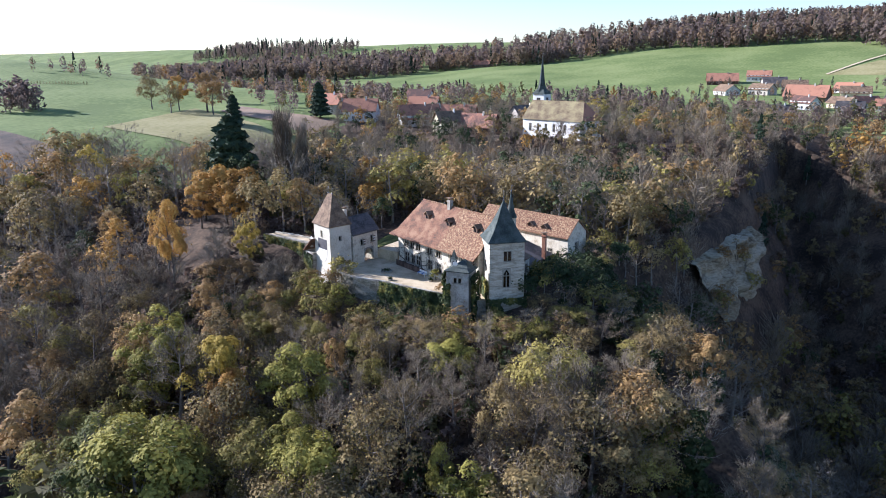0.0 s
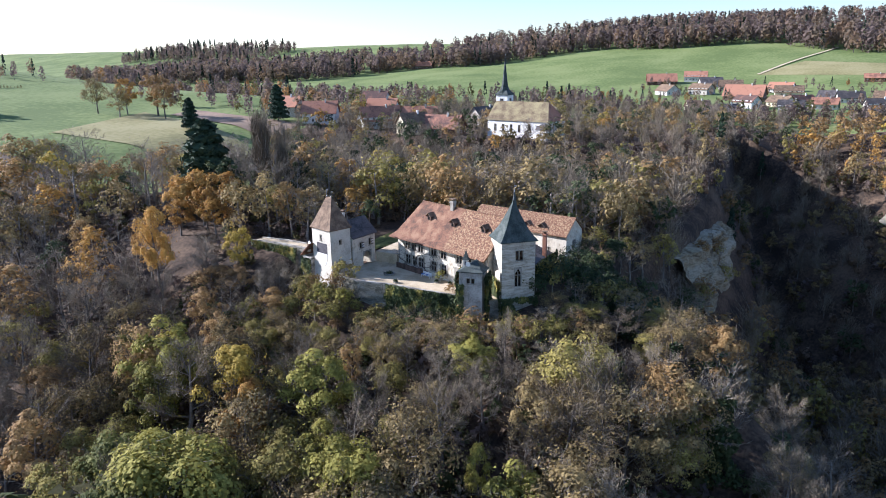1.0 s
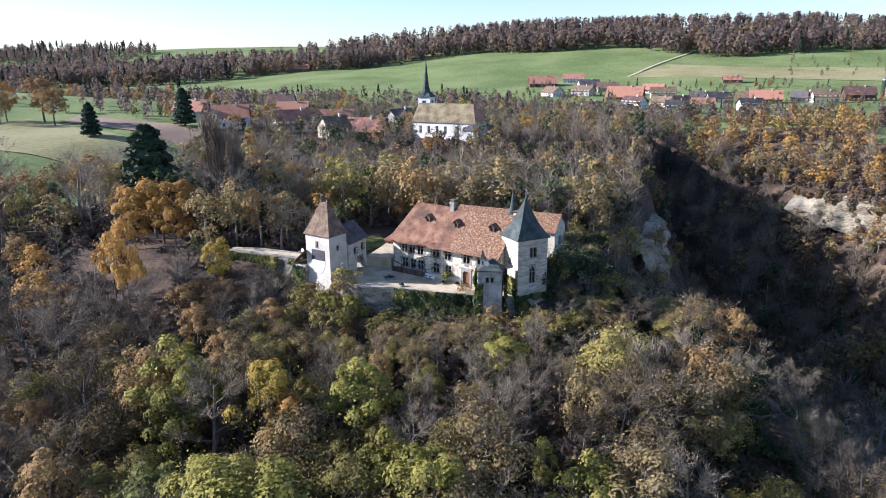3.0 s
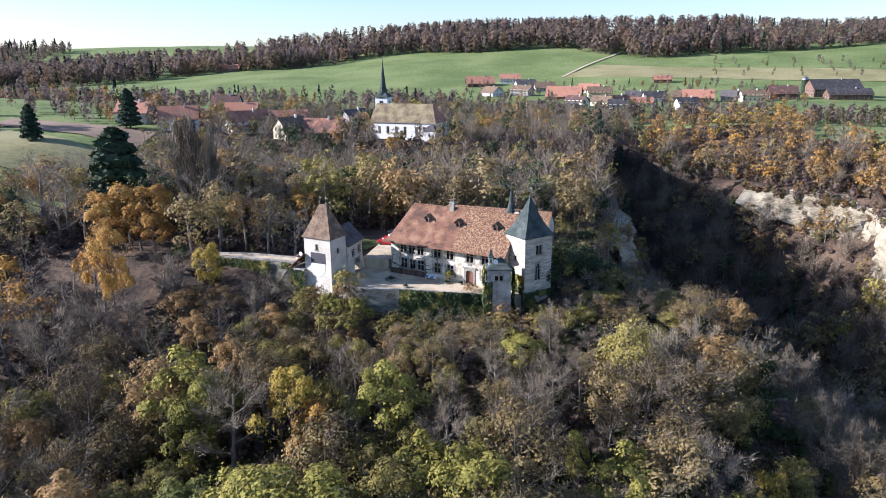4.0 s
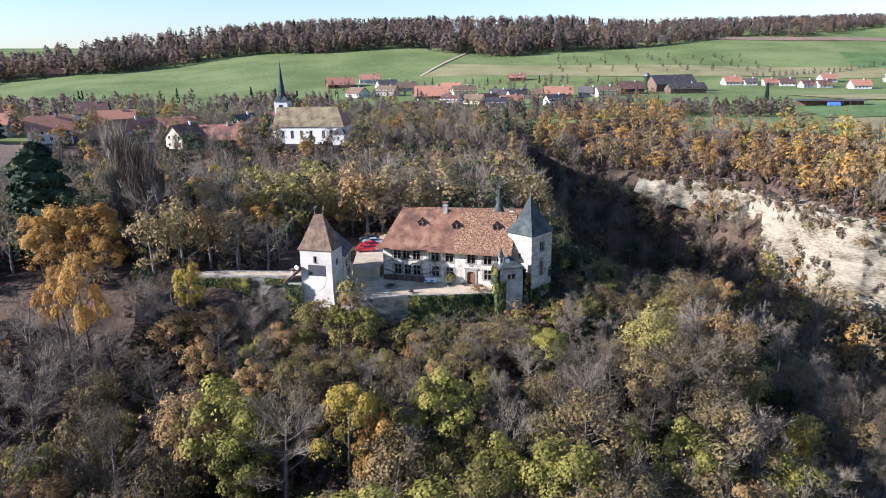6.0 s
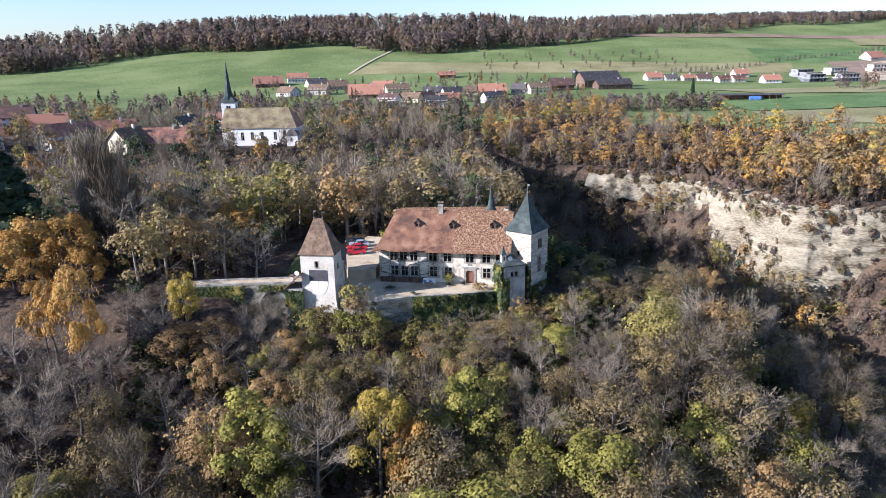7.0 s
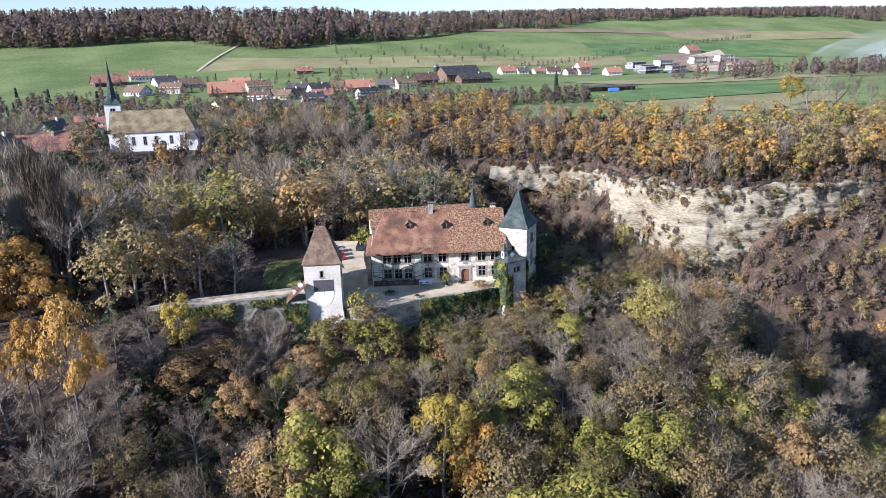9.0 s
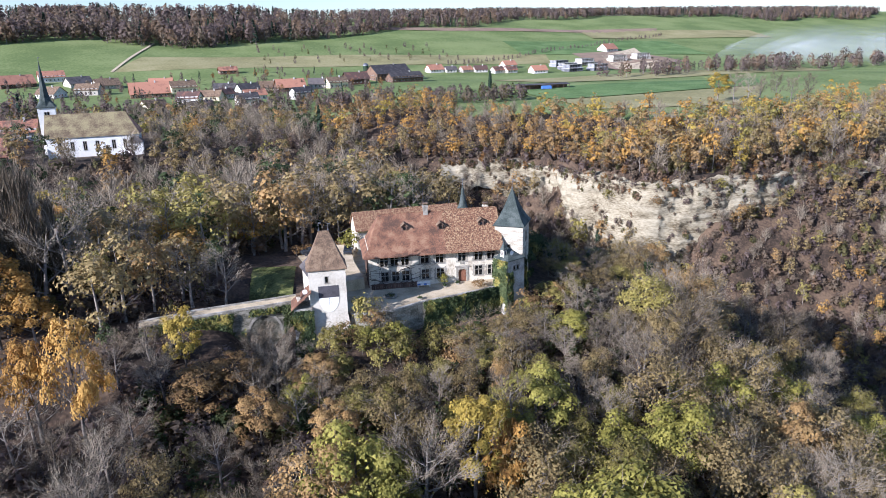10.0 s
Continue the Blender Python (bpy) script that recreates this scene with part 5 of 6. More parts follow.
KINDS = {
    "bare": Kind("bare_tree", "leafless grey-brown broad-leaved tree on the wooded slope", LEAVES["brown"], forms(7, 10, H=(13, 16), R=(3.6, 5.0), leaves=50, size=0.1, twigs=2900)),
    "brown": Kind("brown_tree", "tree with thinning brown autumn leaves", LEAVES["brown"], forms(4, 30, H=(12, 15), R=(3.8, 4.8), leaves=3500, size=0.175, twigs=900, shell=0.8)),
    "rust": Kind("beech_tree", "beech tree with rusty orange autumn leaves", LEAVES["rust"], forms(4, 40, H=(14, 17), R=(4.0, 5.0), leaves=4800, size=0.2, twigs=300, limbs=8, shell=0.92)),
    "orange": Kind("orange_tree", "tree with bright orange autumn leaves", LEAVES["orange"], forms(3, 50, H=(12, 15), R=(3.8, 4.8), leaves=5600, size=0.19, twigs=200, limbs=8, shell=0.93)),
    "yellow": Kind("yellow_tree", "tree with glowing yellow autumn leaves", LEAVES["yellow"], forms(3, 60, H=(12, 15), R=(3.6, 4.6), leaves=5600, size=0.19, twigs=200, limbs=8, shell=0.93)),
    "yellow_green": Kind("maple_tree", "broad tree with yellow-green early autumn leaves", LEAVES["yellow_green"], forms(4, 70, H=(13, 16), R=(4.2, 5.2), leaves=6600, size=0.19, twigs=150, limbs=8, shell=0.95)),
    "green": Kind("green_tree", "broad-leaved tree still in green leaf", LEAVES["green"], forms(3, 80, H=(11, 14), R=(3.8, 4.8), leaves=5600, size=0.19, twigs=150, limbs=8, shell=0.95)),
    "olive": Kind("olive_tree", "small tree with dull olive-brown leaves", LEAVES["olive"], forms(5, 90, H=(10, 13), R=(3.4, 4.4), leaves=4600, size=0.165, twigs=700, shell=0.82)),
    "ivy": Kind("ivied_tree", "bare tree with its trunk wrapped in dark ivy", LEAVES["ivy"], [ivied(100 + i, 15, 3.8) for i in range(3)]),
    "conifer": Kind("spruce_tree", "dense dark green conifer standing among bare trees", LEAVES["conifer"], [spruce(110 + i, 16, 4.2, 5200, 0.38) for i in range(2)]),
    "poplar": Kind("poplar_tree", "tall bare columnar poplar tree", LEAVES["brown"], [poplar(120 + i, 22, 2.0) for i in range(2)]),
    "shrub": Kind("shrub", "low yellow-green leafy shrub", LEAVES["yellow_green"], forms(3, 130, H=(4, 5), R=(2.0, 2.6), leaves=850, size=0.19, twigs=120, low=0.1, limbs=6, shell=0.9)),
    "shrub_rust": Kind("shrub", "low rust-brown leafy shrub", LEAVES["rust"], forms(2, 150, H=(4, 5), R=(2.0, 2.6), leaves=760, size=0.18, twigs=160, low=0.1, limbs=6, shell=0.9)),
    "shrub_bare": Kind("shrub", "low leafless grey-brown shrub", LEAVES["brown"], forms(3, 160, H=(4, 5), R=(2.0, 2.6), leaves=60, size=0.12, twigs=600, low=0.1, limbs=7)),
    "shrub_ivy": Kind("shrub", "dark evergreen shrub overgrown with ivy", LEAVES["ivy"], forms(2, 170, H=(4, 5), R=(2.0, 2.6), leaves=1300, size=0.16, twigs=60, low=0.1, limbs=6, shell=0.9)),
    "shrub_olive": Kind("shrub", "low olive-brown shrub with thin leaves", LEAVES["olive"], forms(3, 140, H=(4, 5), R=(2.0, 2.6), leaves=760, size=0.18, twigs=200, low=0.1, limbs=6, shell=0.9)),
}


def low_form(kind, seed):
    """A sparser grown form for the joined woods."""
    if kind == "conifer":
        return spruce(seed, 15, 3.0, 420)
    if kind == "ivy":
        return broadleaf(seed, 11.5, 3.2, 900, 0.28, 220, limbs=4, shell=0.92, low=0.05)
    if kind == "bare":
        return broadleaf(seed, 14, 4.3, 40, 0.2, 760, limbs=7)
    t, tw, lf = broadleaf(seed, 13.5, 4.3, 960, 0.33, 150, limbs=4, shell=0.92, low=0.16)
    return t, tw, lf


def mid_form(kind, seed):
    """A sparser tree again, for the woods behind the castle."""
    r = np.random.RandomState(seed)
    if kind == "conifer":
        return spruce(seed, 15, 3.2, 220)
    tall, wide = r.uniform(5.2, 6.4), r.uniform(3.4, 4.3)
    t = tube([(0, 0, -1), (0.2, 0.1, 5), (0.3, 0, 11.5)], [0.2, 0.14, 0.03], 4)
    k = 24
    d = r.normal(size=(k, 3))
    d /= np.linalg.norm(d, axis=1)[:, None]
    cc = d * np.array([wide, wide, tall]) * r.uniform(0.35, 1.0, (k, 1)) + np.array([0, 0, 7.2])
    lf = None
    if kind != "bare":
        # leaves on the upper sides of rounded clumps
        n = 330
        own = r.randint(0, k, n)
        ball = r.normal(size=(n, 3))
        ball /= np.linalg.norm(ball, axis=1)[:, None]
        ball[:, 2] = np.where(ball[:, 2] < -0.2, -ball[:, 2], ball[:, 2])
        c = cc[own] + ball * r.uniform(0.85, 1.5, k)[own][:, None] * r.uniform(0.75, 1.05, (n, 1))
        lf = leaf_quads(r, c, 0.43, out=ball * 0.8 + (c - np.array([0, 0, 7.0])) / 6.0)
    n = 110 if kind == "bare" else 24
    # boughs fan up and out of the stem, twigs fill the space between
    z = r.uniform(2.0, 10.0, n)
    w = np.stack([r.normal(0, 0.55, n), r.normal(0, 0.55, n), r.uniform(0.45, 1.1, n)], 1)
    w /= np.linalg.norm(w, axis=1)[:, None]
    b1 = twig_tris(r, np.stack([0 * z, 0 * z, z], 1), w, 5.0, 0.07)
    n = 380 if kind == "bare" else 60
    p = cc[r.randint(0, k, n)] + r.normal(0, 0.9, (n, 3))
    w = (p - np.array([0, 0, 3.0])) / 7 + r.normal(0, 0.28, (n, 3)) + np.array([0, 0, 0.3])
    b2 = twig_tris(r, p - w * 1.2, w / np.linalg.norm(w, axis=1)[:, None], 2.3, 0.045)
    tw = joined([b1, b2])
    return t, tw, lf


def far_form(kind, seed):
    """A small distant tree: a lumpy crown of large clumps."""
    r = np.random.RandomState(seed)
    t = tube([(0, 0, -1), (0.2, 0.1, 9)], [0.3, 0.1], 3)
    n = 48
    if kind == "conifer":
        k, a = r.uniform(0.1, 1, n), r.uniform(0, 6.3, n)
        return t, None, leaf_quads(r, np.stack([2.6 * (1 - k) * np.cos(a), 2.6 * (1 - k) * np.sin(a), 15 * k], 1), 1.1, 0.5)
    d = r.normal(size=(n, 3))
    d /= np.linalg.norm(d, axis=1)[:, None]
    c = d * np.array([3.6, 3.6, 5.6]) * r.uniform(0.4, 1.05, (n, 1)) + np.array([0, 0, 7.0])
    return t, None, leaf_quads(r, c, 1.28, out=(c - np.array([0, 0, 6.0])) / 3.0)


def ridge_form(kind, seed):
    """A distant tree: a tall, close crown of many small clumps."""
    r = np.random.RandomState(seed)
    t = tube([(0, 0, -1), (0.2, 0.1, 9)], [0.25, 0.1], 3)
    n = 66
    if kind == "conifer":
        k, a = r.uniform(0.08, 1, n) ** 0.8, r.uniform(0, 6.3, n)
        d = np.stack([np.cos(a), np.sin(a), 0 * a + 0.5], 1)
        return t, None, leaf_quads(r, np.stack([2.5 * (1 - k) * np.cos(a), 2.5 * (1 - k) * np.sin(a), 15 * k], 1), 0.8, out=d * 1.5)
    d = r.normal(size=(n, 3))
    d /= np.linalg.norm(d, axis=1)[:, None]
    c = d * np.array([3.1, 3.1, 6.2]) * r.uniform(0.6, 1.05, (n, 1)) + np.array([0, 0, 7.0])
    c[:, :2] *= np.clip(1.3 - c[:, 2:3] / 26, 0.6, 1.2)
    return t, None, leaf_quads(r, c, 0.94, out=d * np.array([1.6, 1.6, 1.2]))


class Wood:
    """Many trees joined into one object."""

    def __init__(self, name, label, leaves=LEAVES):
        self.name, self.label, self.V, self.F, self.I, self.off = name, label, [], [], [], 0
        self.mats = [BARK, TWIG] + [leaves[k] for k in leaves]
        self.slot = {k: i + 2 for i, k in enumerate(leaves)}
        self.low = {}
        self.maker = low_form

    def add(self, kind, x, y, z, scale, turn, variant):
        variant = int(abs(x * 7.3 + y * 3.1)) % 5
        key = kind, variant
        if key not in self.low:
            t, tw, lf = self.maker(kind, 500 + hash_of(kind) + variant)
            leafkind = {"bare": "winter"}.get(kind, kind)
            leafkind = leafkind if leafkind in self.slot else "green"
            bits = [(t, 0)] + ([(tw, 1)] if tw is not None else []) + ([(lf, self.slot[leafkind])] if lf is not None else [])
            v, f = joined([b[0] for b in bits])
            self.low[key] = v, f, np.concatenate([np.full(len(b[0][1]), b[1]) for b in bits])
        v, f, i = self.low[key]
        c, s = math.cos(turn), math.sin(turn)
        wide = 0.84 + 0.36 * (abs(x * 3.7 + y * 5.9) % 1)
        w = np.stack([v[:, 0] * c - v[:, 1] * s, v[:, 0] * s + v[:, 1] * c, v[:, 2]], 1) * scale * np.array([wide, wide, 1]) + np.array([x, y, z])
        self.V.append(w)
        self.F.append(f + self.off)
        self.I.append(i)
        self.off += len(v)

    def done(self):
        ob = new(self.name, fast_mesh(self.name, np.concatenate(self.V), np.concatenate(self.F), self.mats, np.concatenate(self.I)))
        return tagged(ob, self.label, "woodland", kind="stuff")


def hash_of(k):
    return sum(ord(c) * (i + 1) for i, c in enumerate(k)) % 97


def blocked(x, y):
    """No tree on walls, courts, roads, roofs and meadows."""
    if -110 < x < -57 and 87.5 < y < 134 or -100 < x < -58 and 86 < y < 100:
        return True
    if -107 < x < -85 and 79 < y < 92:
        return True
    if -168 < x < -140 and 84 < y < 112:
        return True
    if -116 < x < -98 and 98 < y < 134:
        return True
    if -132 < x < -104 and 93.5 < y < 107:
        return True
    if -98 < x < -66 and 86 < y < 90:
        return True
    if bool(is_meadow(np.float64(x), np.float64(y))):
        return True
    if -158 < x < -116 and 232 < y < 264:
        return True
    for hx, hy, r in ((-170, 240, 12), (-182, 236, 9), (-196, 262, 11), (-210, 250, 12), (-226, 274, 11), (-250, 300, 10), (-175, 285, 10), (-236, 240, 11), (-262, 246, 11), (-163, 300, 10)):
        if (x - hx) ** 2 + (y - hy) ** 2 < r * r:
            return True
    e = float(side(RIM, np.float64(x), np.float64(y)))
    return -9 < e < 2.5 and -12 < x < 88 and y > 140 or -56 < x < -38 and 156 < y < 210


def outlying(x, y):
    """Slopes turned away from the castle, where the growth is coarser."""
    return y < 34 or y < 42 and (x < -140 or x > -25) or x > 10 and y < 45 + 0.7 * x or x < -150 and y < 45 - 0.35 * (x + 150)


def mix(x, y, r):
    """Which kind of tree grows here."""
    e = float(side(RIM, np.float64(x), np.float64(y)))
    if e > 0 and x > 45 and y > 130:
        table = (("rust", 0.20), ("orange", 0.16), ("brown", 0.20), ("bare", 0.16), ("yellow", 0.16), ("olive", 0.12))
    elif e > 0 and x > -45 and y > 130:
        table = (("rust", 0.42), ("orange", 0.18), ("brown", 0.18), ("bare", 0.14), ("yellow", 0.08))
    elif x > 20 and y < 175:
        table = (("brown", 0.34), ("bare", 0.30), ("rust", 0.14), ("olive", 0.16), ("orange", 0.06))
    elif y < 86 and x > -62:
        table = (("olive", 0.28), ("bare", 0.29), ("yellow_green", 0.06), ("brown", 0.24), ("yellow", 0.02), ("rust", 0.05), ("ivy", 0.06))
    elif y < 86 and x > -112:
        table = (("olive", 0.31), ("bare", 0.18), ("yellow_green", 0.17), ("brown", 0.20), ("green", 0.06), ("yellow", 0.02), ("rust", 0.06))
    elif x < -104:
        table = (("bare", 0.50), ("brown", 0.17), ("olive", 0.10), ("yellow", 0.02), ("orange", 0.04), ("rust", 0.05), ("ivy", 0.12))
    else:
        table = (("bare", 0.50), ("brown", 0.22), ("olive", 0.08), ("rust", 0.06), ("ivy", 0.12), ("conifer", 0.02))
    v = r.random()
    for k, p in table:
        v -= p
        if v < 0:
            return k
    return "bare"


def woods():
    r = random.Random(11)
    cell = {}

    def free(x, y, gap):
        i, j = int(x // 8), int(y // 8)
        for a in (-1, 0, 1):
            for b in (-1, 0, 1):
                for px, py, pg in cell.get((i + a, j + b), ()):
                    if (px - x) ** 2 + (py - y) ** 2 < ((gap + pg) / 2) ** 2:
                        return False
        cell.setdefault((i, j), []).append((x, y, gap))
        return True

    for k, x, y, top, s, f in HEROES:
        free(x, y, 7)
        g = hz(x, y)
        H = KINDS[k].meshes[f % len(KINDS[k].meshes)]
        zmax = max(v.co.z for v in H[1].vertices)
        sc = min(1.7, max(0.45, (top - g) / zmax))
        KINDS[k].plant(x, y, sc, (x * 37.0 + y * 11.0) % 360, f, wide=s)
    single = []
    wood = Wood("woodland", "mixed autumn woodland of bare and coloured trees")
    back = Wood("back_woodland", "autumn woodland on the far side of the gorge and behind the castle")
    back.maker = mid_form
    outer = Wood("outlying_woodland", "autumn woodland on the slopes around", FAR_LEAVES)
    outer.maker = far_form
    for _ in range(34000):
        x, y = r.uniform(-235, 270), r.uniform(5, 330)
        if blocked(x, y) or y > 270 and r.random() < 0.5:
            continue
        gap = r.uniform(4.0, 7.2)
        if -116 < x < -30 and 72 < y < 140:
            gap = r.uniform(2.4, 3.8)
        if x > 40 and y < 180:
            gap = r.uniform(3.8, 5.6)
        if y > 215 and x < 0:
            gap *= 1.1
        elif 128 < y and x < -20:
            gap *= 0.86
        if x > -40 and y > 160:
            gap *= 0.88
        if not free(x, y, gap):
            continue
        single.append((x, y))
    # the three hundred on the slope before the castle stand singly
    single.sort(key=lambda p: math.hypot((p[0] + 74) * 0.8, (p[1] - 60) * 1.2) + 1000 * outlying(*p))
    for n, (x, y) in enumerate(single):
        k = mix(x, y, r)
        s = r.uniform(0.7, 1.32)
        z = hz(x, y)
        e = float(side(RIM, np.float64(x), np.float64(y)))
        if -90 < e < 0 and x > 32:
            s *= r.uniform(0.4, 0.62)
        if -58 < x < -28 and 92 < y < 152:
            s = min(s, max(0.3, (1.0 - z) / 15.0))
        if y > 195:
            s *= 0.68 if e < 0 or x < -40 else 0.74
        if y < 84 and -116 < x < -40:
            s *= 0.94
        if x > -26 and y < 112:
            s *= 0.8
        # low growth right under the castle's walls
        if -112 < x < -50 and 66 < y < 96:
            s = min(s, max(0.3, (-3.4 - 0.16 * max(0, 84 - y) - z) / 13.0))
        if -185 < x <= -112 and 40 < y < 96:
            s = min(s, max(0.35, ((0.5 if x > -128 else 4.0) - 0.14 * (92 - y) - z) / 15.5))
        # open sky west of the yard
        if -150 < x < -97 and 88 < y < 124:
            s = min(s, max(0.25, (0.9 + 0.4 * (-97 - x) - z) / 15.5))
        if -63 < x < -38 and 80 < y < 126:
            k, s = r.choice(("ivy", "olive", "brown", "bare")), min(s, 0.5)
        if outlying(x, y):
            outer.add({"ivy": "bare"}.get(k, k), x, y, z - 0.3, s, r.uniform(0, 6.28), r.randrange(3))
        elif n < 195:
            KINDS[k].plant(x, y, s, r.uniform(0, 360), r.randrange(6), wide=1.5 if s < 0.55 else 1.0)
        else:
            (wood if y < 150 and x < 20 else back).add(k, x, y, z - 0.3, s * 1.05, r.uniform(0, 6.28), r.randrange(3))
    wood.done()
    back.done()
    outer.done()
    # undergrowth between the trees
    low = Wood("undergrowth", "low scrub and saplings under the trees", FAR_LEAVES)
    low.maker = far_form
    for _ in range(3600):
        x, y = (r.uniform(-235, 60), r.uniform(25, 320)) if r.random() < 0.6 else (r.uniform(-10, 230), r.uniform(110, 285))
        if not blocked(x, y):
            low.add(r.choice(("bare", "olive", "brown", "brown", "rust")), x, y, hz(x, y) - 0.8, r.uniform(0.16, 0.36), r.uniform(0, 6.28), r.randrange(3))
    for _ in range(700):
        x, y = r.uniform(-190, -112), r.uniform(55, 135)
        if not blocked(x, y):
            low.add(r.choice(("bare", "brown", "bare", "olive", "bare")), x, y, hz(x, y) - 0.8, r.uniform(0.2, 0.42), r.uniform(0, 6.28), r.randrange(3))
    for _ in range(1100):
        x, y = r.uniform(-150, 60), r.uniform(133, 250)
        if not blocked(x, y):
            low.add(r.choice(("bare", "brown", "bare", "rust", "olive")), x, y, hz(x, y) - 0.8, r.uniform(0.25, 0.5), r.uniform(0, 6.28), r.randrange(3))
    # brambles and saplings that close the ground on the slope before the castle
    for _ in range(1500):
        x, y = r.uniform(-135, -15), r.uniform(44, 88)
        if not blocked(x, y):
            low.add(r.choice(("olive", "brown", "green", "olive", "bare", "rust", "green")), x, y, hz(x, y) - 0.7, r.uniform(0.18, 0.4), r.uniform(0, 6.28), r.randrange(3))
    A = FACES[0]
    for _ in range(420):
        x, y, z = A[int((len(A) - 1) * r.random()), int(7 * r.random() ** 1.5)]
        low.add(r.choice(("brown", "brown", "rust", "olive", "orange", "bare")), x, y, z - 0.8, r.uniform(0.12, 0.34), r.uniform(0, 6.28), r.randrange(3))
    for _ in range(200):
        x, y, z = A[int(len(A) * r.uniform(0.4, 0.8)), int(30 + 15 * r.random())]
        low.add(r.choice(("bare", "brown", "rust", "bare")), x, y, z - 1.0, r.uniform(0.15, 0.4), r.uniform(0, 6.28), r.randrange(3))
    for _ in range(330):
        x, y, z = A[int(4 + (len(A) - 8) * r.random() ** 0.7), int(45 * r.random() ** 0.7)]
        low.add(r.choice(("bare", "brown", "rust", "olive")), x, y, z - 1.0, r.uniform(0.12, 0.36), r.uniform(0, 6.28), r.randrange(3))
    for _ in range(1300):
        x, y = r.uniform(46, 235), r.uniform(95, 178)
        if y > 40 + 0.66 * x and not blocked(x, y):
            low.add(r.choice(("bare", "brown", "brown", "rust", "olive", "bare")), x, y, hz(x, y) - 1.2, r.uniform(0.26, 0.5), r.uniform(0, 6.28), r.randrange(3))
    for _ in range(2600):
        x, y = r.uniform(-40, 150), r.uniform(160, 300)
        e = float(side(RIM, np.float64(x), np.float64(y)))
        if -3 < e < 16:
            low.add(r.choice(("brown", "rust", "orange", "bare", "brown", "olive")), x, y, hz(x, y) - 0.9, r.uniform(0.2, 0.5), r.uniform(0, 6.28), r.randrange(3))
    low.done()


def ridge_wood():
    """The wooded ridge along the skyline."""
    r = random.Random(5)
    w = Wood("ridge_woodland", "distant mixed woodland along the ridge", FAR_LEAVES)
    w.maker = ridge_form
    for i in range(3500):
        x = r.uniform(-1000, 1300)
        edge = 850 + 0.04 * x - 45 * math.sin(x * 0.0065 + 0.6) + 18 * math.sin(x * 0.031)
        if x < -250:
            edge -= (-250 - x) * 0.3
        up = float(ss(20, 160, x))
        edge += 78 * up
        y = edge + 220 * r.random() ** 1.4
        k = r.choice(("bare", "brown", "bare", "rust", "bare", "conifer", "bare", "rust", "bare", "brown"))
        w.add(k, x, y, hz(x, y) - 1, r.uniform(1.6, 1.95) * (1 - 0.34 * up) * (0.85 if k == "conifer" else 1.0), r.uniform(0, 6.28), r.randrange(3))
    w.done()


def copses():
    """Garden trees, hedges and copses round the village and in the fields."""
    r = random.Random(9)
    w = Wood("village_trees", "garden trees, hedges and copses round the village", FAR_LEAVES)
    w.maker = ridge_form
    taken = [(o.matrix_world.translation.x, o.matrix_world.translation.y) for o in scene.objects if o.parent is None and o.get("category") in ("house", "church")]

    def put(x, y, s, k):
        if all((x - a) ** 2 + (y - b) ** 2 > 75 for a, b in taken):
            w.add(k, x, y, hz(x, y) - 0.4, s, r.uniform(0, 6.28), r.randrange(3))

    kinds = ("bare", "bare", "bare", "brown", "rust", "bare", "olive", "conifer", "bare", "orange")
    for _ in range(900):
        x, y = r.uniform(-560, -165), r.uniform(235, 480)
        if x + 0.55 * y > -190 + 90 and y < 330 or noise.noise((x * 0.012, y * 0.012, 3.3)) < 0.02 and not (x > -290 and y < 380):
            continue
        if x < -300 and y < 300 and r.random() < 0.75:
            continue
        put(x, y, r.uniform(0.5, 1.0), r.choice(kinds))
    for _ in range(420):
        put(r.uniform(-200, 60), r.uniform(335, 640), r.uniform(0.22, 0.6), r.choice(kinds))
    for _ in range(260):
        x = r.uniform(-170, 90)
        put(x, 332 + r.uniform(0, 36), r.uniform(0.5, 0.8), r.choice(("bare", "bare", "brown", "olive")))
    for row in range(5):
        for i in range(9):
            put(20 + i * 24 + r.uniform(-5, 5), 700 + row * 22 + r.uniform(-3, 3) - i * 2, r.uniform(0.3, 0.6), r.choice(("bare", "brown", "olive")))
    for _ in range(300):
        put(r.uniform(-1350, -960), r.uniform(880, 1010), r.uniform(1.2, 1.7), r.choice(("bare", "brown", "conifer", "bare")))
    for _ in range(16):
        put(r.uniform(-402, -376), r.uniform(138, 162), r.uniform(0.9, 1.3), "bare")
    for i in range(40):
        put(-520 + 1.35 * i, 178 + 1.3 * i, r.uniform(0.12, 0.2), "olive")
    for _ in range(26):
        put(r.uniform(-640, -480), r.uniform(330, 470), r.uniform(0.9, 1.4), r.choice(("bare", "bare", "rust")))
    for i in range(60):
        put(180 + i * 7 + r.uniform(-2, 2), 600 + i * 2.8 + r.uniform(-3, 3) + 45, r.uniform(0.3, 0.5), "bare")
    for i in range(220):
        put(r.uniform(230, 900), 420 + r.uniform(0, 60), r.uniform(0.7, 1.2), r.choice(("bare", "bare", "brown", "rust")))
    w.done()


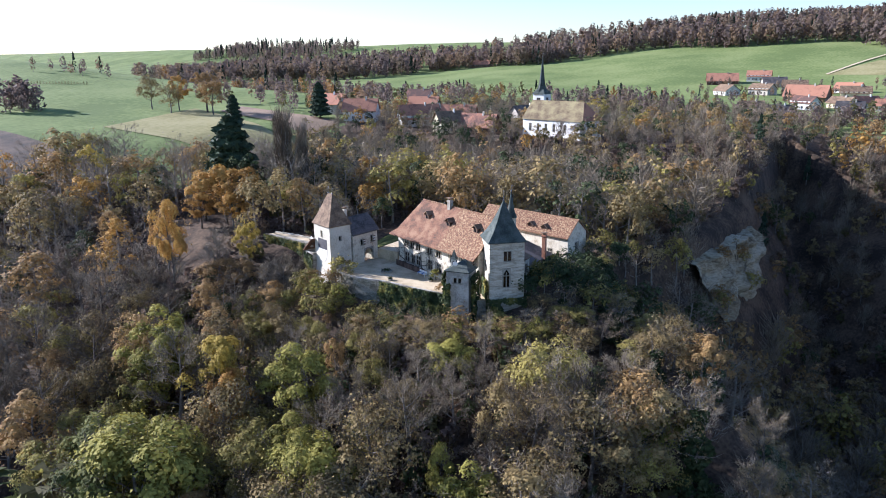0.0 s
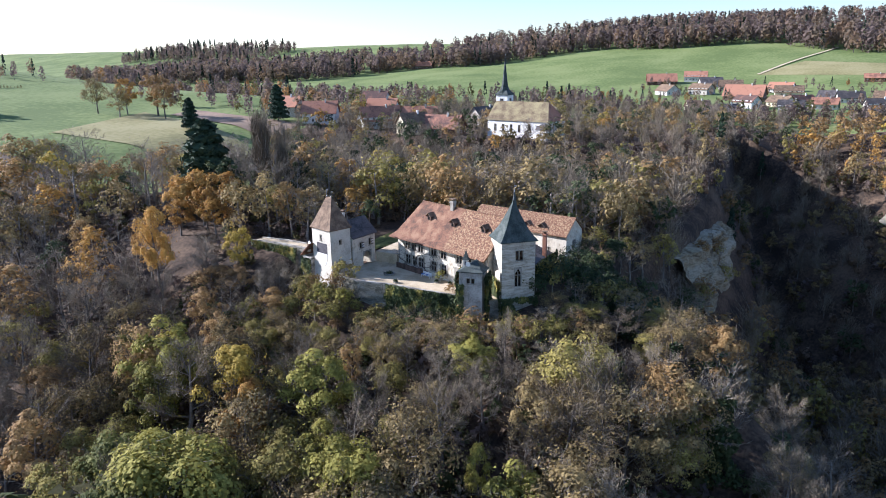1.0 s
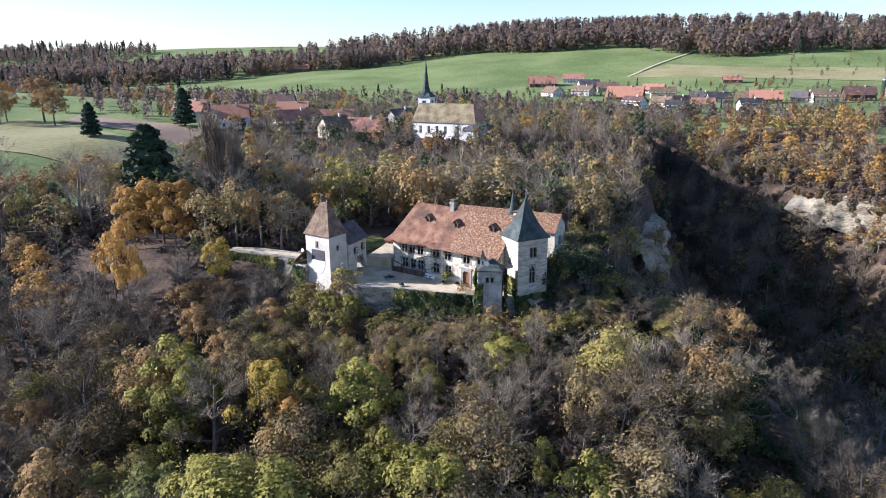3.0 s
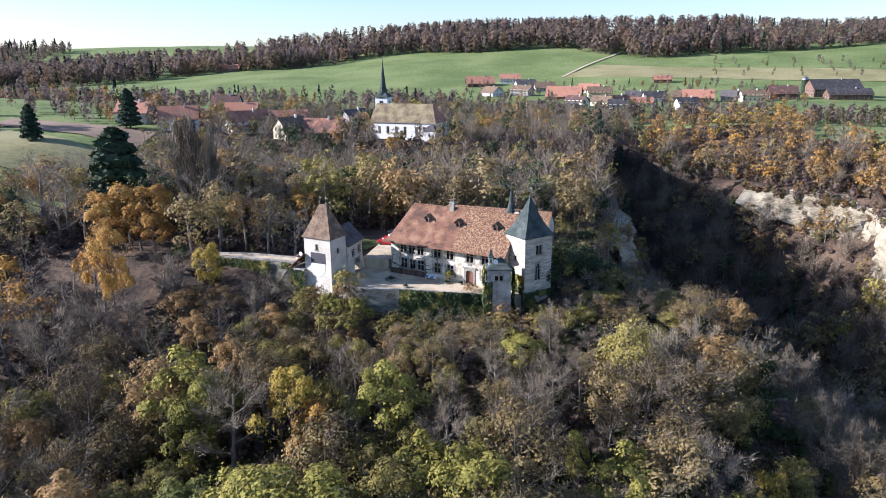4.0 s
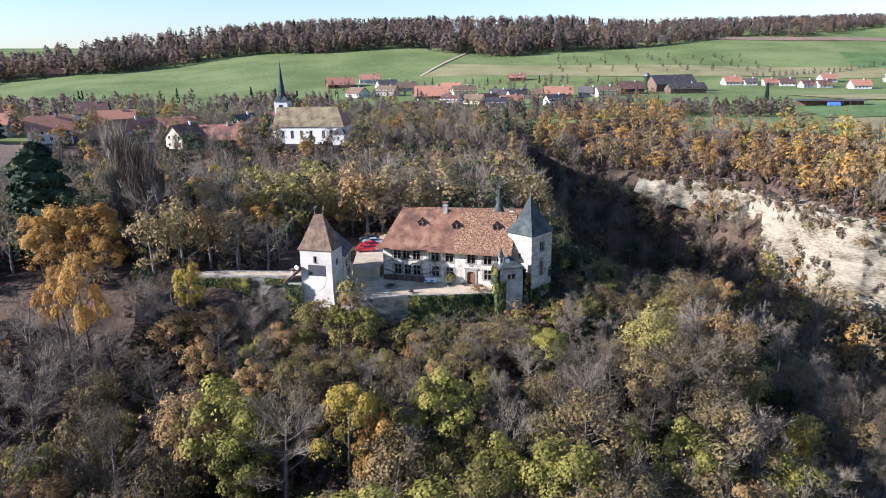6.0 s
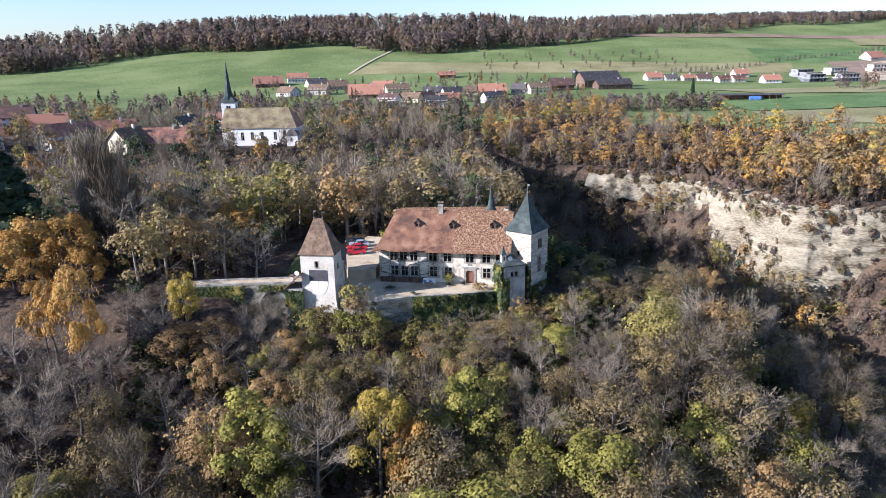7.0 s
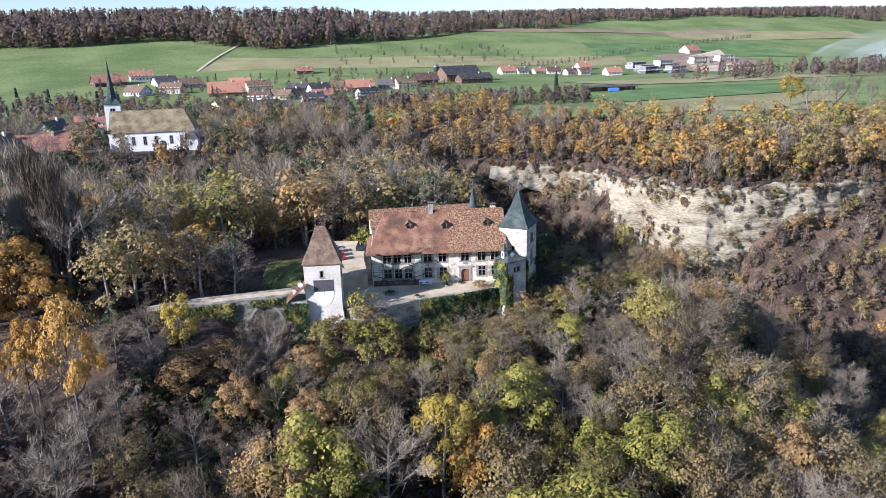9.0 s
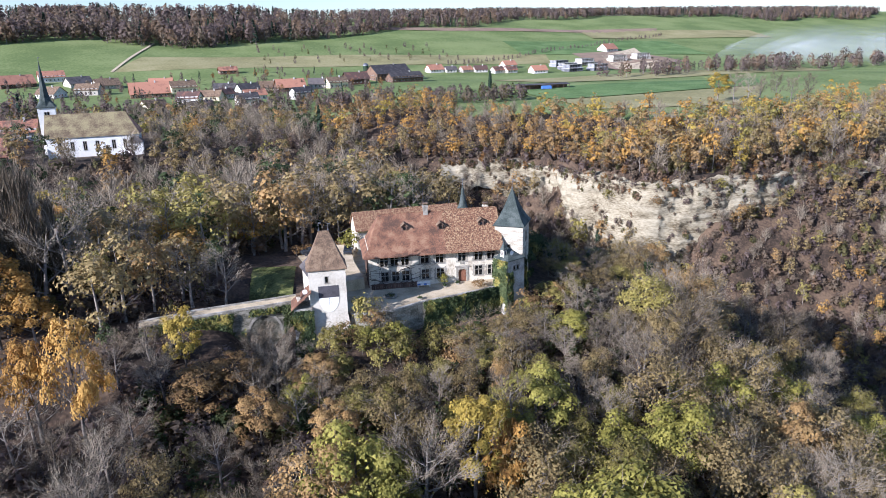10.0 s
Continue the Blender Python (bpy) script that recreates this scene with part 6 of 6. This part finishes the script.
# kind, place, height of the top, breadth, form
HEROES = [
    ("yellow_green", -109.0, 58.2, -1.6, 1.0, 0), ("yellow_green", -106.0, 54.5, -6.0, 0.9, 2), ("yellow", -92.4, 58.2, -1.9, 0.8, 1), ("orange", -88.6, 57.0, -4.5, 0.7, 0), ("yellow_green", -81.8, 37.7, -4.3, 1.1, 2),
    ("green", -86, 36, -7, 1.0, 1), ("bare", -36.6, 86.3, 0.7, 0.8, 1), ("bare", -27.8, 91.4, -4.8, 0.8, 2), ("bare", -17.7, 80.7, -7.5, 0.9, 3), ("bare", -13, 76, -9, 0.9, 5), ("yellow", -27.9, 66.6, -12.5, 0.8, 2),
    ("yellow", -125.8, 90.0, 7.0, 0.7, 0), ("conifer", -167, 117.5, 24.3, 1.45, 0), ("orange", -140, 80, 12.5, 0.52, 1), ("orange", -146, 83, 7.5, 0.65, 2), ("orange", -160, 103, 12.0, 1.15, 2), ("orange", -150.5, 108, 13.0, 1.15, 2), ("orange", -146, 101, 8.5, 1.1, 0), ("orange", -155, 98, 8.0, 1.1, 1), ("conifer", -252, 229, 28.0, 1.25, 1), ("conifer", -264, 190, 24, 1.25, 1), ("orange", -156.3, 106.3, 14.3, 1.1, 0), ("orange", -151, 103, 10.5, 1.0, 1),
    ("poplar", -149.8, 121, 29.0, 1.0, 0), ("poplar", -146.5, 118.5, 26.5, 1.0, 1), ("poplar", -143, 122, 20.5, 0.9, 0), ("poplar", -153.5, 125, 29.5, 1.0, 1), ("poplar", -147, 125, 26.0, 1.0, 0), ("ivy", -138, 148, 15, 0.9, 0), ("ivy", -133, 152, 14, 0.9, 1), ("ivy", -140, 156, 16, 0.9, 2), ("ivy", -163, 150, 17, 0.9, 0), ("ivy", -146, 141, 16, 0.9, 2), ("orange", -144.7, 149, 12.8, 1.0, 1), ("bare", -126.8, 117, 10.7, 1.2, 4), ("bare", -122, 113, 8.0, 1.1, 2),
    ("orange", -95.4, 160.9, 5.0, 0.7, 2), ("yellow", -101, 158, 3.0, 0.7, 0), ("yellow", -126.5, 150, 6.0, 0.7, 1), ("ivy", -152, 140, 17, 1, 0), ("ivy", -156, 145, 17, 1, 1), ("ivy", -160, 138, 18, 1, 2), ("ivy", -150, 150, 17, 1, 1),
    ("bare", -71.3, 65.1, -3.3, 0.8, 3), ("yellow_green", -52.7, 63.3, -8.8, 0.6, 1), ("bare", -58.6, 83.0, 1.4, 0.9, 4), ("rust", -81, 72, -4.0, 0.6, 1), ("conifer", 101.5, 411, 21.0, 0.5, 1), ("yellow", 147, 256, 25.0, 1.1, 0), ("bare", 152, 250, 24, 0.8, 1), ("bare", 157, 246, 23, 0.8, 2), ("bare", 162, 243, 22, 0.8, 3), ("bare", 168, 239, 24, 0.8, 4), ("bare", 174, 235, 22, 0.8, 5), ("bare", 181, 232, 23, 0.8, 0),
    ("brown", -345, 200, 33, 1.0, 0), ("orange", -330, 206, 33, 0.8, 1), ("rust", -312, 210, 34, 1.0, 0), ("rust", -300, 205, 31, 1.0, 1), ("brown", -322, 196, 29, 1.0, 2), ("ivy", -160.6, 159, 18, 1.0, 0), ("ivy", -147, 131, 18, 1.0, 1), ("ivy", -156, 166, 18, 1.0, 2), ("ivy", -142, 136, 16, 1.0, 0),
]
woods()
ridge_wood()
copses()


# ---- ivy, shrubs and small things round the castle ----
def ivy(m, length, z0, z1, n, seed, thick=0.45, cover=0.0, label="dense dark green ivy on a stone wall", gap=None):
    """Leaves in uneven mats on a wall that runs along m's x axis and faces -y."""
    r = np.random.RandomState(seed)
    u, z = r.uniform(0, length, n), r.uniform(z0, z1, n)
    lump = np.array([noise.noise((a * 0.55, b * 0.55, seed)) for a, b in zip(u, z)])
    fine = np.array([noise.noise((a * 0.22, b * 0.16, seed + 7)) for a, b in zip(u, z)])
    keep = fine + 0.25 * lump > cover - 0.6 + 0.5 * (z - z0) / (z1 - z0) * cover
    if gap:
        keep &= ~((u > gap[0]) & (u < gap[1]) & (z < gap[2]))
    u, z, lump = u[keep], z[keep], lump[keep]
    y = -thick * (0.35 + 0.9 * np.clip(lump + 0.4, 0, 1)) * r.uniform(0.5, 1.0, len(u))
    v, f = leaf_quads(r, np.stack([u, y, z], 1), 0.24, out=np.stack([0.8 * lump, 0 * u - 0.9, 0 * u + 0.2], 1))
    tone = np.array([noise.noise((a * 0.5 + 40, b * 0.4, seed + 13)) for a, b in zip(u, z)]) + r.normal(0, 0.12, len(u))
    ob = new("ivy", fast_mesh("ivy", v, f, [LEAVES["ivy"], LEAVES["green"], LEAVES["olive"]], np.digitize(tone, [0.14, 0.34])))
    ob.matrix_world = m
    return tagged(ob, label, "ivy", "ivy on the castle walls")


def along(a, b, z=0):
    return at(a[0], a[1], z, math.degrees(math.atan2(b[1] - a[1], b[0] - a[0]))), math.hypot(b[0] - a[0], b[1] - a[1])


for k, (a, b, z0, z1, n) in enumerate((((-92.0, 88.0), (-86.5, 89.3), -8.5, -1.0, 3600), ((-86.5, 89.4), (-78.5, 89.6), -8.5, -0.8, 7800), ((-78.5, 89.6), (-71.2, 90.2), -8.5, -0.7, 7800))):
    m, L = along(a, b)
    ivy(m, L, z0, z1, n, 20 + k, 0.9, 0.12 if k else 0.4)
tm = at(-68.9, 90.3, 0, 14)
ivy(tm @ pose(-2.15, 1.7, 0, 0, 0, -90), 3.6, -8, 4.2, 2600, 31, 0.7, 0.0, "thick ivy column on the turret")
ivy(tm @ pose(-2.3, -1.8, 0), 1.1, -8, 3.0, 1200, 32, 0.6, 0.0, "thick ivy column on the turret")
ivy(tm @ pose(2.15, -1.8, 0, 0, 0, 90), 3.6, -8, 3.8, 2400, 33, 0.7, 0.1, "thick ivy on the turret's shaded side")
tw_ = at(-64.75, 96.7, 0, -42)
ivy(tw_ @ pose(2.75, -3.2, 0, 0, 0, 90), 6.4, -8, -0.8, 2600, 34, 0.9, 0.1, "dark ivy at the foot of the tower")
ivy(tw_ @ pose(-2.8, -3.1, 0), 5.6, -8, 2.2, 2400, 35, 0.6, 0.25, "dark ivy at the foot of the tower")
lm = at(-64.6, 101.2, 0, 96)
ivy(lm @ pose(4.5, 0.1, 0), 13.5, -9, 1.4, 8000, 36, 0.9, 0.1, "dark ivy hanging over the rear range")
ivy(at(-106.6, 92.6, 0, -13) @ pose(-1.6, -2.1, 0), 3.2, -7, 0.9, 1500, 37, 0.4, 0.0, "ivy on the guardhouse wall")
ivy(at(-123.5, 100.2, 0, -3) @ pose(-8, -1.65, 0), 26.4, -7.5, -0.25, 8500, 38, 0.5, 0.12, "ivy on the bridge masonry", (16.3, 22.7, -1.3))
ivy(at(-102.25, 92.75, 0, -13.2) @ pose(2.7, -2.9, 0), 1.2, -8, -2.5, 500, 39, 0.5, 0.2, "ivy at the gate tower's foot")


def shrubs():
    r = random.Random(21)
    KINDS["shrub_olive"].plant(-96.6, 89.6, 1.25, 40, 0, z=-3.2, wide=0.95)
    KINDS["shrub"].plant(-79.3, 96.3, 0.42, 10, 1, z=COURT)
    KINDS["shrub_rust"].plant(-74.2, 92.3, 0.36, 80, 2, z=COURT, wide=1.8)
    KINDS["shrub"].plant(-89.3, 120.0, 1.0, 80, 2, z=0.6)
    for i in range(9):
        KINDS["shrub_rust"].plant(-99 + i * 1.35, 128.8 - 0.25 * i + r.uniform(-0.4, 0.4), r.uniform(0.4, 0.6), r.uniform(0, 360), i, z=-1.2)
    # scrub at the foot of the retaining wall and the tower
    for i in range(64):
        x = -113 + 62 * i / 63 + r.uniform(-0.8, 0.8)
        y = 85.6 + r.uniform(-4.5, 0.6) + (0.55 * max(0, x + 70))
        k = r.choice(("shrub", "shrub_olive", "shrub_olive", "shrub_rust", "shrub_bare"))
        KINDS[k].plant(x, y, r.uniform(0.4, 0.7) if -108 < x < -84 else r.uniform(0.7, 1.15), r.uniform(0, 360), i)
    for i in range(26):
        KINDS[r.choice(("shrub_olive", "shrub", "shrub_bare", "shrub_olive", "shrub_rust"))].plant(r.uniform(-108, -86), r.uniform(81.5, 87.3), r.uniform(0.5, 1.0), r.uniform(0, 360), i)
    for i in range(52):
        x, y = r.uniform(-64, -50), r.uniform(98, 134)
        if x < -61.5 and y < 122:
            continue
        KINDS[r.choice(("shrub_ivy", "shrub_ivy", "shrub_bare", "shrub_olive"))].plant(x, y, r.uniform(0.7, 1.3), r.uniform(0, 360), i)
    # scrub on the cliffs' ledges
    for A, n in ((FACES[0], 50), (FACES[1], 10)):
        for i in range(n):
            a, b = int(4 + (len(A) - 8) * r.random() ** 0.75), int(45 * r.random() ** 0.8)
            x, y, z = A[a, b]
            KINDS[r.choice(("shrub_olive", "shrub_rust", "shrub_bare", "shrub_bare"))].plant(x, y, r.uniform(0.45, 1.2), r.uniform(0, 360), i, z=z - 0.9)


shrubs()


def car(x, y, z, turn, paint, label):
    t = thing("car", at(x, y, z, turn), label, "car", "cars parked in the yard")
    prof = [(-2.05, 0.35), (-2.1, 0.75), (-1.95, 0.92), (-1.1, 1.0), (-0.55, 1.42), (0.85, 1.46), (1.55, 1.05), (2.05, 0.95), (2.1, 0.5), (2.0, 0.3)]
    n = len(prof)
    rings = []
    for yy, k in ((-0.85, 0.0), (-0.80, 1.0), (0.80, 1.0), (0.85, 0.0)):
        rings.append([(px * (0.97 if k == 0 else 1.0), yy if pz < 1.05 else yy * 0.82, 0.3 + (pz - 0.3) * (0.94 if k == 0 else 1.0)) for px, pz in prof])
    part("body", loft(rings), paint, t)
    for s in (-1, 1):
        part("side_window", solid([(-0.95, s * 0.78, 1.02), (1.35, s * 0.78, 1.05), (0.8, s * 0.70, 1.38), (-0.5, s * 0.70, 1.36)] + [(-0.95, s * 0.75, 1.02), (1.35, s * 0.75, 1.05), (0.8, s * 0.66, 1.38), (-0.5, s * 0.66, 1.36)], [(0, 1, 2, 3), (7, 6, 5, 4), (0, 4, 5, 1), (1, 5, 6, 2), (2, 6, 7, 3), (3, 7, 4, 0)]), GLASS, t)
    part("windscreen", solid([(-1.07, -0.62, 1.03), (-1.07, 0.62, 1.03), (-0.6, 0.58, 1.41), (-0.6, -0.58, 1.41), (-1.04, -0.62, 1.0), (-1.04, 0.62, 1.0), (-0.56, 0.58, 1.38), (-0.56, -0.58, 1.38)], [(0, 1, 2, 3), (7, 6, 5, 4), (0, 4, 5, 1), (1, 5, 6, 2), (2, 6, 7, 3), (3, 7, 4, 0)]), GLASS, t)
    for sx in (-1.3, 1.3):
        for sy in (-0.78, 0.78):
            ring = lambda r, yy: [(sx + r * math.cos(a), yy, 0.31 + r * math.sin(a)) for a in np.linspace(0, 2 * math.pi, 13)[:-1]]
            wh = part("wheel", loft([ring(0.3, sy - 0.1), ring(0.32, sy), ring(0.3, sy + 0.1)]), PAINT_DARK, t)
            part("rim", loft([ring(0.18, sy - 0.12), ring(0.18, sy + 0.12)]), LEAD, wh)


RED = mat("red_car_paint", [(0.42, 0.02, 0.03), (0.5, 0.03, 0.04)], 0.25, 0.5, 2, 0, spec=0.5)
SILVER = mat("silver_car_paint", [(0.5, 0.52, 0.54), (0.58, 0.6, 0.62)], 0.25, 0.5, 2, 0, metal=0.4, spec=0.5)
BLACKCAR = mat("dark_car_paint", [(0.025, 0.03, 0.035), (0.05, 0.055, 0.06)], 0.25, 0.5, 2, 0, spec=0.5)
car(-97.2, 112.6, 0.9, 6, RED, "red hatchback parked in the gravel yard")
car(-97.0, 115.4, 0.9, 4, RED, "red hatchback parked in the gravel yard")
car(-96.6, 118.2, 0.9, 6, SILVER, "silver hatchback parked in the gravel yard")
car(-97.6, 121.0, 0.9, 0, BLACKCAR, "dark estate car parked in the gravel yard")
car(-90.6, 118.6, 0.9, 70, BLACKCAR, "dark estate car beside the rear wing")


def bench():
    t = thing("garden_bench", at(-83.0, 97.4, COURT, -15), "white garden bench with blue and white striped cushions", "bench")
    for i in range(5):
        part("seat_slat", box(bmesh.new(), -1.2, -0.55 + i * 0.11, 0.42, 1.2, -0.46 + i * 0.11, 0.46), PAINT_WHITE, t)
    for i in range(4):
        part("back_slat", box(bmesh.new(), -1.2, 0.02, 0.52 + i * 0.13, 1.2, 0.06, 0.62 + i * 0.13), PAINT_WHITE, t)
    for x in (-1.1, 1.1):
        for y in (-0.5, 0.0):
            part("leg", box(bmesh.new(), x - 0.04, y - 0.04, 0, x + 0.04, y + 0.04, 0.42 if y < 0 else 1.05), PAINT_WHITE, t)
    for i in range(4):
        part("cushion", box(bmesh.new(), -1.15 + i * 0.58, -0.5, 0.465, -0.62 + i * 0.58, 0.0, 0.6), (BLUE, PAINT_WHITE)[i % 2], t)


bench()


def screen():
    t = thing("timber_screen", at(-92.2, 101.0, 0, -15), "low red-brown timber screen along the house wall", "screen")
    for i in range(26):
        part("board", box(bmesh.new(), 0.3 + i * 0.33, -0.9 - 0.02 * (i % 2), COURT, 0.61 + i * 0.33, -0.84, COURT + 1.05 + 0.03 * math.sin(i * 2.1)), DARKWOOD, t)
    part("rail", box(bmesh.new(), 0.3, -0.83, COURT + 0.8, 8.9, -0.76, COURT + 0.9), DARKWOOD, t)
    part("top_shelf", box(bmesh.new(), 0.3, -0.75, COURT + 0.7, 8.9, -0.1, COURT + 0.76), DARKWOOD, t)


screen()


def planter(x, y, r, label):
    t = thing("planter", at(x, y, COURT), label, "planter")
    ring = lambda k, z: [(k * math.cos(a), k * math.sin(a), z) for a in np.linspace(0, 2 * math.pi, 15)[:-1]]
    part("basin", loft([ring(r, 0), ring(r * 1.05, 0.28), ring(r * 0.88, 0.30), ring(r * 0.85, 0.2)]), SURROUND, t)
    rr = np.random.RandomState(int(r * 100))
    c = rr.normal(0, 1, (260, 3)) * np.array([r * 0.42, r * 0.42, 0.12]) + np.array([0, 0, 0.35])
    p = new("plants", fast_mesh("plants", *leaf_quads(rr, c, 0.1), [LEAVES["ivy"]]))
    p.parent = t


planter(-90.3, 95.2, 1.1, "round stone planter with dark low plants")
planter(-86.2, 91.6, 0.45, "small stone tub on the courtyard's edge")
planter(-79.6, 95.4, 0.4, "small stone tub beside the house")
planter(-76.9, 95.6, 0.35, "small stone tub beside the door")


def vine():
    """Bare climbing vine on the house front."""
    r = random.Random(8)
    bits = []
    for s in range(5):
        p = [0.6 + s * 1.9, -0.05, COURT]
        d = r.uniform(-0.3, 0.3)
        run = [tuple(p)]
        for k in range(16):
            d += r.uniform(-0.6, 0.6)
            d = max(-1.3, min(1.3, d))
            p = [max(0.3, min(10.5, p[0] + math.sin(d) * 0.6)), -0.06, min(4.9, p[2] + 0.42 * math.cos(d))]
            run.append(tuple(p))
            if r.random() < 0.5:
                q = (p[0] + r.choice((-1, 1)) * r.uniform(0.8, 1.8), -0.06, p[2] + r.uniform(-0.2, 0.5))
                bits.append(tube([p, q], [0.05, 0.02], 4))
        bits.append(tube(run, [0.09 - 0.004 * i for i in range(len(run))], 5))
    v, f = joined(bits)
    ob = new("vine", fast_mesh("vine", v, f, [BARK]))
    ob.matrix_world = at(-92.2, 101.0, 0, -15)
    tagged(ob, "bare climbing vine on the white house front", "vine")


vine()


def satellite_dish(m, label):
    """A round dish on a short pole, tilted to the southern sky."""
    t = thing("satellite_dish", m, label, "satellite dish", "satellite dishes on the castle roofs")
    part("pole", loft([[(k * math.cos(a), k * math.sin(a), z) for a in np.linspace(0, 2 * math.pi, 9)[:-1]] for k, z in ((0.03, -0.4), (0.03, 0.75))]), LEAD, t)
    ring = lambda k, d: [(k * math.cos(a), -0.1 - d, 0.75 + k * math.sin(a)) for a in np.linspace(0, 2 * math.pi, 17)[:-1]]
    part("dish", loft([ring(0.42, 0.12), ring(0.3, 0.05), ring(0.12, 0.0), ring(0.12, -0.02), ring(0.3, 0.03), ring(0.42, 0.10)]), PAINT_WHITE, t, "pale grey metal dish")
    part("arm", box(bmesh.new(), -0.015, -0.55, 0.5, 0.015, -0.1, 0.53), LEAD, t)


satellite_dish(at(-106.6, 92.6, 0, -13) @ at(0.5, -1.3, 3.2), "small white satellite dish on the guardhouse roof")
satellite_dish(at(-68.9, 90.3, 0, 14) @ at(-0.6, -0.9, 4.75), "small white satellite dish on the turret roof")


def fog_bank():
    """A low bank of morning mist in the valley: three thin shells, each partly clear."""
    m = bpy.data.materials.new("mist")
    m.use_nodes = True
    nt = m.node_tree
    b = nt.nodes["Principled BSDF"]
    b.inputs["Base Color"].default_value, b.inputs["Roughness"].default_value = (0.86, 0.88, 0.9, 1), 1.0
    b.inputs["Specular IOR Level"].default_value = 0.0
    tc = nt.nodes.new("ShaderNodeTexCoord")
    sp = nt.nodes.new("ShaderNodeSeparateXYZ")
    nt.links.new(tc.outputs["Object"], sp.inputs[0])
    ns = nt.nodes.new("ShaderNodeTexNoise")
    ns.inputs["Scale"].default_value, ns.inputs["Detail"].default_value = 0.012, 4
    nt.links.new(tc.outputs["Object"], ns.inputs["Vector"])
    rise = nt.nodes.new("ShaderNodeMapRange")
    rise.inputs["From Min"].default_value, rise.inputs["From Max"].default_value = 46.0, 6.0
    rise.inputs["To Min"].default_value, rise.inputs["To Max"].default_value = 0.0, 0.27
    nt.links.new(sp.outputs[2], rise.inputs["Value"])
    foot = nt.nodes.new("ShaderNodeMapRange")
    foot.inputs["From Min"].default_value, foot.inputs["From Max"].default_value = 4.0, 24.0
    nt.links.new(sp.outputs[2], foot.inputs["Value"])
    soft = nt.nodes.new("ShaderNodeMath")
    soft.operation = "MULTIPLY"
    nt.links.new(rise.outputs[0], soft.inputs[0])
    nt.links.new(foot.outputs[0], soft.inputs[1])
    mul = nt.nodes.new("ShaderNodeMath")
    mul.operation = "MULTIPLY"
    nt.links.new(soft.outputs[0], mul.inputs[0])
    nt.links.new(ns.outputs[0], mul.inputs[1])
    nt.links.new(mul.outputs[0], b.inputs["Alpha"])
    V, F, off = [], [], 0
    nu, nv = 72, 14
    for k in (1.0, 0.82, 0.64):
        for j in range(nv):
            a = 0.5 * math.pi * j / nv
            for i in range(nu):
                t = 2 * math.pi * i / nu
                q = k * (1 + 0.22 * noise.noise((2.2 * math.cos(t), 2.2 * math.sin(t), 3 * k)))
                V.append((q * 240 * math.cos(a) * math.cos(t), q * 170 * math.cos(a) * math.sin(t), k * 46 * math.sin(a) * (1 + 0.3 * noise.noise((3 * math.cos(t) * math.cos(a), 3 * math.sin(t) * math.cos(a), k)))))
        for j in range(nv - 1):
            for i in range(nu):
                p, q = off + j * nu + i, off + j * nu + (i + 1) % nu
                F += [(p, q, q + nu), (p, q + nu, p + nu)]
        off += nu * nv
    me = fast_mesh("fog_bank", V, F, [m])
    me.polygons.foreach_set("use_smooth", np.ones(len(F), bool))
    ob = new("fog_bank", me)
    ob.matrix_world = at(735, 590, hz(735, 590) - 6, 20)
    tagged(ob, "thin white morning mist lying over the fields", "mist", kind="stuff")


fog_bank()
